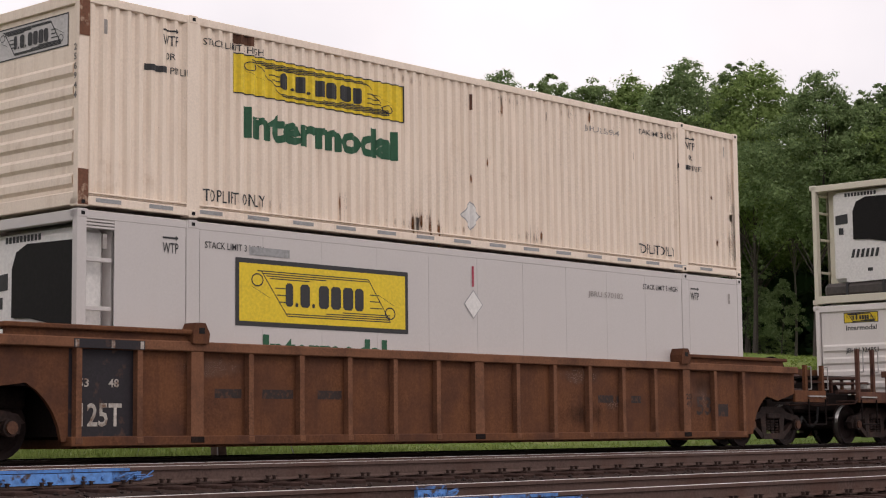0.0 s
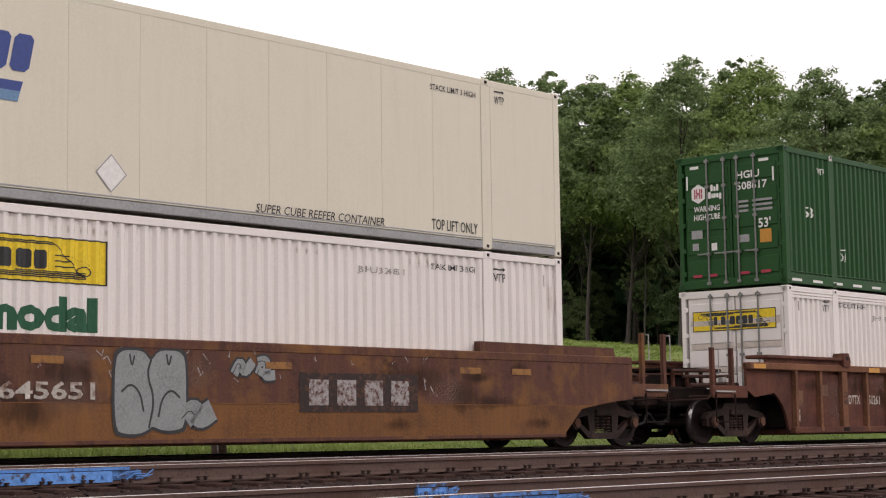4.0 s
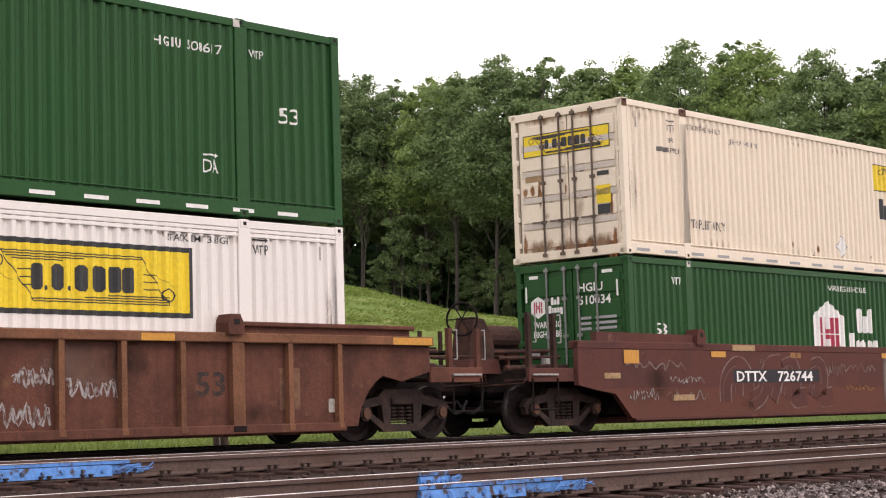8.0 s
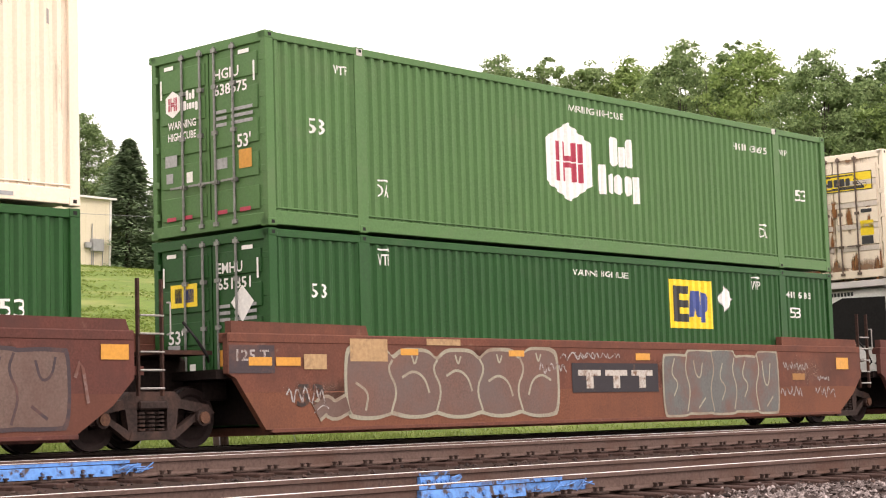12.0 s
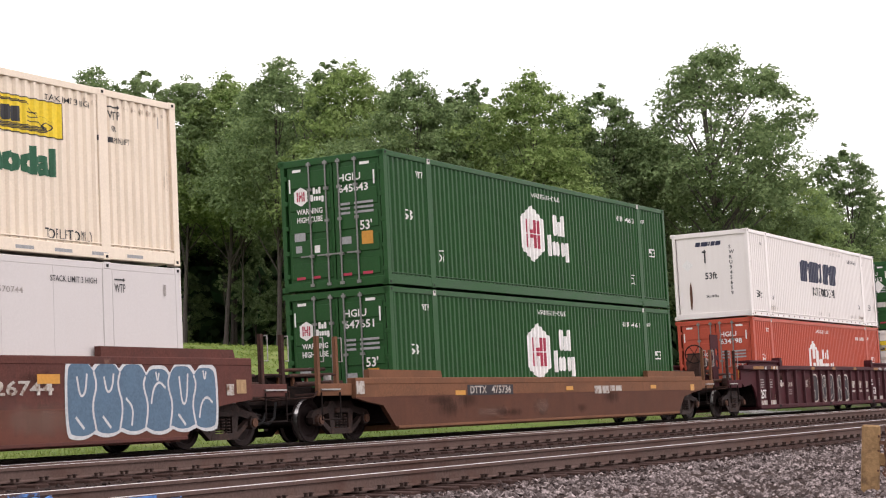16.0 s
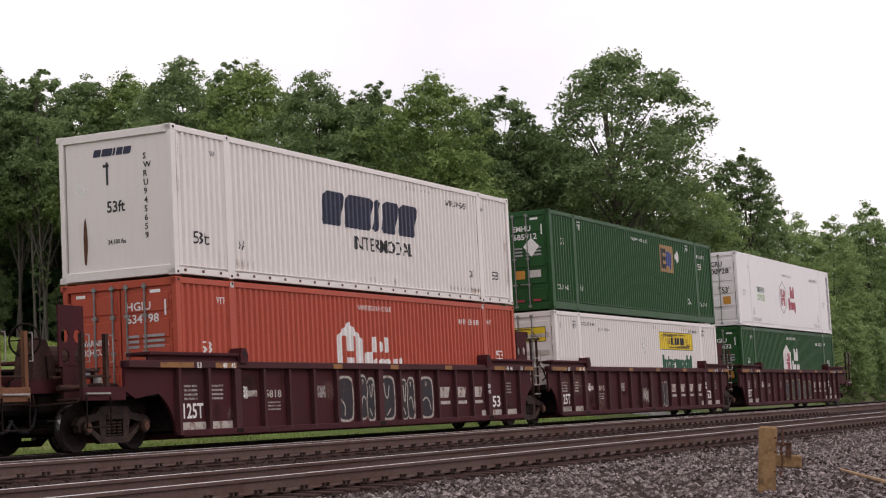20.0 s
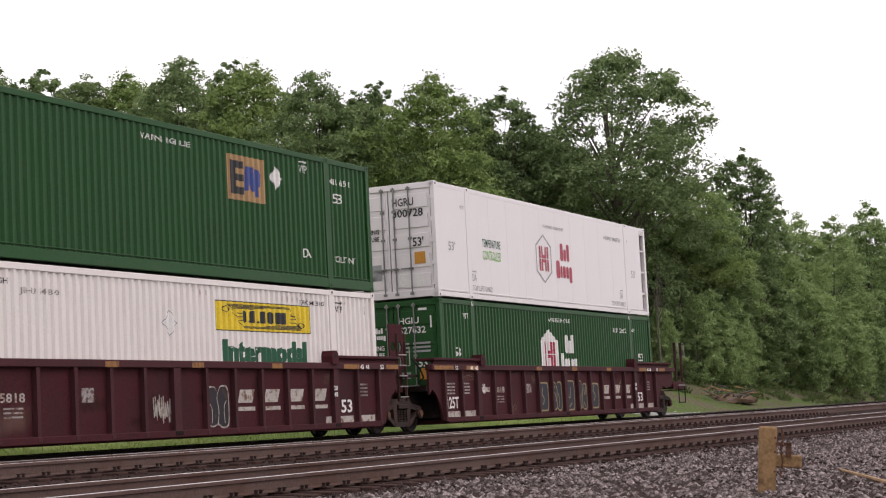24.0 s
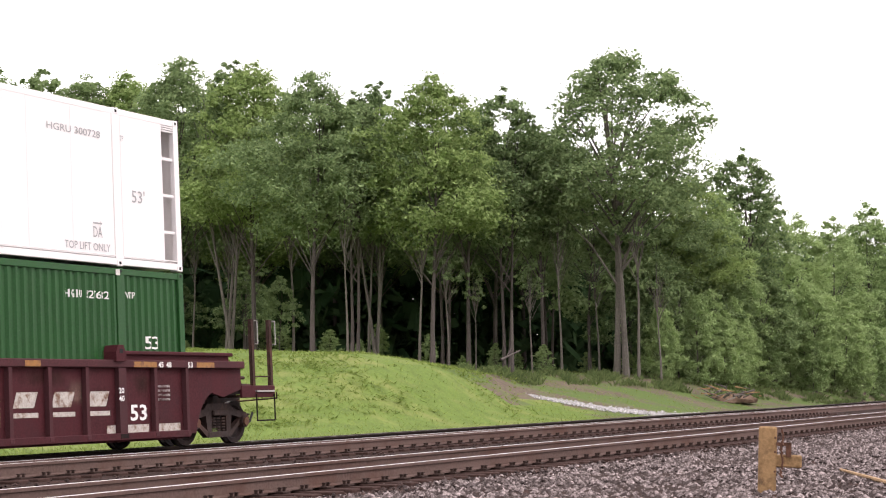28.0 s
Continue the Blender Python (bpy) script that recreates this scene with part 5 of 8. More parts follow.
def well_car(i, paint, label, ribbed, left="coupler", right="coupler", sill=1.58, claws=True, high=(2.05, 2.05), lower=None, crease=0.75, rim=None):
    """A double-stack well car unit: deep side sills, end plates, platforms, trucks."""
    root = thing("well_car", Matrix.Identity(4), label, "well car", "cars of the train")
    xl = -1.85 if left == "coupler" else -1.0
    xr = 17.9 if right == "coupler" else 16.85
    for y, far in ((-0.74, 0), (2.15, 1)):
        bm = bmesh.new()
        if ribbed:
            lo = [(xl, sill), (xl, 1.05), (max(xl, -1.55), 0.9)] if left == "coupler" else [(xl, sill), (xl, 0.86)]
            hi = [(17.25, 0.9), (xr, 1.05), (xr, sill)] if right == "coupler" else [(xr, 0.86), (xr, sill)]
            pts = lo + arc(-1.25, 0.1, 0.98, 65, 8, 6) + arc(17.25, 0.1, 0.98, 172, 115, 6) + hi
        else:
            lo = [(xl, sill), (xl, 0.82), (-1.4, 0.74), (-0.78, 0.66)] if left == "coupler" else [(xl, sill), (xl, 1.02), (-0.85, 0.95)]
            hi = [(16.4, 0.66), (17.1, 0.76), (xr, 0.84), (xr, sill)] if right == "coupler" else [(16.5, 0.6), (xr, 0.95), (xr, sill)]
            pts = lo + [(-0.3, 0.22), (15.9, 0.22)] + hi
        if ribbed or far:
            part("side_sill", prism(bm, pts, y + (0.1 if ribbed and not far else 0), y + (0.16 if ribbed else 0.1)), paint, root)
        else:
            up, dn = cut_at(pts, crease)
            part("side_sill", prism(bm, up, y, y + 0.1), paint, root)
            part("lower_panel", prism(bmesh.new(), dn, y + 0.001, y + 0.1), lower or paint, root)
            part("fold", boxed(-0.5, 16.1, y - 0.004, y + 0.05, crease - 0.008, crease + 0.008), lower or paint, root)
        part("top_chord", boxed(xl, xr, y - 0.01, y + 0.2, sill - 0.13, sill + 0.01, 0.015), rim or paint, root)
        part("bottom_chord", boxed(-0.2, 15.95, y - 0.005, y + 0.22, 0.17, 0.24 if not ribbed else 0.3, 0.012), paint, root)
        if ribbed and not far:
            for k in range(17):
                x = -0.08 + 0.995 * k if paint != "maroon_car" else -0.25 + 1.009 * k
                w = 0.11 if k in (2, 8, 14) else 0.045
                bm = prism(bmesh.new(), [(x - w, 0.27), (x + w, 0.27), (x + w, sill - 0.12), (x - w, sill - 0.12)], y + 0.003, y + 0.11)
                rb = part("rib", bm, rim or paint, root)
                part("rib_foot", boxed(x - w - 0.015, x + w + 0.015, y - 0.012, y + 0.09, 0.2, 0.29, 0.01), "running_gear" if w > 0.1 else rim or paint, rb)
        for a, b in (((-1.25, 1.85) if left == "coupler" else (-0.9, 1.85)), ((13.75, 17.45) if right == "coupler" else (13.75, 16.8))):
            if ribbed:
                part("end_plate", boxed(a, b, y - 0.03, y + 0.5, sill + 0.1, sill + 0.17, 0.015), paint, root)
                part("plate_skirt", boxed(a + 0.06, b - 0.06, y + 0.04, y + 0.1, sill, sill + 0.11), paint, root)
            else:
                bm = prism(bmesh.new(), [(a, sill), (b, sill), (b - 0.06, sill + 0.16), (a, sill + 0.18)], y + 0.03, y + 0.16)
                part("end_plate", bm, paint, root)
        if claws:
            for a in (1.78, 13.62):
                bm = prism(bmesh.new(), [(a, sill - 0.02), (a + 0.28, sill - 0.02), (a + 0.3, sill + 0.12), (a + 0.22, sill + 0.27), (a + 0.06, sill + 0.27), (a, sill + 0.15)], y - 0.06, y + 0.22)
                cl = part("corner_guide", bm, paint, root)
                if not far:
                    part("guide_slot", boxed(a + 0.1, a + 0.2, y - 0.065, y - 0.0615, sill + 0.12, sill + 0.2), "black", cl)
    part("well_floor", boxed(0.0, 15.9, -0.6, 2.1, 0.14, 0.26), paint, root)
    for a, b in ((xl - 0.1, -0.25), (16.2, xr + 0.05)):
        part("deck", boxed(a, b, -0.6, 2.15, 0.95, 1.08), "running_gear", root)
        part("bolster_box", boxed(a + 0.2, b - 0.2, -0.1, 1.6, 0.66, 0.95, 0.03), "running_gear", root)
        part("slope_sheet", boxed(-0.25, -0.18, -0.58, 2.1, 0.3, 1.05) if a < 0 else boxed(16.12, 16.2, -0.58, 2.1, 0.3, 1.05), "running_gear", root)
    if left == "coupler":
        truck("truck", root, -1.7)
        coupler_end(root, -1.85, -1, paint, high[0], min(1.5, sill + 0.12))
    else:
        truck("truck", root, left)
        part("joint_arm", boxed(left, xl + 0.2, 0.35, 1.15, 0.72, 1.3, 0.06), "running_gear", root)
        part("joint_plate", boxed(left + 0.1, xl + 0.1, -0.3, 1.8, 1.3, 1.36), "grimy_iron", root)
        part("brake_hose", pipe(bmesh.new(), [(left + 0.5, -0.35, 1.75), (left + 0.62, -0.5, 1.5), (left + 0.8, -0.5, 1.28), (left + 1.0, -0.3, 1.2)], 0.022), "black", root)
    if right == "coupler":
        truck("truck", root, 17.62)
        coupler_end(root, 17.9, 1, paint, high[1], min(1.5, sill + 0.12))
    else:
        part("joint_arm", boxed(xr - 0.2, 18.2, 0.45, 1.05, 0.75, 1.25, 0.06), "running_gear", root)
        ladder(root, 17.0, 0.72, 2.3, "grimy_iron")
        part("ladder_arm", boxed(16.85, 17.1, -0.62, -0.4, 1.0, 1.12), paint, root)
        grab(root, 17.5, 1.55, 1.98, paint)
    rides(root, AT[i], 0.0, 0.0)
    return root


def holed_plate(root, x, y, z0, paint, w=0.72, cell=0.36, rows=3):
    """An upright plate with round lightening holes."""
    bm = bmesh.new()
    for c in range(2):
        for r in range(rows):
            cx, cz, h = x + (c + 0.5) * w / 2, z0 + (r + 0.5) * cell, cell / 2
            sq = [(cx + (w / 4) * a, cz + h * b) for a, b in ((1, 0), (1, 1), (0, 1), (-1, 1), (-1, 0), (-1, -1), (0, -1), (1, -1))]
            ho = [(cx + 0.12 * math.cos(math.pi * k / 4), cz + 0.13 * math.sin(math.pi * k / 4)) for k in range(8)]
            for k in range(8):
                j = (k + 1) % 8
                if r == rows - 1:
                    break
                prism(bm, [sq[k], sq[j], ho[j], ho[k]], y, y + 0.03)
            if r == rows - 1:
                prism(bm, [sq[1], sq[3], sq[5], sq[7]], y, y + 0.03)
    bmesh.ops.remove_doubles(bm, verts=bm.verts, dist=0.001)
    return part("holed_plate", bm, paint, root)


def brake_stand(root, x, paint, y=0.2, drop=0.0):
    """The hand brake: a housing on a bracket with a spoked wheel."""
    bm = prism(bmesh.new(), [(x - 0.3, 1.1), (x + 0.42, 1.1), (x + 0.36, 1.62 - drop), (x + 0.14, 1.98 - drop), (x - 0.12, 2.02 - drop), (x - 0.22, 1.66 - drop)], y, y + 0.4)
    part("brake_housing", bm, "grimy_iron", root)
    part("brake_bracket", prism(bmesh.new(), [(x - 0.36, 1.05), (x + 0.5, 1.05), (x + 0.44, 1.3), (x - 0.3, 1.3)], y - 0.04, y + 0.44), paint, root)
    part("brake_chain", pipe(bmesh.new(), [(x + 0.1, y - 0.02, 1.7 - drop), (x + 0.14, y - 0.02, 1.3), (x + 0.3, y - 0.02, 0.95)], 0.016), "running_gear", root)
    part("reservoir", tube(bmesh.new(), (x + 0.5, y + 0.5, 1.72 - drop), (x + 1.5, y + 0.5, 1.72 - drop), 0.2, 14), "grimy_iron", root)
    bm = bmesh.new()
    xw, yw, zw, r = x - 0.32, y + 0.1, 1.98 - drop, 0.28
    pt = lambda a, q=1.0: (xw + 0.25 * r * q * math.cos(a), yw - r * q * math.cos(a), zw + r * q * math.sin(a))
    for k in range(18):
        tube(bm, pt(2 * math.pi * k / 18), pt(2 * math.pi * (k + 1) / 18), 0.02, 6)
    for k in range(6):
        tube(bm, pt(math.pi * k / 3), (xw, yw, zw), 0.012, 5)
    part("hand_brake_wheel", bm, "running_gear", root)


def box_car(i, level, paint, label, front, smooth=False, rails=None, low=None, tail=False, low_h=0.2, top_h=0.13):
    root = thing("shipping_container", Matrix.Identity(4), label, "shipping container", "containers on the train")
    shell(paint, root, smooth, rails, 0.62 if front.startswith("reefer") else 0.1, CL - 0.55 if tail else CL - 0.1, low, low_h, 0.26 if smooth else top_h)
    if tail:
        for zz in (0.7, 1.4, 2.1):
            part("rung", boxed(CL - 0.56, CL - 0.1, 0.03, 0.07, zz, zz + 0.06, 0.008), paint, root)
        part("tail_wall", boxed(CL - 0.6, CL - 0.56, 0.06, CW - 0.06, 0.1, CH - 0.1), paint, root)
    if front == "doors":
        doors(paint, root, "brown_bar" if paint == "ivory_paint" else "dull_bar")
    elif front == "ribs":
        plain_front(paint, root)
    elif front == "plain":
        plain_front(paint, root, False)
    else:
        reefer_front(paint, root, front == "reefer_brand")
    rides(root, AT[i], -0.54, UP[i] if level else UP[i] - CH - 0.03)
    return root


def boxpaint(name, col, **k):
    MAT[name] = surface(name, col, **k)
    return name


RUSTY = (0.2, 0.085, 0.035)
boxpaint("cream_paint", (0.8, 0.675, 0.56), dark=0.9, fleck=0.4, bump=0.05, rough=0.5, stain=(0.45, 0.3, 0.19), stain_at=(0.62, 0.85), streak=0.35, spot=RUSTY, spot_at=(0.745, 0.8), spot_scale=5.0)
boxpaint("white_paint", (0.72, 0.67, 0.635), dark=0.94, fleck=0.3, bump=0.05, rough=0.45, stain=(0.48, 0.4, 0.33), stain_at=(0.66, 0.9), streak=0.16)
boxpaint("ivory_paint", (0.72, 0.615, 0.49), dark=0.92, fleck=0.4, bump=0.05, rough=0.48, stain=(0.46, 0.36, 0.27), stain_at=(0.62, 0.88), streak=0.2)
boxpaint("bright_white", (0.7, 0.665, 0.655), dark=0.96, fleck=0.2, bump=0.03, rough=0.4, stain=(0.55, 0.49, 0.45), stain_at=(0.66, 0.95), streak=0.12)
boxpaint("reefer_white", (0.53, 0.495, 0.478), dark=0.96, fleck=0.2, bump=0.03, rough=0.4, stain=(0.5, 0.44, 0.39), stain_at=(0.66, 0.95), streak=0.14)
boxpaint("bone_paint", (0.63, 0.585, 0.475), dark=0.94, fleck=0.2, bump=0.03, rough=0.42, stain=(0.45, 0.4, 0.31), stain_at=(0.64, 0.95), streak=0.16)
boxpaint("green_paint", (0.013, 0.066, 0.015), dark=0.75, rough=0.5, stain=(0.035, 0.075, 0.03), stain_at=(0.6, 0.9), streak=0.2, spec=0.2)
boxpaint("faded_green_paint", (0.068, 0.148, 0.05), dark=0.85, rough=0.55, stain=(0.1, 0.15, 0.07), stain_at=(0.55, 0.9), streak=0.25, spec=0.2)
boxpaint("red_paint", (0.4, 0.07, 0.038), dark=0.85, rough=0.5, stain=(0.26, 0.055, 0.036), stain_at=(0.6, 0.9), streak=0.25, spec=0.2)
boxpaint("brown_car", (0.132, 0.054, 0.037), dark=0.62, rough=0.8, stain=(0.05, 0.024, 0.02), stain_at=(0.42, 0.72), stain_scale=1.1, streak=0.5, spec=0.1, spot=(0.16, 0.08, 0.045), spot_at=(0.62, 0.74), spot_scale=3.0)
# brown of ribs and top chords, paler than the panels between
boxpaint("worn_brown", (0.2, 0.092, 0.052), dark=0.6, rough=0.8, stain=(0.085, 0.04, 0.026), stain_at=(0.45, 0.7), stain_scale=1.5, streak=0.3, spec=0.1)
boxpaint("faded_rust_car", (0.15, 0.062, 0.03), dark=0.62, rough=0.8, stain=(0.065, 0.03, 0.022), stain_at=(0.42, 0.72), stain_scale=0.9, streak=0.5, spec=0.1)
boxpaint("rust_car", (0.105, 0.05, 0.038), dark=0.62, rough=0.8, stain=(0.2, 0.095, 0.035), stain_at=(0.52, 0.68), stain_scale=0.8, streak=0.45, spec=0.1, spot=(0.045, 0.024, 0.022), spot_at=(0.58, 0.72), spot_scale=2.2)
boxpaint("orange_rust", (0.19, 0.088, 0.036), dark=0.6, rough=0.8, stain=(0.08, 0.04, 0.028), stain_at=(0.5, 0.7), stain_scale=0.7, streak=0.5, spec=0.1)
boxpaint("redbrown_car", (0.106, 0.041, 0.033), dark=0.68, rough=0.8, stain=(0.07, 0.034, 0.03), stain_at=(0.45, 0.75), stain_scale=1.0, streak=0.45, spec=0.1, spot=(0.2, 0.11, 0.085), spot_at=(0.66, 0.8), spot_scale=2.4)
boxpaint("warm_redbrown", (0.14, 0.055, 0.038), dark=0.68, rough=0.8, stain=(0.08, 0.038, 0.03), stain_at=(0.45, 0.75), stain_scale=1.0, streak=0.45, spec=0.1, spot=(0.22, 0.13, 0.1), spot_at=(0.66, 0.8), spot_scale=2.4)
boxpaint("warm_lower", (0.155, 0.062, 0.038), dark=0.75, rough=0.78, stain=(0.1, 0.045, 0.032), stain_at=(0.5, 0.8), streak=0.4, spec=0.1)
boxpaint("clean_redbrown", (0.118, 0.046, 0.033), dark=0.78, rough=0.78, stain=(0.09, 0.04, 0.03), stain_at=(0.5, 0.8), streak=0.35, spec=0.1)
boxpaint("orange_car", (0.175, 0.08, 0.044), dark=0.65, rough=0.8, stain=(0.13, 0.062, 0.036), stain_at=(0.45, 0.66), stain_scale=0.9, streak=0.45, spec=0.1)
boxpaint("dusky_car", (0.105, 0.045, 0.029), dark=0.7, rough=0.8, stain=(0.08, 0.036, 0.024), stain_at=(0.45, 0.72), streak=0.5, spec=0.1)
boxpaint("maroon_car", (0.058, 0.0135, 0.0165), dark=0.62, rough=0.75, stain=(0.035, 0.014, 0.016), stain_at=(0.5, 0.75), streak=0.35, spec=0.12)
# maroon of ribs and top chords, paler than the side plate
boxpaint("worn_maroon", (0.07, 0.024, 0.027), dark=0.6, rough=0.75, stain=(0.05, 0.02, 0.022), stain_at=(0.45, 0.7), streak=0.3, spec=0.12)

cars = {
    1: well_car(1, "faded_rust_car", "orange-brown ribbed well car with a black load panel", True, high=(1.7, 1.65), rim="worn_brown"),
    2: well_car(2, "rust_car", "rust-orange smooth-sided well car with spray paint", False, claws=False, lower="orange_rust", crease=0.72),
    3: well_car(3, "brown_car", "brown ribbed well car with chalky scrawls", True, high=(1.85, 1.75), rim="worn_brown"),
    4: well_car(4, "redbrown_car", "red-brown smooth articulated well car with graffiti", False, "coupler", "none", lower="clean_redbrown"),
    5: well_car(5, "warm_redbrown", "red-brown smooth articulated middle unit with graffiti", False, -1.97, "none", claws=False, lower="warm_lower"),
    6: well_car(6, "redbrown_car", "red-brown smooth articulated end unit with blue graffiti", False, -1.75, "coupler", claws=False, lower="clean_redbrown"),
    7: well_car(7, "orange_car", "orange-brown smooth-sided well car with low sides", False, claws=False, sill=1.22, lower="dusky_car", crease=0.84),
    8: well_car(8, "maroon_car", "maroon ribbed articulated well car with graffiti", True, "coupler", "none", rim="worn_maroon"),
    9: well_car(9, "maroon_car", "maroon ribbed articulated middle unit", True, -1.6, "none", rim="worn_maroon"),
    10: well_car(10, "maroon_car", "maroon ribbed articulated end unit, last of the train", True, -1.8, "coupler", rim="worn_maroon", high=(2.05, 2.45))}
brake_stand(cars[4], -3.35, "redbrown_car")
brake_stand(cars[8], -3.1, "maroon_car")
brake_stand(cars[2], -2.95, "rust_car", 1.3, 0.32)
for c, x in ((8, -3.0), (9, -1.85), (10, -1.95)):
    holed_plate(cars[c], x, -0.1, 1.5, "maroon_car")
    part("plate_leg", boxed(x + 0.1, x + 0.6, -0.1, -0.06, 0.95, 1.52), "maroon_car", cars[c])

boxes = {
    (1, 1): box_car(1, 1, "cream_paint", "aged cream corrugated container with rust spots", "ribs"),
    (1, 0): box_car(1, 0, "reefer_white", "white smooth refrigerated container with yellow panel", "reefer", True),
    (2, 1): box_car(2, 1, "bone_paint", "off-white smooth refrigerated container with blue logo", "reefer_brand", True, None, "grey"),
    (2, 0): box_car(2, 0, "white_paint", "white corrugated container with yellow panel", "ribs"),
    (3, 1): box_car(3, 1, "green_paint", "dark green corrugated container with hexagon logo", "doors", low_h=0.28),
    (3, 0): box_car(3, 0, "white_paint", "white corrugated container with black-edged yellow panel", "doors", top_h=0.26),
    (4, 1): box_car(4, 1, "ivory_paint", "cream corrugated container with rusty doors", "doors", low_h=0.28),
    (4, 0): box_car(4, 0, "green_paint", "dark green corrugated container with hexagon logo", "doors", low_h=0.28),
    (5, 1): box_car(5, 1, "faded_green_paint", "faded green corrugated container with hexagon logo", "doors", low_h=0.28),
    (5, 0): box_car(5, 0, "green_paint", "green corrugated container with yellow square logo", "doors", low_h=0.28),
    (6, 1): box_car(6, 1, "ivory_paint", "cream-white corrugated container with rusty doors", "doors", low_h=0.28),
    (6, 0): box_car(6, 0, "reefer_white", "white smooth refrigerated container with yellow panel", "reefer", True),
    (7, 1): box_car(7, 1, "green_paint", "dark green corrugated container with hexagon logo", "doors", low_h=0.28),
    (7, 0): box_car(7, 0, "green_paint", "dark green corrugated container with hexagon logo", "doors", low_h=0.28),
    (8, 1): box_car(8, 1, "white_paint", "white corrugated container with dark blue lettering", "plain"),
    (8, 0): box_car(8, 0, "red_paint", "red corrugated container with white logo", "doors", low_h=0.28),
    (9, 1): box_car(9, 1, "green_paint", "green corrugated container with yellow square logo", "doors", low_h=0.28),
    (9, 0): box_car(9, 0, "white_paint", "white corrugated container with yellow panel", "doors"),
    (10, 1): box_car(10, 1, "bright_white", "white smooth refrigerated container with outlined hexagon logo", "doors", True, None, None, True),
    (10, 0): box_car(10, 0, "green_paint", "dark green corrugated container with hexagon logo", "doors", low_h=0.28)}


# ---- paint, lettering and marks on the containers ----
def plain_rect(x0, x1, z0, z1):
    return rect(bmesh.new(), x0, x1, z0, z1)


def hex_logo(ob, x, z0, z1, w, depth, outline=False, place=None, name="logo"):
    """A tall hexagon with three upright and two level bars."""
    zc, hh = (z0 + z1) / 2, (z1 - z0) / 2
    pts = [(x, z0), (x + w, z0 + hh * 0.46), (x + w, z1 - hh * 0.46), (x, z1), (x - w, z1 - hh * 0.46), (x - w, z0 + hh * 0.46)]
    pl = place or (lambda bm: bm)
    if outline:
        bm = bmesh.new()
        inner = [(x + (a - x) * 0.9, zc + (b - zc) * 0.92) for a, b in pts]
        for i in range(6):
            j = (i + 1) % 6
            poly(bm, [pts[i], pts[j], inner[j], inner[i]])
        lg = part(name, pl(drape(bm, depth, 0.004)), "grey", ob)
    else:
        lg = part(name, pl(drape(poly(bmesh.new(), pts), depth, 0.004)), "white", ob, "white hexagon logo")
    g, hb = 0.018 * hh, hh * 0.5
    rows = [(x + s * a * w - b * w, x + s * a * w + b * w, z2, z3) for s in (-1, 1) for a, b in ((0.5, 0.1), (0.22, 0.075)) for z2, z3 in ((zc + g, zc + hb), (zc - hb, zc - g))]
    rows += [(x - w * 0.145, x + w * 0.145, zc + g, zc + g + hb * 0.26), (x - w * 0.145, x + w * 0.145, zc - g - hb * 0.26, zc - g)]
    for r in rows:
        part("logo_bar", pl(drape(plain_rect(*r), depth, 0.008)), "crimson", lg)
    return lg


def word_blocks(spec, x, z, size, slant=0.0):
    """Plain chamfered blocks with the rhythm of a word: width, gap and height (or foot and height) in parts of the size."""
    out = []
    for w, g, h in spec:
        lo, hi = h if isinstance(h, tuple) else (0.0, h)
        c = min(0.12, w * 0.25) * size
        x0, x1, z0, z1 = x, x + w * size, z + lo * size, z + hi * size
        pts = [(x0 + c, z0), (x1 - c, z0), (x1, z0 + c), (x1, z1 - c), (x1 - c, z1), (x0 + c, z1), (x0, z1 - c), (x0, z0 + c)]
        out.append(poly(bmesh.new(), [(px + slant * (pz - z), pz) for px, pz in pts]))
        x += (w + g) * size
    return out


UPPER_WORD = [(0.58, 0.12, 1.3), (0.5, 0.12, 0.9), (0.52, 0, 1.3)]
LOWER_WORD = [(0.68, 0.12, (-0.05, 1.2)), (0.32, 0.1, 0.85), (0.54, 0.1, 0.85), (0.5, 0.1, 0.85), (0.54, 0, (-0.3, 0.85))]


def put(ob, bm, mat, depth, lift=0.005, name="marking", place=None):
    if isinstance(bm, list):
        return [put(ob, one, mat, depth, lift, name, place) for one in bm]
    bm = drape(bm, depth, lift)
    return part(name, place(bm) if place else bm, mat, ob)


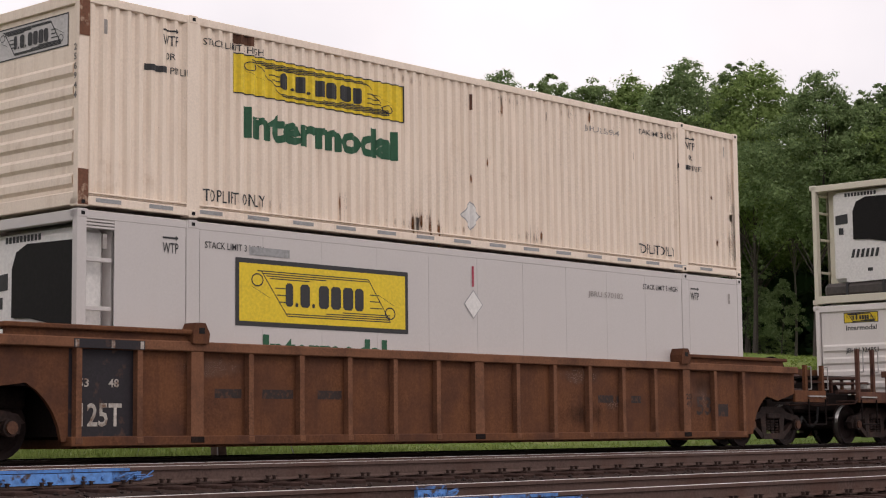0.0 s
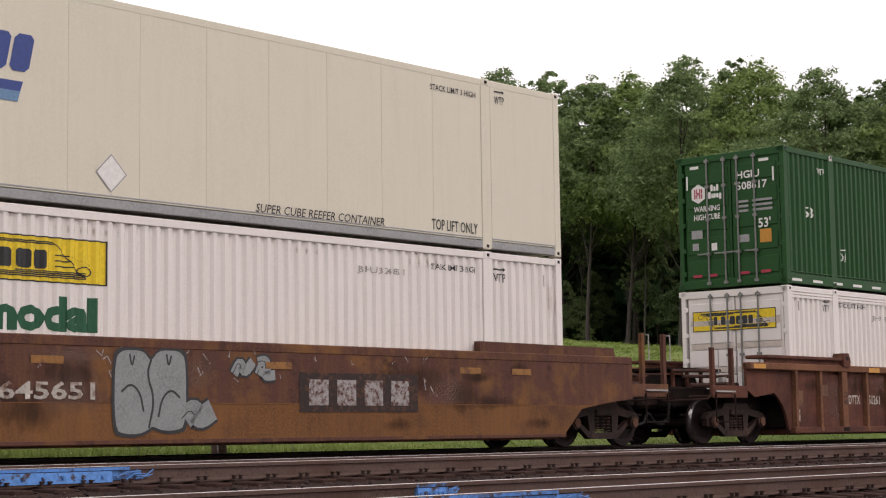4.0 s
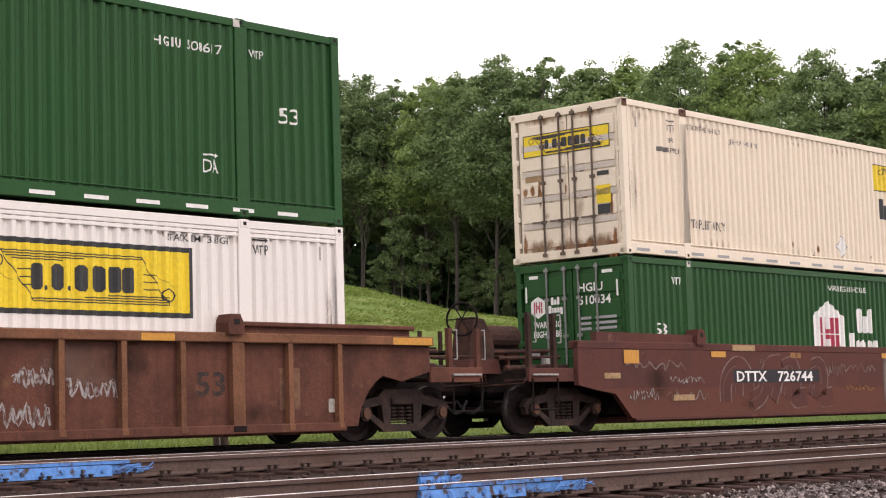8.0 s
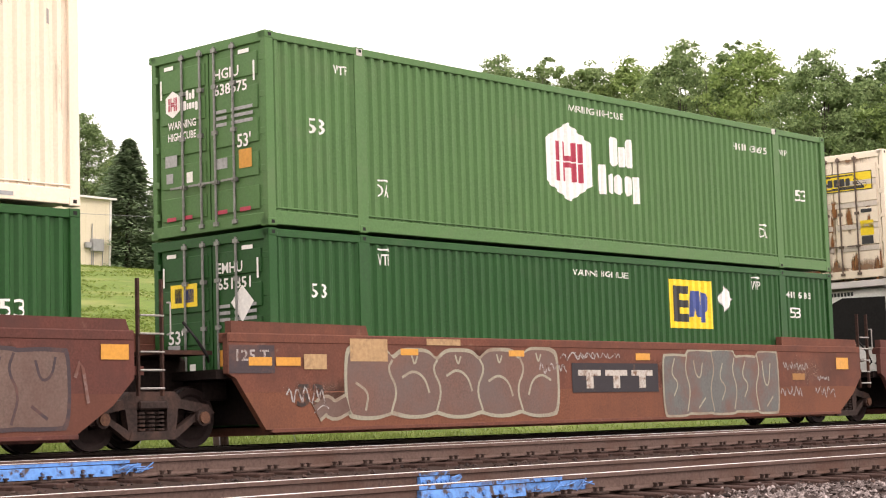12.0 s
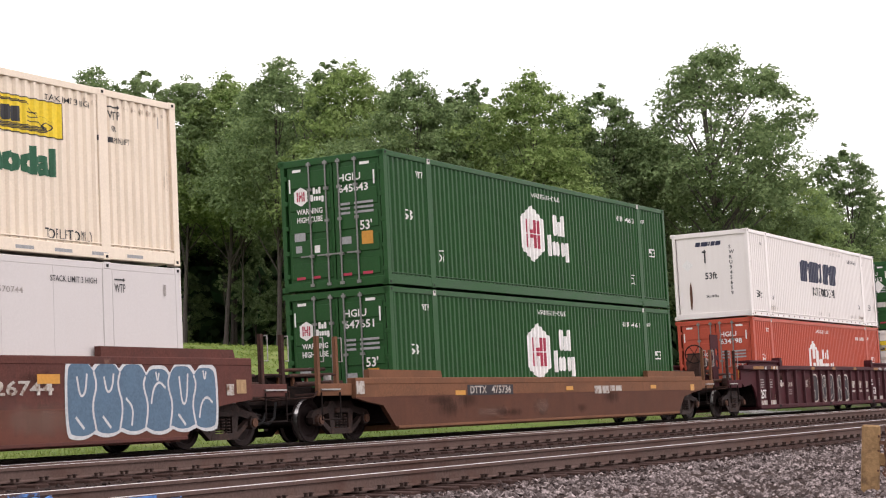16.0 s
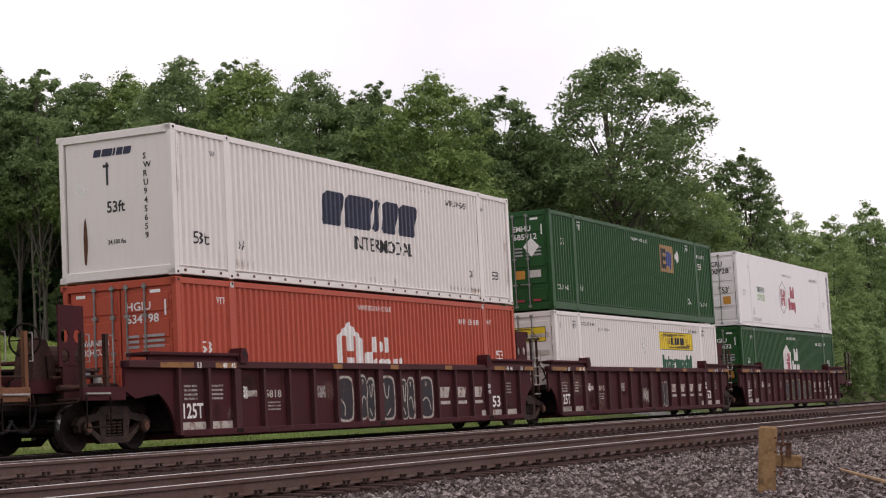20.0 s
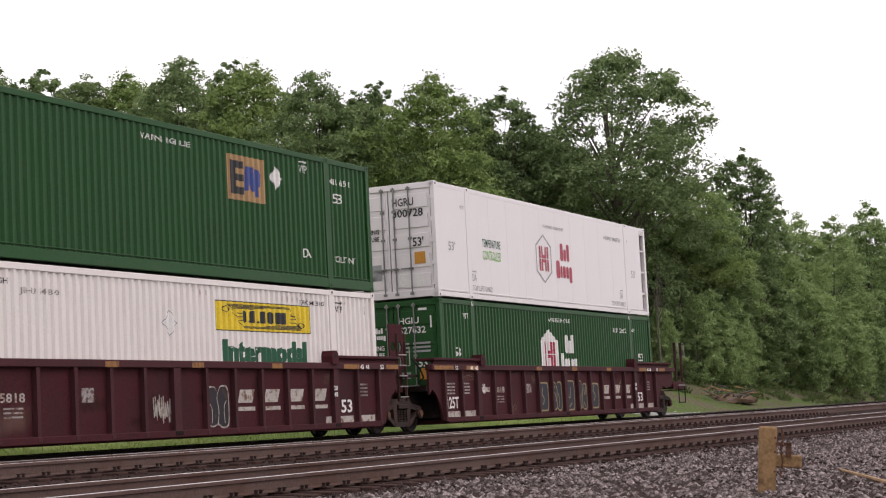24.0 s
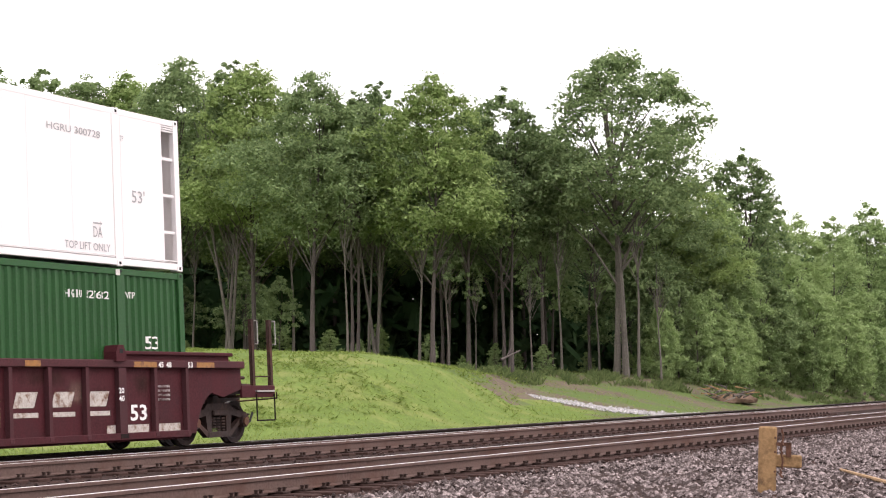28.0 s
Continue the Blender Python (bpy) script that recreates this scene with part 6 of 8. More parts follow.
def scroll_panel(ob, x0, x1, z0, z1, depth, border=False, place=None, faded=False):
    """A yellow panel with a slanted scroll drawn in lines, and blocks for the name on it."""
    pl = place or (lambda bm: bm)
    w, h = x1 - x0, z1 - z0
    bm = plain_rect(x0, x1, z0, z1)
    pn = part("logo_panel", pl(drape(bm, depth, 0.004)), "ink" if border else "pale_panel" if faded else "yellow", ob, "black-edged yellow panel" if border else "faded pale panel" if faded else "yellow panel")
    if border:
        m = 0.07
        x0, x1, z0, z1 = x0 + m, x1 - m, z0 + m, z1 - m
        w, h = x1 - x0, z1 - z0
        part("field", pl(drape(plain_rect(x0, x1, z0, z1), depth, 0.007)), "yellow", pn)
    else:
        bm = bmesh.new()
        t = 0.018
        for r in ((x0, x1, z0, z0 + t), (x0, x1, z1 - t, z1), (x0, x0 + t, z0, z1), (x1 - t, x1, z0, z1)):
            rect(bm, *r)
        part("edge_line", pl(drape(bm, depth, 0.007)), "ink", pn)
    bm = bmesh.new()
    t = 0.016
    ln = lambda a, b: poly(bm, [(x0 + a[0] * w - t * 0.4, z0 + a[1] * h), (x0 + a[0] * w + t, z0 + a[1] * h - t * 0.2), (x0 + b[0] * w + t, z0 + b[1] * h), (x0 + b[0] * w - t * 0.4, z0 + b[1] * h + t * 0.2)])
    hl = lambda a, b, y: rect(bm, x0 + a * w, x0 + b * w, z0 + y * h - t * 0.5, z0 + y * h + t * 0.5)
    ln((0.27, 0.12), (0.12, 0.88))
    ln((0.9, 0.12), (0.76, 0.88))
    for k, (a, b) in enumerate(((0.1, 0.76), (0.13, 0.765), (0.15, 0.5), (0.17, 0.4))):
        hl(a, b, 0.88 - 0.04 * k)
    for k, (a, b) in enumerate(((0.27, 0.9), (0.265, 0.9), (0.5, 0.9), (0.6, 0.9))):
        hl(a, b, 0.12 + 0.04 * k)
    for k in range(3):
        hl(0.2 + 0.01 * k, 0.27, 0.6 - 0.12 * k)
        hl(0.77, 0.83 + 0.01 * k, 0.6 - 0.12 * k)
    for cx, cz in ((0.1, 0.72), (0.9, 0.28)):
        for q in range(10):
            a, b = 2 * math.pi * q / 10, 2 * math.pi * (q + 1) / 10
            ra, rz = 0.035, 0.12
            poly(bm, [(x0 + (cx + ra * math.cos(a)) * w, z0 + (cz + rz * math.sin(a)) * h), (x0 + (cx + ra * math.cos(b)) * w, z0 + (cz + rz * math.sin(b)) * h),
                      (x0 + (cx + (ra - 0.006) * math.cos(b)) * w, z0 + (cz + (rz - 0.025) * math.sin(b)) * h), (x0 + (cx + (ra - 0.006) * math.cos(a)) * w, z0 + (cz + (rz - 0.025) * math.sin(a)) * h)])
    ln((0.07, 0.6), (0.17, 0.42))
    ln((0.83, 0.6), (0.93, 0.42))
    part("scroll_drawing", pl(drape(bm, depth, 0.009)), "ink", pn)
    size = 0.41 * h
    spec = [(0.4, 0.12, 1), (0.15, 0.12, 0.18), (0.52, 0.12, 1), (0.15, 0.22, 0.18), (0.56, 0.12, 1), (0.56, 0.12, 1), (0.58, 0.1, 1), (0.5, 0, 1)]
    tot = sum(a + b for a, b, _ in spec) * size
    k = (0.47 * w) / tot
    for bm in word_blocks([(a * k, b * k, c) for a, b, c in spec], x0 + 0.26 * w, z0 + 0.29 * h, size):
        part("name_block", pl(drape(bm, depth, 0.011)), "ink", pn)
    return pn


def placard(ob, x, z, r, depth, mat="white"):
    q = r * 1.1
    rim = put(ob, poly(bmesh.new(), [(x, z - q), (x + q, z), (x, z + q), (x - q, z)]), "grey", depth, 0.005, "placard_rim")
    put(rim, poly(bmesh.new(), [(x, z - r), (x + r, z), (x, z + r), (x - r, z)]), mat, depth, 0.007, "placard")


def arrow_over(ob, x0, x1, z, mat, depth):
    put(ob, poly(bmesh.new(), [(x0, z), (x1 - 0.05, z), (x1 - 0.05, z - 0.025), (x1, z + 0.012), (x1 - 0.05, z + 0.05), (x1 - 0.05, z + 0.025), (x0, z + 0.025)]), mat, depth, 0.006, "arrow")


def common_marks(ob, mat, depth, jb=False, stack="STACK LIMIT 3 HIGH"):
    for x in (1.44, 14.35):
        write("WTP", x, 2.4, 0.15, mat, ob, depth, 0.28)
        arrow_over(ob, x, x + 0.28, 2.6, mat, depth)
    if jb:
        for x in (1.5, 14.41):
            write("OR", x, 2.2, 0.1, mat, ob, depth, 0.16)
            write("PIN LIFT", x + 0.1, 2.0, 0.1, mat, ob, depth, 0.36)
            put(ob, plain_rect(x - 0.36, x + 0.04, 2.0, 2.09), mat, depth, 0.005, "name_block")
    for x in (2.2, 12.78):
        write(stack, x, 2.52, 0.1, mat, ob, depth, 1.12)
    for x in (0.42, CL - 0.5):
        put(ob, plain_rect(x, x + 0.07, 2.38, 2.58), "faint_ink", depth, 0.006, "vent")


def rail_tape(ob, mat, step=0.86, w=0.4, x0=0.2, z=0.07):
    x = x0
    while x + w < CL - 0.2:
        put(ob, plain_rect(x, x + w, z, z + 0.055), mat, lambda q: 0.0, 0.009, "reflector")
        x += step


def blot(rng, x, z, r, stretch=1.0):
    pts = []
    for k in range(9):
        a = 2 * math.pi * k / 9
        q = r * rng.uniform(0.55, 1.1)
        pts.append((x + q * math.cos(a), z + q * math.sin(a) * stretch - (0.5 * r * stretch if math.sin(a) < -0.7 else 0)))
    return poly(bmesh.new(), pts)


def rust_spots(ob, seed, n, xr=(0.4, 15.6), zr=(0.2, 0.5), r=0.05, depth=side_depth):
    rng = random.Random(seed)
    for _ in range(n):
        x = rng.uniform(*xr)
        z = rng.uniform(*zr)
        w, h = r * rng.uniform(0.5, 1.3), r * rng.uniform(1.2, 3.5)
        put(ob, plain_rect(x - w, x + w, z - h * 1.4, z + h * 0.6), "soft_rust", depth, 0.005, "rust_patch")


ON_END = lambda bm: end_place(bm, -0.006)


def end_text(ob, text, x, z, size, mat="white", width=None):
    part("lettering", end_place(drape(letters(text, x, z, size, width), FLAT, 0.004), -0.005), mat, ob)


def end_rect(ob, x0, x1, z0, z1, mat, name="sticker"):
    part(name, end_place(drape(plain_rect(x0, x1, z0, z1), FLAT, 0.004), -0.007), mat, ob)


def edge_dirt(ob, seed, depth):
    """Brown dirt that has gathered along the posts and rails of a pale box."""
    rng = random.Random(seed)
    for k in range(16):
        side = rng.random()
        if side < 0.35:
            x, z, w, h = rng.choice((0.2, 0.3, 2.0, 14.1, 15.9)), rng.uniform(0.4, 2.4), rng.uniform(0.08, 0.2), rng.uniform(0.3, 0.9)
        elif side < 0.7:
            x, z, w, h = rng.uniform(0.5, 15.5), 0.3, rng.uniform(0.2, 0.9), rng.uniform(0.08, 0.2)
        else:
            x, z, w, h = rng.uniform(0.5, 15.5), 2.62, rng.uniform(0.3, 0.9), rng.uniform(0.06, 0.16)
        put(ob, plain_rect(max(0.02, x - w), min(CL - 0.02, x + w), max(0.17, z - h), min(2.78, z + h)), "soft_dirt", depth, 0.0025 + 0.0001 * k, "dirt")


def hub_side(ob, number, low=False, mat="white", red=False, tape=False):
    """Marks of the green boxes with the hexagon."""
    d = side_depth
    write("53", 0.87, 1.45, 0.24, mat, ob, d, 0.35)
    write("53", 14.93, 1.45, 0.24, mat, ob, d, 0.38)
    write("WTP", 1.42, 2.42, 0.14, mat, ob, d, 0.3)
    write("WTP", 14.35, 2.36, 0.12, mat, ob, d, 0.26)
    for x in (2.33, 13.47):
        write("DA", x, 0.6, 0.2, mat, ob, d, 0.27)
        arrow_over(ob, x, x + 0.27, 0.84, mat, d)
    write("WARNING HIGH CUBE", 7.25, 2.5, 0.12, mat, ob, d, 1.63)
    write(number, 12.6, 2.32, 0.14, mat, ob, d, 1.22)
    if red:
        bm = poly(bmesh.new(), [(6.2, 0.9), (7.4, 0.9), (7.4, 1.85), (6.8, 2.22), (6.2, 1.85)])
        lg = put(ob, bm, "white", d, 0.005, "logo")
        for x in (6.5, 6.98):
            put(lg, plain_rect(x, x + 0.16, 1.0, 1.9), "red_paint", d, 0.009, "logo_bar")
        put(lg, plain_rect(6.66, 6.98, 1.42, 1.56), "red_paint", d, 0.009, "logo_bar")
        put(ob, word_blocks([(0.8, 0.2, 1.1), (0.6, 0.2, 0.8), (0.6, 0.2, 1.1)], 7.9, 1.55, 0.32), mat, d, 0.005, "name_block")
        put(ob, word_blocks([(0.9, 0.2, 1.2), (0.4, 0.2, 0.8), (0.7, 0.2, 0.8), (0.7, 0.2, 0.8), (0.7, 0.2, 0.8), (0.5, 0.1, 0.9)], 7.55, 1.1, 0.38), mat, d, 0.005, "name_block")
    else:
        hex_logo(ob, 7.22, 0.87, 2.28, 0.65, d)
        put(ob, word_blocks(UPPER_WORD, 8.42, 1.62, 0.41), mat, d, 0.005, "name_block")
        put(ob, word_blocks(LOWER_WORD, 8.05, 1.1, 0.43), mat, d, 0.005, "name_block")
    if tape:
        rail_tape(ob, "white")
    for a in (1.9, 14.02):
        put(ob, plain_rect(a, a + 0.13, 2.76, 2.87), "old_white_tag", FLAT, 0.014, "corner_tag")


def hub_doors(ob, code, digits, seed=0, emp=False, hexagon=True, field="yellow"):
    end_text(ob, code, 1.45, 2.3, 0.16, width=0.56)
    end_text(ob, digits, 1.45, 2.06, 0.165, width=0.74)
    if emp:
        end_rect(ob, 0.36, 0.98, 1.85, 2.2, field, "logo")
        end_text(ob, "53'", 0.3, 1.3, 0.2, width=0.34)
        end_rect(ob, 1.46, 1.76, 0.92, 1.16, "amber")
        end_rect(ob, 1.9, 2.26, 0.95, 1.16, "old_white_tag")
        end_rect(ob, 0.46, 0.62, 1.92, 2.14, "ink", "logo_block")
        end_rect(ob, 0.68, 0.9, 1.92, 2.12, "navy", "logo_block")
        part("placard", end_place(drape(poly(bmesh.new(), [(2.0, 1.55), (2.25, 1.85), (2.0, 2.1), (1.75, 1.85)]), FLAT, 0.004), -0.002), "white", ob)
    elif hexagon:
        hex_logo(ob, 0.48, 1.86, 2.28, 0.17, FLAT, place=ON_END)
        for word, bx, bz, bs in ((UPPER_WORD, 0.79, 2.1, 0.11), (LOWER_WORD, 0.72, 1.95, 0.115)):
            for bm in word_blocks(word, bx, bz, bs):
                part("name_block", end_place(drape(bm, FLAT, 0.004), -0.007), "white", ob)
    if not emp:
        end_text(ob, "WARNING", 0.36, 1.68, 0.12, width=0.66)
        end_text(ob, "HIGH CUBE", 0.36, 1.5, 0.12, width=0.66)
    for k in range(3):
        end_rect(ob, 1.48, 1.72, 1.58 + 0.1 * k, 1.63 + 0.1 * k, "grey", "fine_print")
        end_rect(ob, 1.82, 2.3, 1.58 + 0.1 * k, 1.63 + 0.1 * k, "grey", "fine_print")
    if not emp:
        end_text(ob, "53'", 1.95, 1.22, 0.2, width=0.3)
        end_rect(ob, 1.46, 1.72, 0.94, 1.1, "grey")
        end_rect(ob, 1.98, 2.26, 0.9, 1.18, "amber")
    end_rect(ob, 0.28, 0.56, 1.1, 1.28, "grey")
    end_rect(ob, 0.3, 0.46, 0.85, 1.0, "grey")
    end_rect(ob, 0.78, 0.92, 0.82, 0.98, "white")
    for x0, x1 in ((0.3, 0.52), (0.68, 0.9), (1.48, 1.7), (1.98, 2.22)):
        end_rect(ob, x0, x1, 0.26, 0.32, "crimson", "reflector")
    end_rect(ob, 0.28, 0.5, CH - 0.28, CH - 0.22, "white", "reflector")
    end_rect(ob, 2.0, 2.24, CH - 0.28, CH - 0.22, "white", "reflector")
    end_rect(ob, 0.18, 0.22, CH - 0.72, CH - 0.42, "white", "reflector")
    end_rect(ob, 2.32, 2.36, CH - 0.72, CH - 0.42, "white", "reflector")


def jb_side(ob, where, number, depth, big=False, mat="ink", intermodal="green_ink", tape=True, stack="STACK LIMIT 3 HIGH", lift_z=0.27, pin=False):
    common_marks(ob, mat, depth, pin, stack)
    x0 = 2.73 if where == "front" else 9.56
    if big:
        scroll_panel(ob, x0 + 0.04, x0 + 3.66, 1.45, 2.43, depth, True)
        if where == "front":
            write("Intermodal", x0 + 0.57, 0.93, 0.4, intermodal, ob, depth, 2.6, bold=0.075)
    else:
        scroll_panel(ob, x0, x0 + 3.63, 1.9, 2.5, depth)
        write("Intermodal", x0 + 0.21, 1.3, 0.42, intermodal, ob, depth, 3.26, bold=0.075)
    write(number, 11.1 if where == "front" else 3.65, 2.3 if big else 2.38, 0.1, "faint_ink", ob, depth, 1.05)
    for x in (2.2, 12.72):
        write("TOP LIFT ONLY", x, lift_z, 0.18, mat, ob, depth, 1.15)
    placard(ob, 7.97, 0.55 if tape else 2.0, 0.22, depth, "white")
    if tape:
        rail_tape(ob, "grey", 0.9, 0.42, 0.3)


def jb_doors(ob, rusty=True, seed=3):
    scroll_panel(ob, 0.25, 2.3, 2.02, 2.45, FLAT, place=lambda bm: end_place(bm, -0.008))
    # greyer level bands in the grooves between the raised door panels
    for k in range(4):
        for x0, x1 in ((0.2, CW / 2 - 0.04), (CW / 2 + 0.04, CW - 0.2)):
            end_rect(ob, x0, x1, 0.64 + 0.5 * k, 0.75 + 0.5 * k, "dusty_band", "pressing")
    if rusty:
        end_rect(ob, 1.95, 2.28, 0.98, 1.32, "yellow")
        end_rect(ob, 1.97, 2.26, 0.78, 0.96, "ink")
        end_rect(ob, 1.98, 2.25, 1.5, 1.58, "ink", "fine_print")
        end_rect(ob, 0.28, 0.7, 1.55, 1.66, "timber", "plate")
        rng = random.Random(seed)
        for x0, x1, z0, z1 in ((0.1, 1.0, 0.02, 0.5), (0.8, 1.8, 0.02, 0.45), (1.6, 2.5, 0.02, 0.5), (0.2, 1.3, 2.6, 2.88), (1.2, 2.4, 2.6, 2.88)):
            part("dirt", end_place(drape(plain_rect(x0, x1, z0, z1), FLAT, 0.004), -0.0085), "brown_dirt", ob)
        for k in range(34):
            x, z = rng.uniform(0.2, 2.4), rng.choice((0.25, 0.3, 0.9, 1.3, 1.7)) + rng.uniform(-0.1, 0.1)
            w, h = rng.uniform(0.04, 0.14), rng.uniform(0.1, 0.4)
            part("rust_patch", end_place(drape(plain_rect(x - w, x + w, z - h, z + h), FLAT, 0.004), -0.009 - 0.0006 * k), rng.choice(("soft_rust", "soft_rust", "soft_dirt")), ob)


SD = side_depth
MAT["brown_dirt"] = stain_material("brown_dirt", (0.22, 0.12, 0.07), (0.3, 0.19, 0.12), 0.75, 5.0, 0.32, 0.75)
MAT["pale_panel"] = surface("pale_panel", (0.5, 0.48, 0.47), 0.85, 2, 0.6, 0, 0.05, 20)
MAT["old_rust"] = surface("old_rust", (0.17, 0.075, 0.045), 0.6, 6, 0.9, 0, 0.4, 30, spot=(0.4, 0.28, 0.2), spot_at=(0.52, 0.62), spot_scale=7)
MAT["old_white_tag"] = surface("old_white_tag", (0.5, 0.47, 0.44), 0.6, 8, 0.6, 0, 0.05, 20)
MAT["dull_tan"] = surface("dull_tan", (0.36, 0.22, 0.1), 0.7, 2, 0.6, 0, 0.05, 20)
MAT["deep_navy"] = surface("deep_navy", (0.022, 0.025, 0.055), 0.7, 2, 0.5, 0, 0.05, 20)
MAT["dusty_band"] = surface("dusty_band", (0.53, 0.46, 0.4), 0.8, 3, 0.7, 0, 0.05, 20)
MAT["worn_ink"] = surface("worn_ink", (0.13, 0.115, 0.11), 0.6, 6, 0.6, 0, 0.05, 20)
b = boxes
jb_side(b[1, 1], "front", "JBHU 256944", SD, pin=True)
rust_spots(b[1, 1], 1, 9, (6.5, 7.4), (0.3, 0.42), 0.12)
rust_spots(b[1, 1], 4, 2, (4.95, 5.15), (0.5, 0.6), 0.1)
rust_spots(b[1, 1], 5, 12, (7.8, 12.5), (2.5, 2.7), 0.06)
rust_spots(b[1, 1], 3, 6, (9.4, 9.9), (0.3, 0.5), 0.07)
rust_spots(b[1, 1], 2, 14, (2.0, 15.9), (0.3, 2.6), 0.03)
put(b[1, 1], plain_rect(2.72, 3.14, 2.63, 2.8), "rust", SD, 0.006, "rust_patch")
put(b[1, 1], plain_rect(7.98, 8.02, 2.33, 2.6), "rust", SD, 0.006, "mark")
for z0, z1 in ((0.02, 0.5), (2.3, 2.88)):
    put(b[1, 1], plain_rect(0.0, 0.17, z0, z1), "old_rust", FLAT, 0.013, "rust_patch")
scroll_panel(b[1, 1], 0.6, 2.3, 2.2, 2.66, FLAT, place=lambda bm: end_place(bm, -0.05), faded=True)
for k, ch in enumerate("256944"):
    part("lettering", end_place(drape(letters(ch, 2.5, 2.1 - 0.13 * k, 0.09), FLAT, 0.004), 0.004), "worn_ink", b[1, 1])
jb_side(b[1, 0], "front", "JBRU 570182", FLAT, True, tape=False)
put(b[1, 0], plain_rect(7.94, 7.99, 2.29, 2.63), "crimson", FLAT, 0.006, "mark")
put(b[1, 0], plain_rect(3.03, 3.83, 2.48, 2.6), "grey", FLAT, 0.006, "plate")

for key, dep in (((1, 1), SD), ((2, 0), SD), ((3, 0), SD), ((4, 1), SD), ((6, 1), SD), ((8, 1), SD), ((9, 0), SD)):
    edge_dirt(b[key], key[0] * 2 + key[1], dep)
m = b[2, 1]
for x in (1.45, 14.4):
    write("WTP", x, 2.5, 0.14, "ink", m, FLAT, 0.26)
    arrow_over(m, x, x + 0.26, 2.7, "ink", FLAT)
write("MTRU 500064", 0.78, 2.28, 0.15, "ink", m, FLAT, 1.04)
write("TARE WEIGHT", 1.02, 2.1, 0.08, "ink", m, FLAT, 0.55)
write("(LB) 12460", 1.05, 1.93, 0.08, "ink", m, FLAT, 0.5)
write("53'", 0.53, 0.2, 0.22, "ink", m, FLAT, 0.32)
for x in (2.17, 12.8):
    write("STACK LIMIT 3 HIGH", x, 2.53, 0.1, "ink", m, FLAT, 1.12)
    write("TOP LIFT ONLY", x, 0.24, 0.18, "ink", m, FLAT, 1.13)
put(m, word_blocks([(0.86, 0.12, 1), (0.6, 0.12, 1), (0.58, 0.1, 1), (0.6, 0.1, 1), (0.5, 0.1, 1), (0.6, 0, 1)], 2.92, 1.68, 0.5, 0.2), "navy", FLAT, 0.006, "name_block")
put(m, poly(bmesh.new(), [(2.79, 1.42), (4.94, 1.42), (4.98, 1.55), (2.83, 1.55)]), "navy", FLAT, 0.006, "stripe")
put(m, poly(bmesh.new(), [(2.76, 1.28), (4.9, 1.28), (4.94, 1.42), (2.79, 1.42)]), "sky_blue", FLAT, 0.006, "stripe")
bars(3.25, 1.12, 0.09, 14, "grey", m, FLAT, 0.9)
write("SUPER CUBE REEFER CONTAINER", 9.0, 0.2, 0.13, "ink", m, FLAT, 2.7, 0.2)
placard(m, 6.4, 0.5, 0.24, FLAT)
for k, ch in enumerate("MTRU 500064"):
    if ch != " ":
        part("lettering", end_place(drape(letters(ch, 2.5, 2.5 - 0.19 * k, 0.11), FLAT, 0.004), 0.004), "ink", m)
put(m, plain_rect(2.2, 2.6, 2.64, 2.68), "amber", FLAT, 0.006, "mark")
jb_side(b[2, 0], "front", "JBHU 324851", SD)
scroll_panel(b[2, 0], 0.7, 1.6, 2.45, 2.7, FLAT, place=lambda bm: end_place(bm, -0.05))
part("lettering", end_place(drape(letters("Intermodal", 0.75, 2.28, 0.12, 0.8), FLAT, 0.004), -0.05), "ink", b[2, 0])
part("lettering", end_place(drape(letters("JBHU 324851", 0.75, 1.75, 0.11, 0.85), FLAT, 0.05), -0.05), "ink", b[2, 0])

hub_side(b[3, 1], "HGIU 508617", tape=True)
hub_doors(b[3, 1], "HGIU", "508617")
jb_side(b[3, 0], "rear", "JBHU 335292", SD, True, tape=False)
jb_doors(b[3, 0], False)
for x0, x1, z0, z1 in ((0.15, 0.75, 0.2, 1.1), (1.5, 2.35, 0.2, 1.0), (0.9, 1.5, 0.2, 0.7)):
    end_rect(b[3, 0], x0, x1, z0, z1, "soft_grime", "soot")
jb_side(b[4, 1], "rear", "JBHU 242191", SD, intermodal="ink", mat="worn_ink", stack="STACKING THREE HIGH ONLY", lift_z=0.6, pin=True)
jb_doors(b[4, 1], True, 5)
rust_spots(b[4, 1], 6, 18, (5.2, 7.4), (0.3, 0.55), 0.05)
rust_spots(b[4, 1], 7, 14, (9.0, 15.5), (0.28, 0.6), 0.05)
put(b[4, 1], plain_rect(13.95, 14.25, 0.2, 1.4), "soft_rust", SD, 0.006, "rust_patch")
put(b[4, 1], plain_rect(1.85, 2.1, 0.3, 2.6), "soft_dirt", SD, 0.006, "rust_patch")
for x0, x1 in ((0.0, 0.16), (1.86, 2.1), (13.98, 14.2)):
    put(b[4, 1], plain_rect(x0, x1, 2.74, 2.88), "rust", FLAT, 0.014, "rust_patch")
hub_side(b[4, 0], "HGIU 510034")
hub_doors(b[4, 0], "HGIU", "510034")
hub_side(b[5, 1], "HGIU 638675")
hub_doors(b[5, 1], "HGIU", "638675")


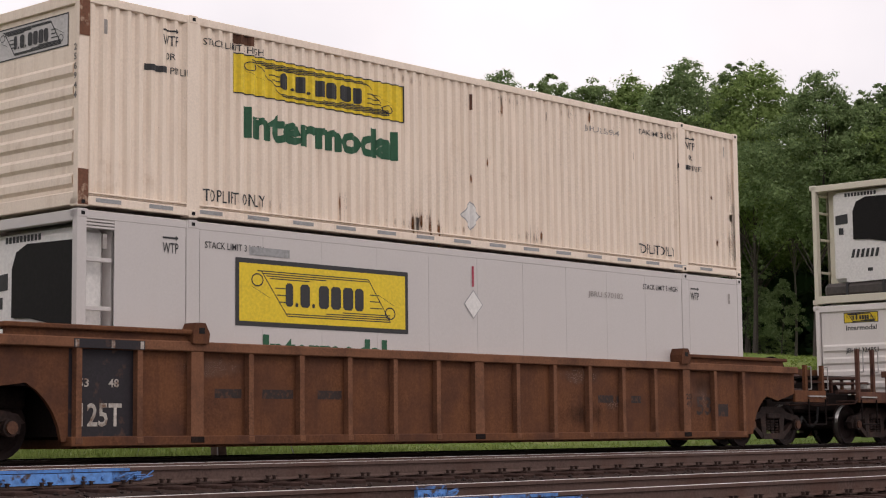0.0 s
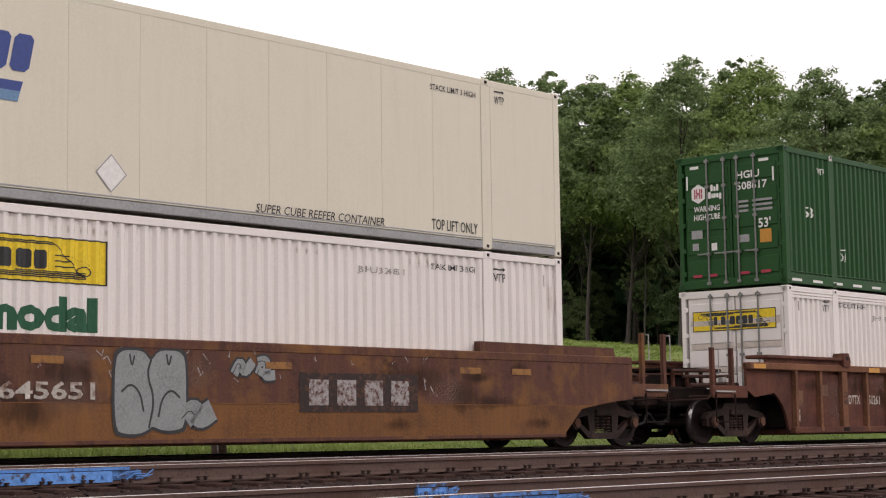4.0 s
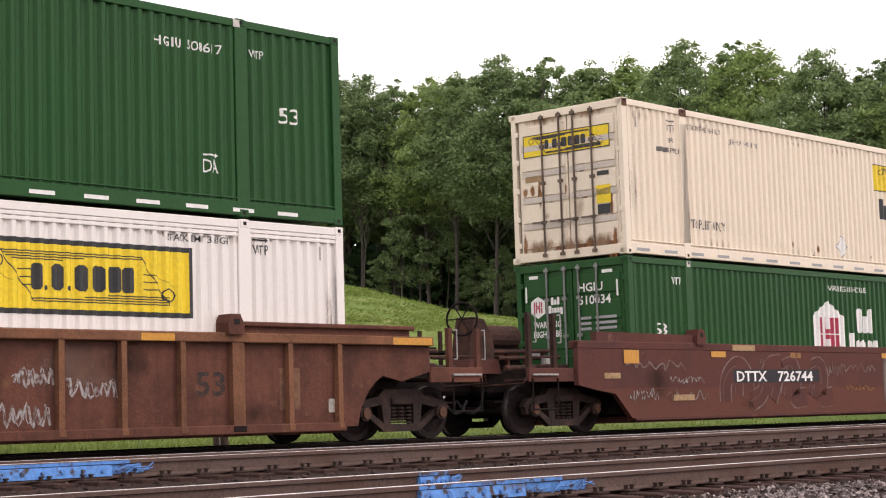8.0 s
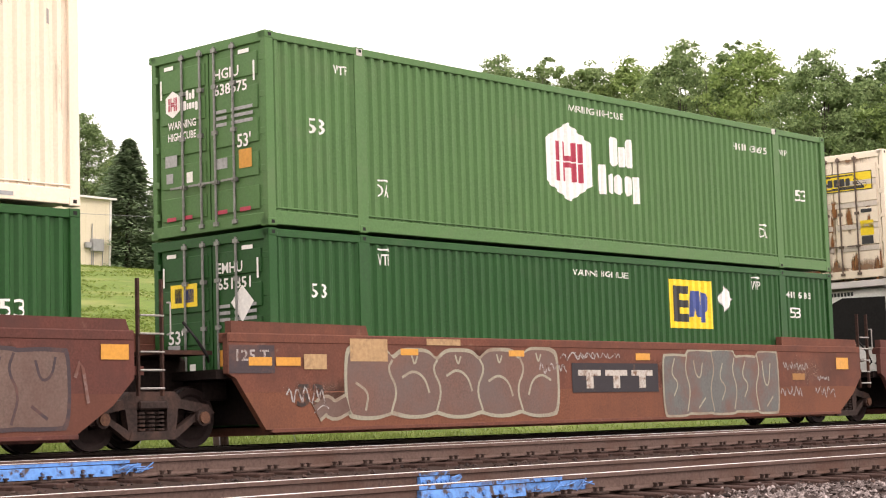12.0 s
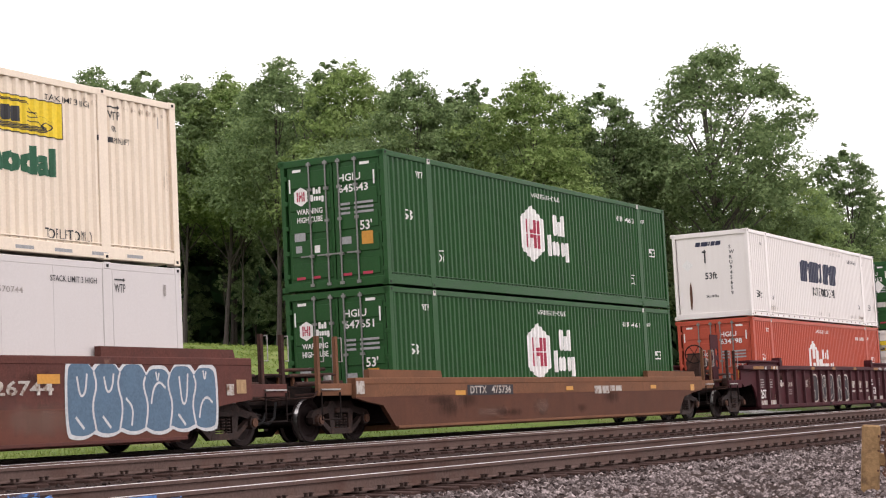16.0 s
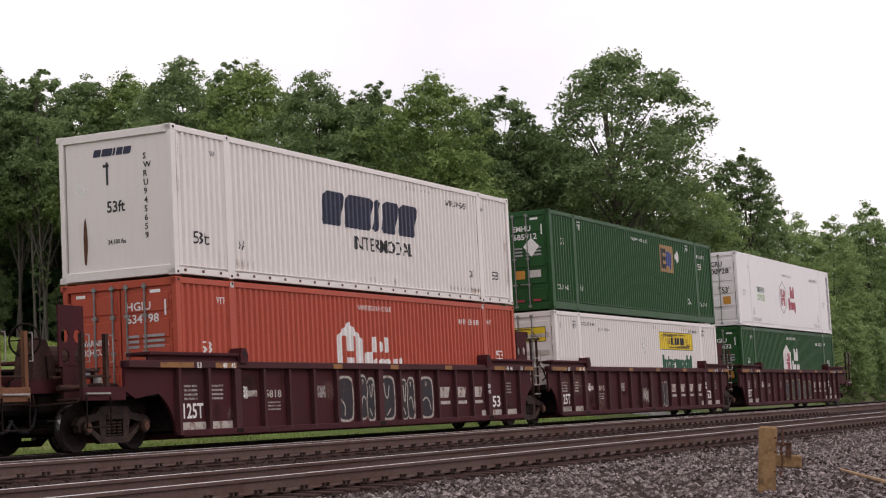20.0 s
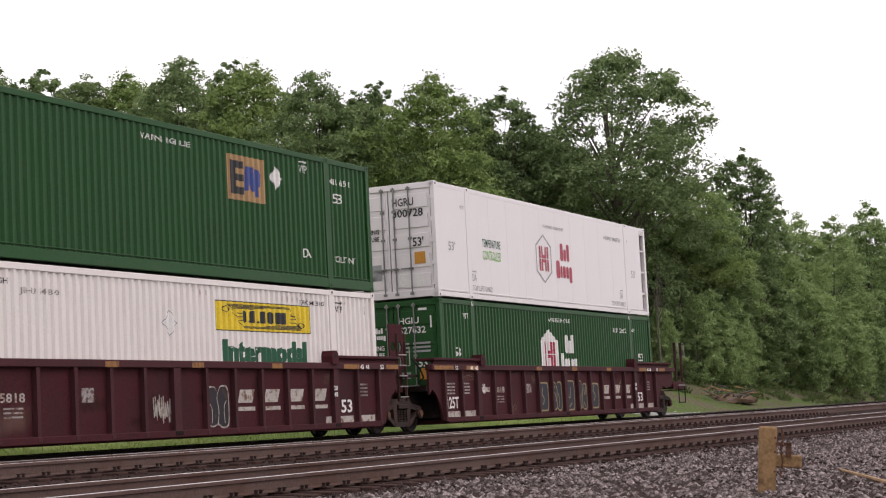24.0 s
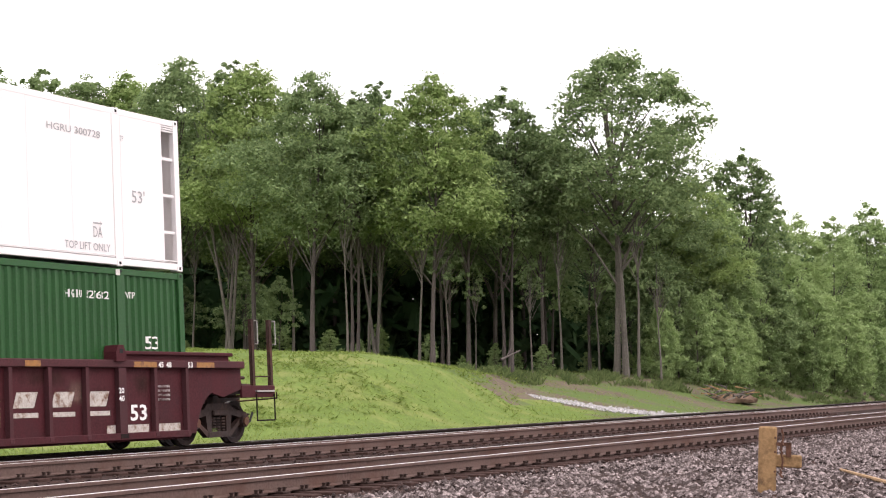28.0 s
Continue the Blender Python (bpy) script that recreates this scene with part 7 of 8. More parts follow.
def emp_side(ob, number, field="yellow"):
    d = SD
    pn = put(ob, plain_rect(10.12, 11.56, 1.63, 2.55), field, d, 0.005, "logo_panel")
    put(pn, plain_rect(10.26, 10.76, 1.75, 2.43), "ink", d, 0.009, "logo_block")
    put(pn, plain_rect(10.46, 10.76, 1.9, 2.02), field, d, 0.013, "logo_block")
    put(pn, plain_rect(10.46, 10.76, 2.16, 2.28), field, d, 0.013, "logo_block")
    put(pn, poly(bmesh.new(), [(10.81, 1.85), (10.91, 1.85), (10.99, 2.1), (11.07, 1.85), (11.17, 1.85), (11.12, 2.35), (10.86, 2.35)]), "navy", d, 0.009, "logo_block")
    put(pn, poly(bmesh.new(), [(11.2, 1.75), (11.3, 1.75), (11.3, 1.95), (11.44, 2.0), (11.46, 2.25), (11.2, 2.35)]), "navy", d, 0.009, "logo_block")
    placard(ob, 12.05, 2.23, 0.24, d)
    for x in (2.28, 13.07):
        write("WTP", x, 2.45, 0.18, "white", ob, d, 0.28)
        arrow_over(ob, x, x + 0.28, 2.68, "white", d)
        write("DA", x + 0.03, 0.62, 0.2, "white", ob, d, 0.27)
    write("53", 0.85, 1.9, 0.22, "white", ob, d, 0.35)
    write("53", 14.5, 1.92, 0.22, "white", ob, d, 0.35)
    write(number, 14.2, 2.33, 0.13, "white", ob, d, 1.15)
    write("WARNING HIGH CUBE", 7.2, 2.5, 0.11, "white", ob, d, 1.64)
    for x in (0.45, 14.44):
        write("TOP LIFT ONLY", x, 0.6, 0.14, "white", ob, d, 0.95)


emp_side(b[5, 0], "EMHU 651851")
hub_doors(b[5, 0], "EMHU", "651851", emp=True)
jb_side(b[6, 1], "rear", "JBHU 241377", SD, pin=True)
jb_doors(b[6, 1], True, 9)
jb_side(b[6, 0], "front", "JBRU 570744", FLAT, True, tape=False)
put(b[6, 0], plain_rect(7.94, 7.99, 2.29, 2.63), "crimson", FLAT, 0.006, "mark")
for q, digits in ((1, "645643"), (0, "647651")):
    hub_side(b[7, q], "HGIU " + digits)
    hub_doors(b[7, q], "HGIU", digits)

w = b[8, 1]
put(w, word_blocks([(1.2, 0.16, 1), (1.7, 0.12, 1), (0.36, 0.2, 1), (1.0, 0.12, 1), (1.2, 0, 1)], 5.75, 1.42, 0.76, 0.25), "deep_navy", SD, 0.006, "name_block")
write("INTERMODAL", 7.22, 0.95, 0.32, "ink", w, SD, 3.0)
write("53ft", 0.74, 0.64, 0.25, "ink", w, SD, 0.5)
write("53", 14.9, 0.64, 0.22, "ink", w, SD, 0.36)
write("SWRU 945659", 12.15, 2.38, 0.15, "ink", w, SD, 1.35)
for x in (1.4, 14.35):
    write("WTP", x, 2.4, 0.12, "ink", w, SD, 0.2)
for x in (2.32, 13.46):
    write("DA", x, 0.62, 0.2, "ink", w, SD, 0.24)
rail_tape(w, "rust", 0.62, 0.09, 0.3)
ew = lambda bm, lift=-0.046: end_place(bm, lift)
put(w, word_blocks([(1.2, 0.16, 1), (1.7, 0.12, 1), (0.36, 0.2, 1), (1.0, 0.12, 1), (1.2, 0, 1)], 0.75, 2.42, 0.145, 0.25), "deep_navy", FLAT, 0.004, "name_block", ew)
part("lettering", ew(drape(letters("53ft", 1.05, 1.32, 0.22, 0.42), FLAT, 0.004)), "ink", w)
part("lettering", ew(drape(letters("24,100 lbs", 1.05, 0.7, 0.09, 0.42), FLAT, 0.004)), "ink", w)
for x0, x1, z0, z1 in ((1.05, 1.1, 1.85, 2.3), (0.98, 1.12, 2.2, 2.26)):
    part("mark", ew(drape(plain_rect(x0, x1, z0, z1), FLAT, 0.004)), "ink", w)
part("placard", ew(drape(poly(bmesh.new(), [(0.45, 1.62), (0.65, 1.82), (0.45, 2.02), (0.25, 1.82)]), FLAT, 0.004)), "white", w)
for k, ch in enumerate("SWRU945659"):
    part("lettering", ew(drape(letters(ch, 1.92, 2.28 - 0.17 * k, 0.12), FLAT, 0.004)), "ink", w)
part("stain", ew(drape(blot(random.Random(4), 0.52, 0.95, 0.07, 6.0), FLAT, 0.004)), "rust", w)
hub_side(b[8, 0], "HGIU 634198", red=True)
hub_doors(b[8, 0], "HGIU", "634198", hexagon=False)
emp_side(b[9, 1], "EMHU 685912", "dull_tan")
hub_doors(b[9, 1], "EMHU", "685912", emp=True, field="dull_tan")
jb_side(b[9, 0], "rear", "JBHU 241840", SD, tape=False)
jb_doors(b[9, 0], False)

h = b[10, 1]
hex_logo(h, 7.12, 0.66, 2.06, 0.58, FLAT, True)
put(h, word_blocks(UPPER_WORD, 8.4, 1.38, 0.39), "crimson", FLAT, 0.006, "name_block")
put(h, word_blocks(LOWER_WORD, 8.05, 0.88, 0.41), "crimson", FLAT, 0.006, "name_block")
write("TEMPERATURE", 2.83, 1.42, 0.22, "green_ink", h, FLAT, 1.2)
write("CONTROLLED", 2.83, 1.08, 0.26, "fresh_green", h, FLAT, 1.2)
write("WARNING HIGH CUBE", 7.15, 2.26, 0.09, "grey", h, FLAT, 1.6)
write("HGRU 300728", 12.2, 2.27, 0.13, "grey", h, FLAT, 1.5)
for x in (0.72, 14.6):
    write("53'", x, 1.2, 0.23, "grey", h, FLAT, 0.4)
for x in (2.1, 13.42):
    write("DA", x, 0.48, 0.2, "grey", h, FLAT, 0.26)
    arrow_over(h, x, x + 0.26, 0.72, "grey", FLAT)
for x in (2.08, 12.6):
    write("TOP LIFT ONLY", x, 0.24, 0.14, "grey", h, FLAT, 1.3)
for x in (1.5, 14.15):
    write("WTP", x, 2.3, 0.1, "grey", h, FLAT, 0.25)
end_text(h, "HGRU", 1.42, 2.33, 0.2, "ink", 0.6)
end_text(h, "300728", 1.42, 2.05, 0.2, "ink", 0.85)
hex_logo(h, 0.48, 1.86, 2.28, 0.17, FLAT, True, place=ON_END)
end_text(h, "WARNING", 0.36, 1.68, 0.12, "ink", 0.66)
end_text(h, "HIGH CUBE", 0.36, 1.5, 0.12, "ink", 0.66)
end_text(h, "53'", 1.95, 1.3, 0.22, "ink", 0.3)
end_rect(h, 1.98, 2.28, 0.85, 1.15, "amber")
end_rect(h, 0.75, 1.05, 0.5, 0.9, "grey")
for x0 in (0.3, 0.7, 1.5, 2.0):
    end_rect(h, x0, x0 + 0.22, 0.3, 0.6, "white")
hub_side(b[10, 0], "HGIU 527632")
hub_doors(b[10, 0], "HGIU", "527632")


# ---- stencils, reflectors and spray paint on the well cars ----
def on_car(c, y):
    """Depth of the car's side, for flat marks drawn in x, z."""
    return lambda x: y


def stroke(pts, w):
    """A brush line through points in x, z."""
    bm = bmesh.new()
    rows = []
    for i, (x, z) in enumerate(pts):
        a, q = pts[max(0, i - 1)], pts[min(len(pts) - 1, i + 1)]
        dx, dz = q[0] - a[0], q[1] - a[1]
        n = math.hypot(dx, dz) or 1
        rows.append((bm.verts.new((x - dz / n * w / 2, 0, z + dx / n * w / 2)), bm.verts.new((x + dz / n * w / 2, 0, z - dx / n * w / 2))))
    for a, q in zip(rows, rows[1:]):
        f = bm.faces.new((a[0], a[1], q[1], q[0]))
        f.normal_update()
        if f.normal.y > 0:
            f.normal_flip()
    return bm


def rounded(pts, times=2, closed=False):
    """Rounds the corners of a line by cutting them."""
    for _ in range(times):
        out = [] if closed else [pts[0]]
        for p, q in zip(pts, pts[1:] + (pts[:1] if closed else [])):
            out += [(p[0] * 0.75 + q[0] * 0.25, p[1] * 0.75 + q[1] * 0.25), (p[0] * 0.25 + q[0] * 0.75, p[1] * 0.25 + q[1] * 0.75)]
        pts = out if closed else out + [pts[-1]]
    return pts


def graffiti(c, x0, x1, z0, z1, n, fill, line, seed, y=-0.747, inner=None, lw=0.035, fat=0.3, slant=0.12):
    """Sprayed fat joined bars with a painted outline; no letters."""
    rng = random.Random(seed)
    w = (x1 - x0) / n
    for k in range(n):
        bw = min(0.36, w * fat * 1.15)
        lo, hi = z0 + bw / 2 + lw, z1 - bw / 2 - lw
        at = lambda u, v: (x0 + w * (k + 0.1 + 0.8 * u) + slant * v * (hi - lo), lo + (hi - lo) * v)
        ring = lambda u, v, ru, rv, a0, a1, m=9: [at(u + ru * math.cos(a0 + (a1 - a0) * i / m), v + rv * math.sin(a0 + (a1 - a0) * i / m)) for i in range(m + 1)]
        j = lambda: rng.uniform(-0.08, 0.08)
        lines = rng.choice((
            [[at(0.0, 0.1), at(0.3, 0.95), at(0.55, 0.1 + j()), at(1.0, 0.9)]],
            [[at(0.0, 0.85), at(0.45, 1.0), at(0.6, 0.5 + j()), at(0.4, 0.02), at(1.05, 0.1)], [at(0.1, 0.1), at(0.2, 0.55)]],
            [[at(0.05, 0), at(0.0, 0.6), at(0.5, 1.02), at(0.95, 0.7), at(1.0, 0.15)], [at(0.5, 0.15), at(0.52, 0.6 + j())]],
            [[at(-0.1, 0.0), at(0.4, 0.2), at(0.5, 0.95), at(1.1, 1.0)], [at(0.75, 0.05), at(0.95, 0.6 + j())]]))
        for i, ln in enumerate(lines):
            ln = rounded(ln, 2)
            lift = 0.0012 + 0.002 * (k % 2) + 0.0006 * i
            f = part("spray_fill", drape(stroke(ln, bw), lambda x: y, lift + 0.002), fill, c)
            part("spray_line", drape(stroke(ln, bw + 2 * lw), lambda x: y, lift), line, f)
            half = ln[: max(2, len(ln) // 2 + 1)]
            part("spray_gleam", drape(stroke([(px - bw * 0.2, pz) for px, pz in half], max(0.012, lw * 0.4)), lambda x: y, lift + 0.0024), inner or line, f)


def bubbles(c, x0, x1, z0, z1, n, fill, line, seed, y=-0.747, lw=0.05, straight=False, tint=None):
    """One joined field of sprayed bulges, full height, edged and divided by painted lines; no letters."""
    rng = random.Random(seed)
    w = (x1 - x0) / n
    tops = [z1 - rng.uniform(0.0, 0.12) for _ in range(n)]
    feet = [z0 + rng.uniform(0.0, 0.06) for _ in range(n)]
    dip = 0.02 if straight else 0.13
    up, down = [], []
    for k in range(n):
        a = x0 + w * k
        up += [(a + 0.03 * w, tops[k] - dip), (a + 0.2 * w, tops[k] - 0.01), (a + 0.5 * w, tops[k]), (a + 0.8 * w, tops[k] - 0.01), (a + 0.97 * w, tops[k] - dip)]
        down += [(a + 0.03 * w, feet[k] + dip * 0.5), (a + 0.3 * w, feet[k]), (a + 0.7 * w, feet[k]), (a + 0.97 * w, feet[k] + dip * 0.5)]
    ring = rounded(down + up[::-1], 2, True)
    cx, cz = (x0 + x1) / 2, (z0 + z1) / 2
    grow = lambda p: (p[0] + math.copysign(lw, p[0] - cx) * min(1, abs(p[0] - cx) / (0.45 * (x1 - x0))), p[1] + math.copysign(lw, p[1] - cz) * min(1, abs(p[1] - cz) / (0.35 * (z1 - z0))))
    edge = part("spray_edge", drape(poly(bmesh.new(), [grow(p) for p in ring]), lambda x: y, 0.0012), line, c)
    part("spray_fill", drape(poly(bmesh.new(), ring), lambda x: y, 0.0028), fill, edge)
    put_line = lambda pts, q, i: part("spray_line", drape(stroke(rounded(pts, 2), q), lambda x: y, 0.0042 + 0.0003 * i), line, edge)
    for k in range(1, n):
        a = x0 + w * k
        s = rng.choice((-1, 1))
        put_line([(a, tops[k] - dip), (a + s * 0.12 * w, z0 + 0.68 * (z1 - z0)), (a - s * 0.1 * w, z0 + 0.4 * (z1 - z0)), (a + s * 0.06 * w, feet[k] + 0.03)], lw * 0.75, k % 3)
    for k in range(n):
        a, h = x0 + w * (k + 0.5), z1 - z0
        zc = z0 + h * rng.uniform(0.4, 0.64)
        v = w * rng.choice((-1, 1))
        form = rng.randrange(3)
        if form == 0 and not straight:
            put_line([(a + 0.1 * v, z0 + 0.12 * h), (a + 0.02 * v, zc - 0.05 * h), (a + 0.3 * v, zc + 0.08 * h)], lw * 0.7, 3)
        elif form == 1:
            put_line([(a - 0.25 * v, z1 - 0.16 * h), (a - 0.18 * v, zc), (a + 0.02 * v, zc - 0.06 * h), (a + 0.12 * v, z1 - 0.2 * h)], lw * 0.7, 3)
            put_line([(a - 0.1 * v, z0 + 0.1 * h), (a + 0.2 * v, z0 + 0.26 * h)], lw * 0.8, 4)
        elif straight:
            put_line([(a + 0.1 * v, zc - 0.28 * h), (a - 0.12 * v, zc - 0.08 * h), (a + 0.2 * v, zc + 0.06 * h), (a + 0.02 * v, zc + 0.3 * h)], lw * 0.7, 4)
        else:
            put_line([(a - 0.3 * v, zc), (a - 0.05 * v, zc + 0.1 * h), (a + 0.2 * v, zc), (a + 0.3 * v, zc - 0.22 * h)], lw * 0.7, 3)
            put_line([(a - 0.08 * w, tops[k] - 0.05), (a - 0.02 * w, tops[k] - 0.2 * h), (a + 0.05 * w, tops[k] - 0.07)], lw * 0.6, 4)
    if tint:
        for k in range(3):
            a = x0 + (0.12 + 0.24 * k) * (x1 - x0)
            part("spray_tint", drape(plain_rect(a - 0.3, a + 0.3, z0 + 0.06, z0 + 0.52), lambda x: y, 0.0034), tint, edge)


def scrawl(c, x0, x1, z0, z1, mat, seed, y=-0.747, w=0.02, turns=9):
    rng = random.Random(seed)
    pts = []
    for k in range(turns * 3):
        q = k / (turns * 3 - 1)
        pts.append((x0 + (x1 - x0) * q + rng.uniform(-0.05, 0.05) * (x1 - x0), (z0 + z1) / 2 + (z1 - z0) / 2 * math.sin(k * 2.1 + rng.uniform(-0.6, 0.6)) * rng.uniform(0.5, 1)))
    part("scrawl", drape(stroke(rounded(pts, 1), w), lambda x: y, 0.003 + 0.0002 * (seed % 7)), mat, c)


def mark(c, x0, x1, z0, z1, mat, y=-0.752, name="reflector"):
    part(name, drape(plain_rect(x0, x1, z0, z1), lambda x: y, 0.003), mat, c)


def stencil(c, text, x, z, size, mat, width, y=-0.75, name="stencil", bold=0.03):
    part(name, drape(letters(text, x, z, size, width, bold=bold), lambda x: y, 0.004), mat, c)


MAT["old_white"] = surface("old_white", (0.42, 0.38, 0.34), 0.6, 4, 0.8, 0, 0.1, 30, spot=(0.14, 0.07, 0.04), spot_at=(0.5, 0.66), spot_scale=7)
MAT["chalk"] = surface("chalk", (0.34, 0.31, 0.3), 0.5, 6, 0.9, 0, 0.1, 30, spot=(0.09, 0.04, 0.03), spot_at=(0.45, 0.6), spot_scale=12)
MAT["silver_spray"] = surface("silver_spray", (0.215, 0.175, 0.14), 0.6, 1.5, 0.7, 0.1, 0.1, 30, stain=(0.12, 0.065, 0.045), stain_at=(0.5, 0.75))
MAT["grey_spray"] = surface("grey_spray", (0.24, 0.25, 0.25), 0.7, 2, 0.6, 0.1, 0.1, 30)
MAT["dull_spray"] = surface("dull_spray", (0.13, 0.085, 0.07), 0.6, 1.5, 0.7, 0.1, 0.1, 30, stain=(0.09, 0.045, 0.035), stain_at=(0.45, 0.7))
MAT["blue_spray"] = surface("blue_spray", (0.075, 0.13, 0.19), 0.7, 2, 0.65, 0, 0.1, 30)
MAT["dark_panel"] = surface("dark_panel", (0.018, 0.014, 0.018), 0.7, 2, 0.7, 0, 0.1, 30, spot=(0.07, 0.035, 0.025), spot_at=(0.6, 0.7), spot_scale=5)
MAT["faded_ink"] = surface("faded_ink", (0.03, 0.02, 0.018), 0.7, 4, 0.8, 0, 0.1, 30, spot=(0.08, 0.035, 0.02), spot_at=(0.5, 0.62), spot_scale=14)
MAT["faded_amber"] = surface("faded_amber", (0.27, 0.125, 0.035), 0.7, 4, 0.7, 0, 0.1, 30, spot=(0.14, 0.06, 0.03), spot_at=(0.5, 0.65), spot_scale=8)
MAT["slate_spray"] = surface("slate_spray", (0.1, 0.1, 0.095), 0.6, 1.6, 0.7, 0, 0.1, 30, stain=(0.13, 0.06, 0.045), stain_at=(0.46, 0.66))
MAT["sage_spray"] = surface("sage_spray", (0.27, 0.25, 0.19), 0.7, 2, 0.75, 0, 0.1, 30, stain=(0.16, 0.09, 0.065), stain_at=(0.5, 0.72))
MAT["haze_spray"] = surface("haze_spray", (0.2, 0.15, 0.14), 0.6, 2, 0.8, 0, 0.1, 30, stain=(0.12, 0.05, 0.038), stain_at=(0.4, 0.56), stain_scale=2.0)
MAT["bright_spray"] = surface("bright_spray", (0.5, 0.5, 0.5), 0.7, 3, 0.7, 0, 0.1, 30, stain=(0.25, 0.22, 0.2), stain_at=(0.6, 0.8), stain_scale=2.0)
MAT["shade_spray"] = surface("shade_spray", (0.045, 0.032, 0.036), 0.7, 3, 0.8, 0, 0.1, 30, stain=(0.1, 0.05, 0.04), stain_at=(0.5, 0.7), stain_scale=2.0)
MAT["soft_green"] = stain_material("soft_green", (0.06, 0.11, 0.05), (0.1, 0.13, 0.07), 0.7, 5.0, 0.36, 0.7)
MAT["ochre_spray"] = surface("ochre_spray", (0.13, 0.066, 0.05), 0.6, 1.5, 0.7, 0.0, 0.1, 30, stain=(0.1, 0.08, 0.075), stain_at=(0.4, 0.8), stain_scale=0.8)
MAT["murky_spray"] = surface("murky_spray", (0.028, 0.03, 0.04), 0.7, 3, 0.8, 0, 0.1, 30)
MAT["straw_spray"] = surface("straw_spray", (0.26, 0.21, 0.11), 0.7, 3, 0.8, 0, 0.1, 30)
MAT["tan_patch"] = surface("tan_patch", (0.17, 0.085, 0.045), 0.7, 4, 0.8, 0, 0.1, 30, spot=(0.1, 0.045, 0.03), spot_at=(0.45, 0.6), spot_scale=6)
MAT["violet_spray"] = surface("violet_spray", (0.28, 0.12, 0.3), 0.7, 3, 0.7, 0, 0.1, 30)



def weathering(c, seed, y, n=16, z=(0.3, 1.4), kinds=("soft_grime", "soft_bloom", "soft_grime")):
    """Soft patches of soot, chalky bloom and rust on a car's side."""
    rng = random.Random(seed)
    for k in range(n):
        x, zc, w, h = rng.uniform(0.2, 15.4), rng.uniform(*z), rng.uniform(0.25, 1.1), rng.uniform(0.12, 0.45)
        lo, hi = max(z[0] - 0.05, zc - h), min(z[1] + 0.08, zc + h)
        part("weathered_patch", drape(plain_rect(max(-0.2, x - w), min(15.8, x + w), lo, hi), lambda q: y, 0.0008 + 0.00012 * k), rng.choice(kinds), c)


for i_, y_ in ((1, -0.64), (2, -0.74), (3, -0.64), (4, -0.74), (5, -0.74), (6, -0.74), (8, -0.64), (9, -0.64), (10, -0.64)):
    weathering(cars[i_], i_, y_ - 0.001, {1: 8, 2: 22, 3: 18}.get(i_, 12))
weathering(cars[7], 7, -0.741, 10, (0.3, 1.05))

RIBS = -0.64          # recessed plate of a ribbed side
c = cars[1]
mark(c, -0.18, 0.98, 0.24, 1.44, "dark_panel", RIBS, "load_panel")
mark(c, -0.18, 0.98, 1.45, 1.57, "dark_panel", -0.752, "load_panel")
stencil(c, "125T", 0.0, 0.44, 0.3, "old_white", 0.68, RIBS - 0.003)
stencil(c, "53", -0.03, 0.95, 0.11, "old_white", 0.17, RIBS - 0.003)
stencil(c, "48", 0.46, 0.95, 0.11, "old_white", 0.17, RIBS - 0.003)
for x in (-0.16, 0.42, 0.9):
    mark(c, x, x + 0.06, 1.46, 1.56, "old_white", -0.756, "tick")
stencil(c, "53", 14.3, 0.62, 0.34, "faded_ink", 0.5, RIBS)
stencil(c, "20", 13.82, 0.9, 0.11, "faded_ink", 0.17, -0.739)
stencil(c, "40", 13.82, 0.76, 0.11, "faded_ink", 0.17, -0.739)
mark(c, 15.05, 15.4, 0.58, 0.82, "faded_ink", RIBS, "stencil_block")
for x, w in ((2.3, 0.5), (3.2, 0.6), (4.3, 0.5), (11.2, 0.45), (11.75, 0.2), (12.2, 0.3)):
    mark(c, x, x + w, 0.82, 0.95, "faded_ink", RIBS, "stencil_block")
c = cars[2]
stencil(c, "645651", 4.52, 0.77, 0.22, "old_white", 1.48)
stencil(c, "DTTX", 3.1, 0.77, 0.22, "chalk", 1.2)
bubbles(c, 6.3, 7.55, 0.3, 1.48, 2, "grey_spray", "ink", 9, lw=0.045)
graffiti(c, 7.45, 8.05, 0.3, 0.85, 1, "grey_spray", "ink", 3, lw=0.04, fat=0.45)
graffiti(c, 8.35, 9.2, 1.0, 1.45, 2, "grey_spray", "ink", 5)
mark(c, 9.66, 12.2, 0.6, 1.18, "faded_ink", -0.744, "name_panel")
for k in range(4):
    mark(c, 9.85 + 0.58 * k, 10.25 + 0.58 * k, 0.7, 1.08, "chalk", -0.748, "name_block")
stencil(c, "53", 0.0, 0.5, 0.36, "faded_ink", 0.66)
mark(c, -1.19, -0.96, 1.13, 1.4, "old_white", name="card")
for x in (-1.15, -0.05, 2.2, 5.0, 9.0, 13.2, 14.5):
    mark(c, x, x + 0.5, 0.9 if x < 0 else 1.22, 1.0 if x < 0 else 1.32, "faded_amber")
scrawl(c, 2.6, 4.3, 1.0, 1.45, "chalk", 8, turns=8)
scrawl(c, 2.9, 4.5, 0.55, 1.2, "tan_patch", 7, w=0.05, turns=7)
scrawl(c, -1.7, -1.1, 0.95, 1.5, "chalk", 6, w=0.03, turns=5)
for k in range(40):
    r2 = random.Random(k)
    x, z = r2.uniform(-1.6, 13), r2.uniform(1.0, 1.5)
    part("scuff", drape(stroke([(x, z), (x + r2.uniform(-0.05, 0.1), z + r2.uniform(-0.12, 0.06)), (x + r2.uniform(-0.05, 0.16), z + r2.uniform(-0.15, 0.1))], 0.02), lambda x: -0.746, 0.002), "chalk", c)
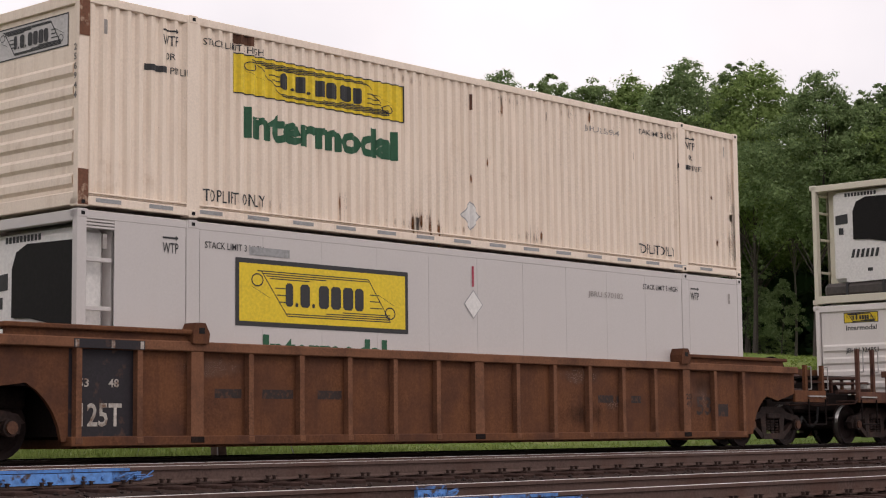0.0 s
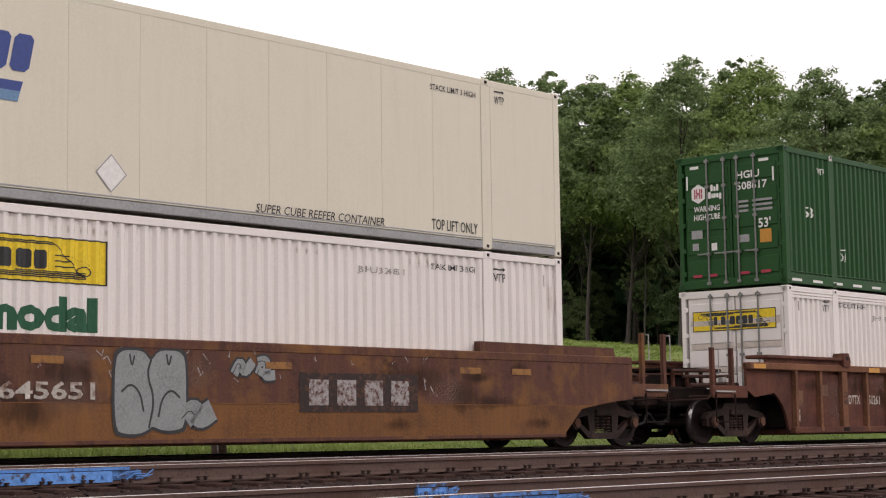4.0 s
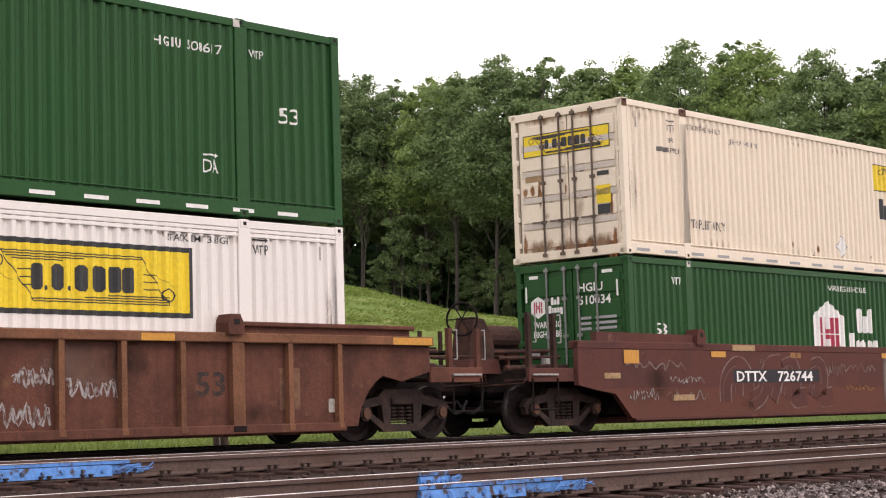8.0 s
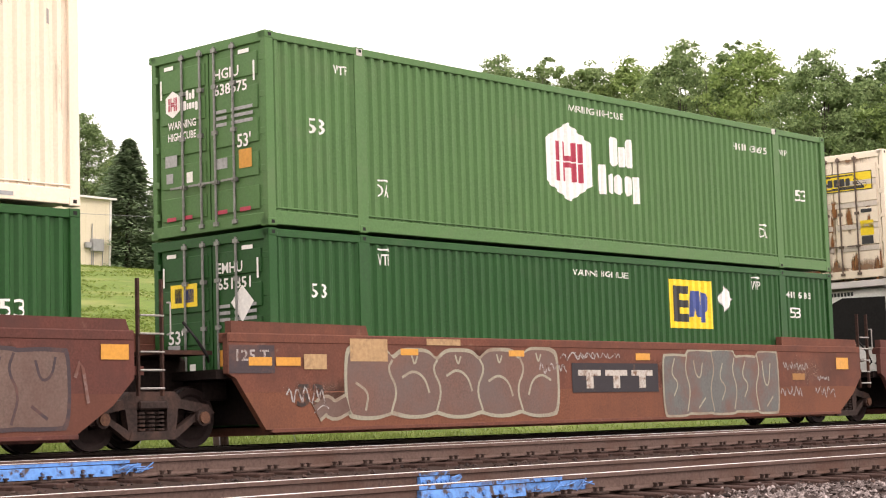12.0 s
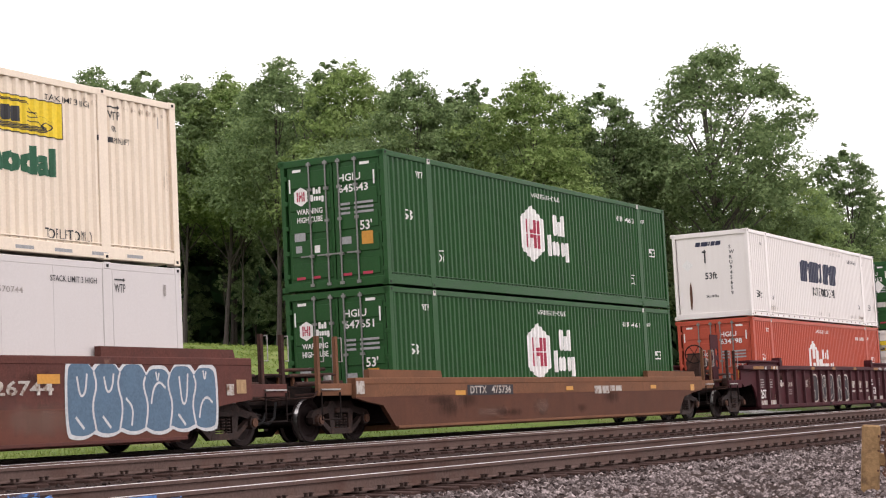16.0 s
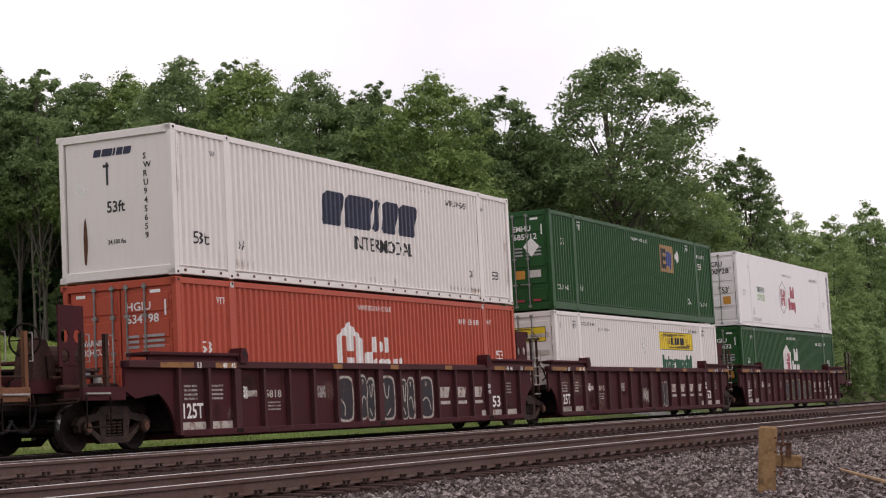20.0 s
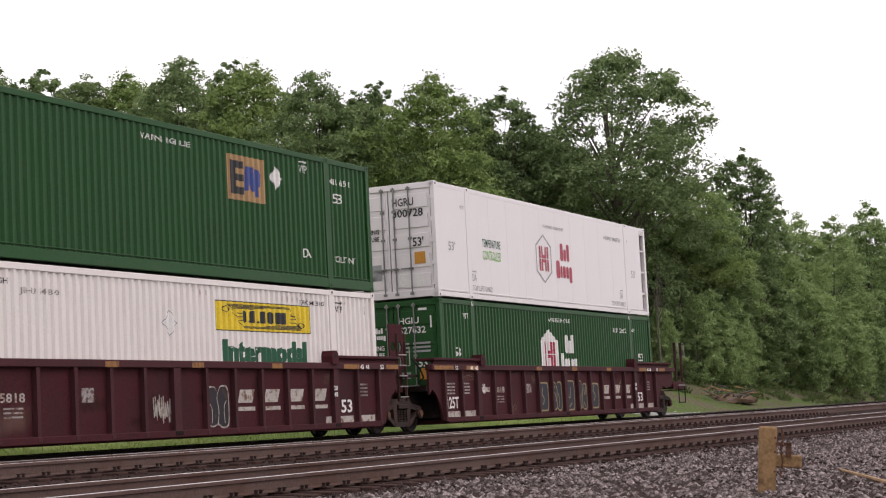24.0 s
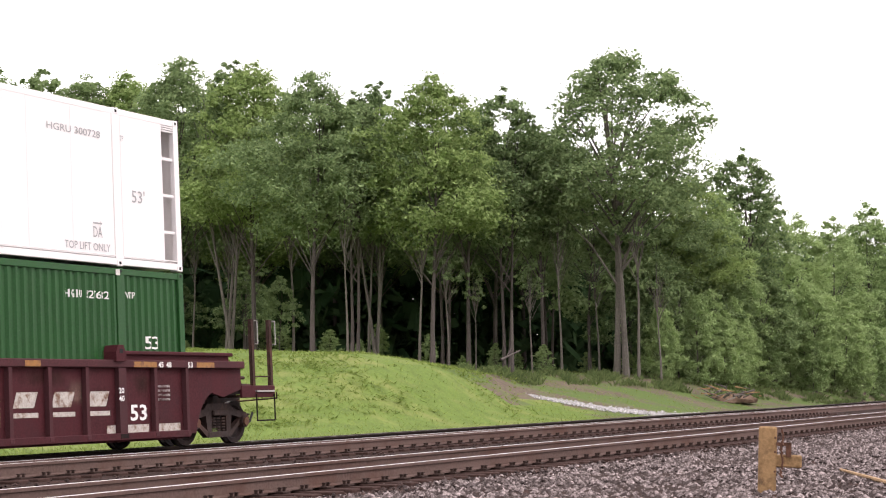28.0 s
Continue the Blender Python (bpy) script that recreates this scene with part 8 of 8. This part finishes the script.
c = cars[3]
stencil(c, "DTTX", 2.22, 0.78, 0.19, "old_white", 0.5, RIBS)
stencil(c, "658261", 2.98, 0.78, 0.19, "old_white", 0.62, RIBS)
stencil(c, "53", 13.15, 0.72, 0.33, "faded_ink", 0.52, RIBS)
stencil(c, "20", 1.83, 0.92, 0.12, "faded_ink", 0.17, -0.739)
stencil(c, "40", 1.83, 0.76, 0.12, "faded_ink", 0.17, -0.739)
for x0, x1, z0, z1 in ((-1.75, -1.3, 1.47, 1.56), (2.96, 3.44, 1.46, 1.56), (7.2, 7.6, 1.46, 1.56), (9.2, 9.6, 1.46, 1.56), (12.13, 12.7, 1.46, 1.56), (16.97, 17.85, 1.46, 1.57)):
    mark(c, x0, x1, z0, z1, "amber")
mark(c, -0.02, 0.17, 0.42, 0.66, "old_white", RIBS, "card")
mark(c, 15.67, 15.93, 0.45, 0.65, "old_white", RIBS, "card")
mark(c, 0.05, 0.3, 0.72, 1.05, "tan_patch", RIBS, "patch")
mark(c, 1.0, 1.35, 0.95, 1.18, "tan_patch", RIBS, "patch")
mark(c, 4.95, 5.35, 0.62, 1.0, "tan_patch", RIBS, "patch")
mark(c, 14.7, 15.1, 0.5, 1.1, "tan_patch", RIBS, "patch")
for k, (x0, x1, z0, z1) in enumerate(((6.0, 6.6, 0.3, 0.95), (6.95, 7.6, 0.4, 0.9), (8.1, 8.7, 0.5, 1.1), (8.95, 9.75, 0.28, 0.6), (9.1, 9.7, 0.75, 1.05), (9.98, 10.75, 0.28, 0.7), (11.0, 11.8, 0.6, 1.05), (10.2, 10.8, 0.8, 1.15))):
    scrawl(c, x0, x1, z0, z1, "chalk", 30 + k, RIBS, 0.036, 6)
    scrawl(c, x0, x1, z0, z1, "chalk", 50 + k, RIBS, 0.016, 5)
c = cars[4]
mark(c, 3.05, 6.3, 0.84, 1.1, "dark_panel", -0.746, "number_panel")
stencil(c, "DTTX", 3.16, 0.87, 0.2, "white", 1.1, -0.751)
stencil(c, "726744", 4.68, 0.87, 0.2, "white", 1.36, -0.751)
for x0, x1, z0, z1, m_ in ((-0.52, -0.06, 1.2, 1.44, "amber"), (2.3, 2.8, 1.33, 1.44, "amber"), (5.2, 5.6, 1.33, 1.44, "faded_amber"), (9.03, 9.48, 1.35, 1.46, "amber"), (12.74, 13.16, 1.31, 1.43, "amber"),
                           (16.3, 16.75, 1.2, 1.4, "amber"), (3.05, 3.86, 1.46, 1.57, "timber"), (12.31, 13.14, 1.46, 1.57, "timber"), (-1.12, -0.64, 0.93, 1.03, "timber"), (0.99, 1.67, 0.52, 0.63, "timber"),
                           (13.93, 14.2, 1.2, 1.56, "timber"), (12.62, 13.15, 0.93, 1.03, "faded_amber")):
    mark(c, x0, x1, z0, z1, m_)
bubbles(c, 9.1, 12.2, 0.29, 1.42, 3, "silver_spray", "slate_spray", 12, lw=0.06, tint="soft_green")
bubbles(c, 12.5, 15.8, 0.33, 1.4, 4, "dull_spray", "shade_spray", 13, lw=0.055, straight=True)
scrawl(c, 15.9, 16.1, 0.4, 1.4, "haze_spray", 18, w=0.05, turns=1)
graffiti(c, 2.6, 6.9, 0.27, 1.42, 4, "redbrown_car", "haze_spray", 14, y=-0.7425, lw=0.028)
scrawl(c, -0.4, 0.5, 0.5, 0.8, "chalk", 15)
scrawl(c, 0.9, 2.0, 0.8, 1.0, "chalk", 16)
scrawl(c, 7.4, 8.6, 0.6, 0.8, "faded_amber", 17)
for k, (x0, x1, z0, z1) in enumerate(((0.8, 2.2, 0.45, 0.75), (6.6, 7.3, 0.9, 1.3), (-0.4, 1.4, 1.05, 1.3), (7.3, 8.7, 1.0, 1.25), (12.4, 13.0, 0.5, 1.2))):
    scrawl(c, x0, x1, z0, z1, "haze_spray", 80 + k, w=0.035, turns=6)
c = cars[5]
for k, (x0, x1, z0, z1) in enumerate(((6.5, 7.6, 1.22, 1.42), (13.6, 14.4, 0.5, 0.85), (0.1, 0.9, 0.5, 0.9), (14.9, 15.7, 0.5, 0.8), (5.9, 6.6, 0.95, 1.3))):
    scrawl(c, x0, x1, z0, z1, "chalk", 90 + k, w=0.028, turns=5)
mark(c, -0.98, -0.12, 1.02, 1.42, "shade_spray", -0.744, "load_panel")
stencil(c, "125 T", -0.85, 1.2, 0.16, "chalk", 0.62, -0.747)
stencil(c, "53", 0.3, 0.55, 0.32, "faded_ink", 0.55, -0.7445)
mark(c, 6.78, 9.34, 0.69, 1.2, "dark_panel", -0.746, "name_panel")
for k in range(3):
    mark(c, 6.95 + 0.78 * k, 7.6 + 0.78 * k, 0.98, 1.08, "old_white", -0.75, "name_block")
    mark(c, 7.18 + 0.78 * k, 7.38 + 0.78 * k, 0.76, 0.98, "old_white", -0.75, "name_block")
bubbles(c, 1.3, 6.4, 0.33, 1.44, 5, "ochre_spray", "sage_spray", 21, lw=0.06)
graffiti(c, 0.6, 1.4, 0.27, 0.75, 1, "dull_spray", "sage_spray", 26, inner="chalk", lw=0.05, fat=0.24)
bubbles(c, 9.5, 13.5, 0.25, 1.46, 5, "slate_spray", "sage_spray", 22, lw=0.045, straight=True)
for x0, x1, z0, z1, m_ in ((-0.62, -0.18, 1.13, 1.25, "amber"), (-0.1, 0.38, 1.13, 1.25, "amber"), (0.45, 0.91, 1.08, 1.3, "timber"), (1.4, 2.21, 1.2, 1.54, "timber"), (8.66, 9.1, 1.26, 1.38, "amber"),
                           (15.81, 16.31, 1.11, 1.35, "amber"), (14.03, 14.51, 0.89, 1.02, "faded_amber"), (3.1, 3.9, 1.46, 1.56, "timber"), (5.1, 5.5, 1.3, 1.4, "amber"), (2.5, 2.9, 1.3, 1.4, "amber")):
    mark(c, x0, x1, z0, z1, m_)
scrawl(c, 13.7, 14.6, 1.05, 1.3, "chalk", 23)
scrawl(c, 15.0, 15.5, 0.85, 1.0, "chalk", 24)
scrawl(c, 6.9, 8.2, 1.26, 1.42, "chalk", 25)
c = cars[6]
graffiti(c, 3.4, 9.0, 0.45, 1.4, 9, "dull_spray", "chalk", 31, lw=0.028, fat=0.3)
bubbles(c, 12.85, 16.8, 0.31, 1.5, 6, "blue_spray", "bright_spray", 32, lw=0.06)
stencil(c, "DTTX", 9.9, 0.98, 0.22, "old_white", 0.9)
stencil(c, "726744", 10.95, 0.98, 0.22, "old_white", 1.6)
stencil(c, "53", 0.5, 0.55, 0.34, "faded_ink", 0.6)
for x0, x1, z0, z1, m_ in ((-0.32, 0.1, 1.11, 1.25, "amber"), (0.2, 0.65, 1.11, 1.25, "amber"), (3.6, 3.9, 1.3, 1.42, "amber"), (12.18, 12.7, 1.15, 1.3, "amber"), (17.1, 17.32, 0.92, 1.12, "old_white"), (17.4, 17.7, 0.95, 1.2, "timber")):
    mark(c, x0, x1, z0, z1, m_)
scrawl(c, 1.2, 2.1, 0.9, 1.3, "chalk", 33)
c = cars[7]
mark(c, 2.92, 5.22, 0.83, 1.06, "dark_panel", -0.746, "number_panel")
stencil(c, "DTTX", 3.05, 0.87, 0.17, "old_white", 0.8, -0.751)
stencil(c, "475736", 4.1, 0.87, 0.17, "old_white", 1.0, -0.751)
for k, (a, q) in enumerate(((9.95, 10.4), (10.45, 10.9), (10.95, 11.3), (11.35, 11.75))):
    mark(c, a, q, 0.8 if k < 2 else 0.86, 1.0, "old_white", -0.748, "name_block")
mark(c, -1.84, -1.53, 0.9, 1.16, "old_white", name="card")
for x0, x1, z0, z1 in ((2.34, 2.81, 0.84, 0.94), (16.9, 17.2, 0.82, 1.0), (13.8, 14.2, 0.9, 1.0), (8.2, 8.6, 0.9, 1.0)):
    mark(c, x0, x1, z0, z1, "amber")


def railway_marks(c, seed, gra):
    """White stencils, amber strips and pale load plates of the maroon cars."""
    for a, q, w in ((-0.04, "125T", 0.68), (14.2, "53", 0.5)):
        stencil(c, q, a, 0.52, 0.28, "white", w, RIBS)
    for x in (2.0, 13.82):
        stencil(c, "20", x - 0.08, 1.0, 0.1, "white", 0.16, -0.739)
        stencil(c, "40", x - 0.08, 0.86, 0.1, "white", 0.16, -0.739)
    for x0, x1 in ((-0.1, 0.75), (0.95, 1.75), (13.5, 13.75), (14.1, 14.75), (15.0, 15.75)):
        mark(c, x0, x1, 0.27, 0.44, "old_white", RIBS, "load_plate")
    for x0 in (0.0, 0.9, 14.9, 15.0):
        for k in range(4):
            mark(c, x0, x0 + 0.45, 0.86 + 0.08 * k, 0.9 + 0.08 * k, "chalk", RIBS, "fine_print")
    for x0, x1 in ((-0.9, 0.2), (0.95, 1.7), (5.6, 6.0), (8.3, 8.7), (11.2, 11.6), (14.2, 14.9), (16.2, 16.8)):
        mark(c, x0, x1, 1.46, 1.56, "faded_amber", -0.752)
    for t_, x in (("53", 0.3), ("48", 1.2), ("45", 1.5), ("45", 14.95), ("48", 15.2), ("53", 15.9)):
        stencil(c, t_, x, 1.46, 0.1, "white", 0.16, -0.753)
    for k in range(4):
        x = 10.0 + 0.98 * k
        mark(c, x, x + 0.66, 0.62, 0.7, "old_white", RIBS, "name_block")
        part("name_block", drape(poly(bmesh.new(), [(x + 0.02, 0.78), (x + 0.55, 0.78), (x + 0.66, 1.04), (x + 0.12, 1.04)]), lambda q: RIBS, 0.003), "old_white", c)
    stencil(c, "55818", 2.75, 0.88, 0.15, "old_white", 0.8, RIBS)
    mark(c, 2.1, 2.6, 0.9, 1.02, "old_white", RIBS, "name_block")
    for k in range(3):
        mark(c, 3.0, 3.5, 0.62 + 0.07 * k, 0.65 + 0.07 * k, "chalk", RIBS, "fine_print")
    mark(c, 5.05, 5.4, 0.85, 1.1, "chalk", RIBS, "card")


for k in (8, 9, 10):
    railway_marks(cars[k], k, True)
for k in range(5):
    a_ = 5.92 + 1.009 * k
    bubbles(cars[8], a_, a_ + 0.7, 0.32, 1.3, 1 + (k % 2), "dark_panel", "old_white", 71 + k, RIBS - 0.006, lw=0.055)
scrawl(cars[9], 7.15, 7.7, 0.3, 1.1, "old_white", 62, RIBS, 0.03)
bubbles(cars[9], 8.92, 9.68, 0.3, 1.14, 2, "dark_panel", "old_white", 63, RIBS - 0.004, lw=0.03)
for k in range(5):
    a_ = 5.9 + 1.009 * k
    bubbles(cars[10], a_, a_ + 0.72, 0.34, 1.16, 1 + (k % 2), "murky_spray", "straw_spray", 64 + k, RIBS - 0.004, lw=0.045, straight=k % 2 == 0)


motions()
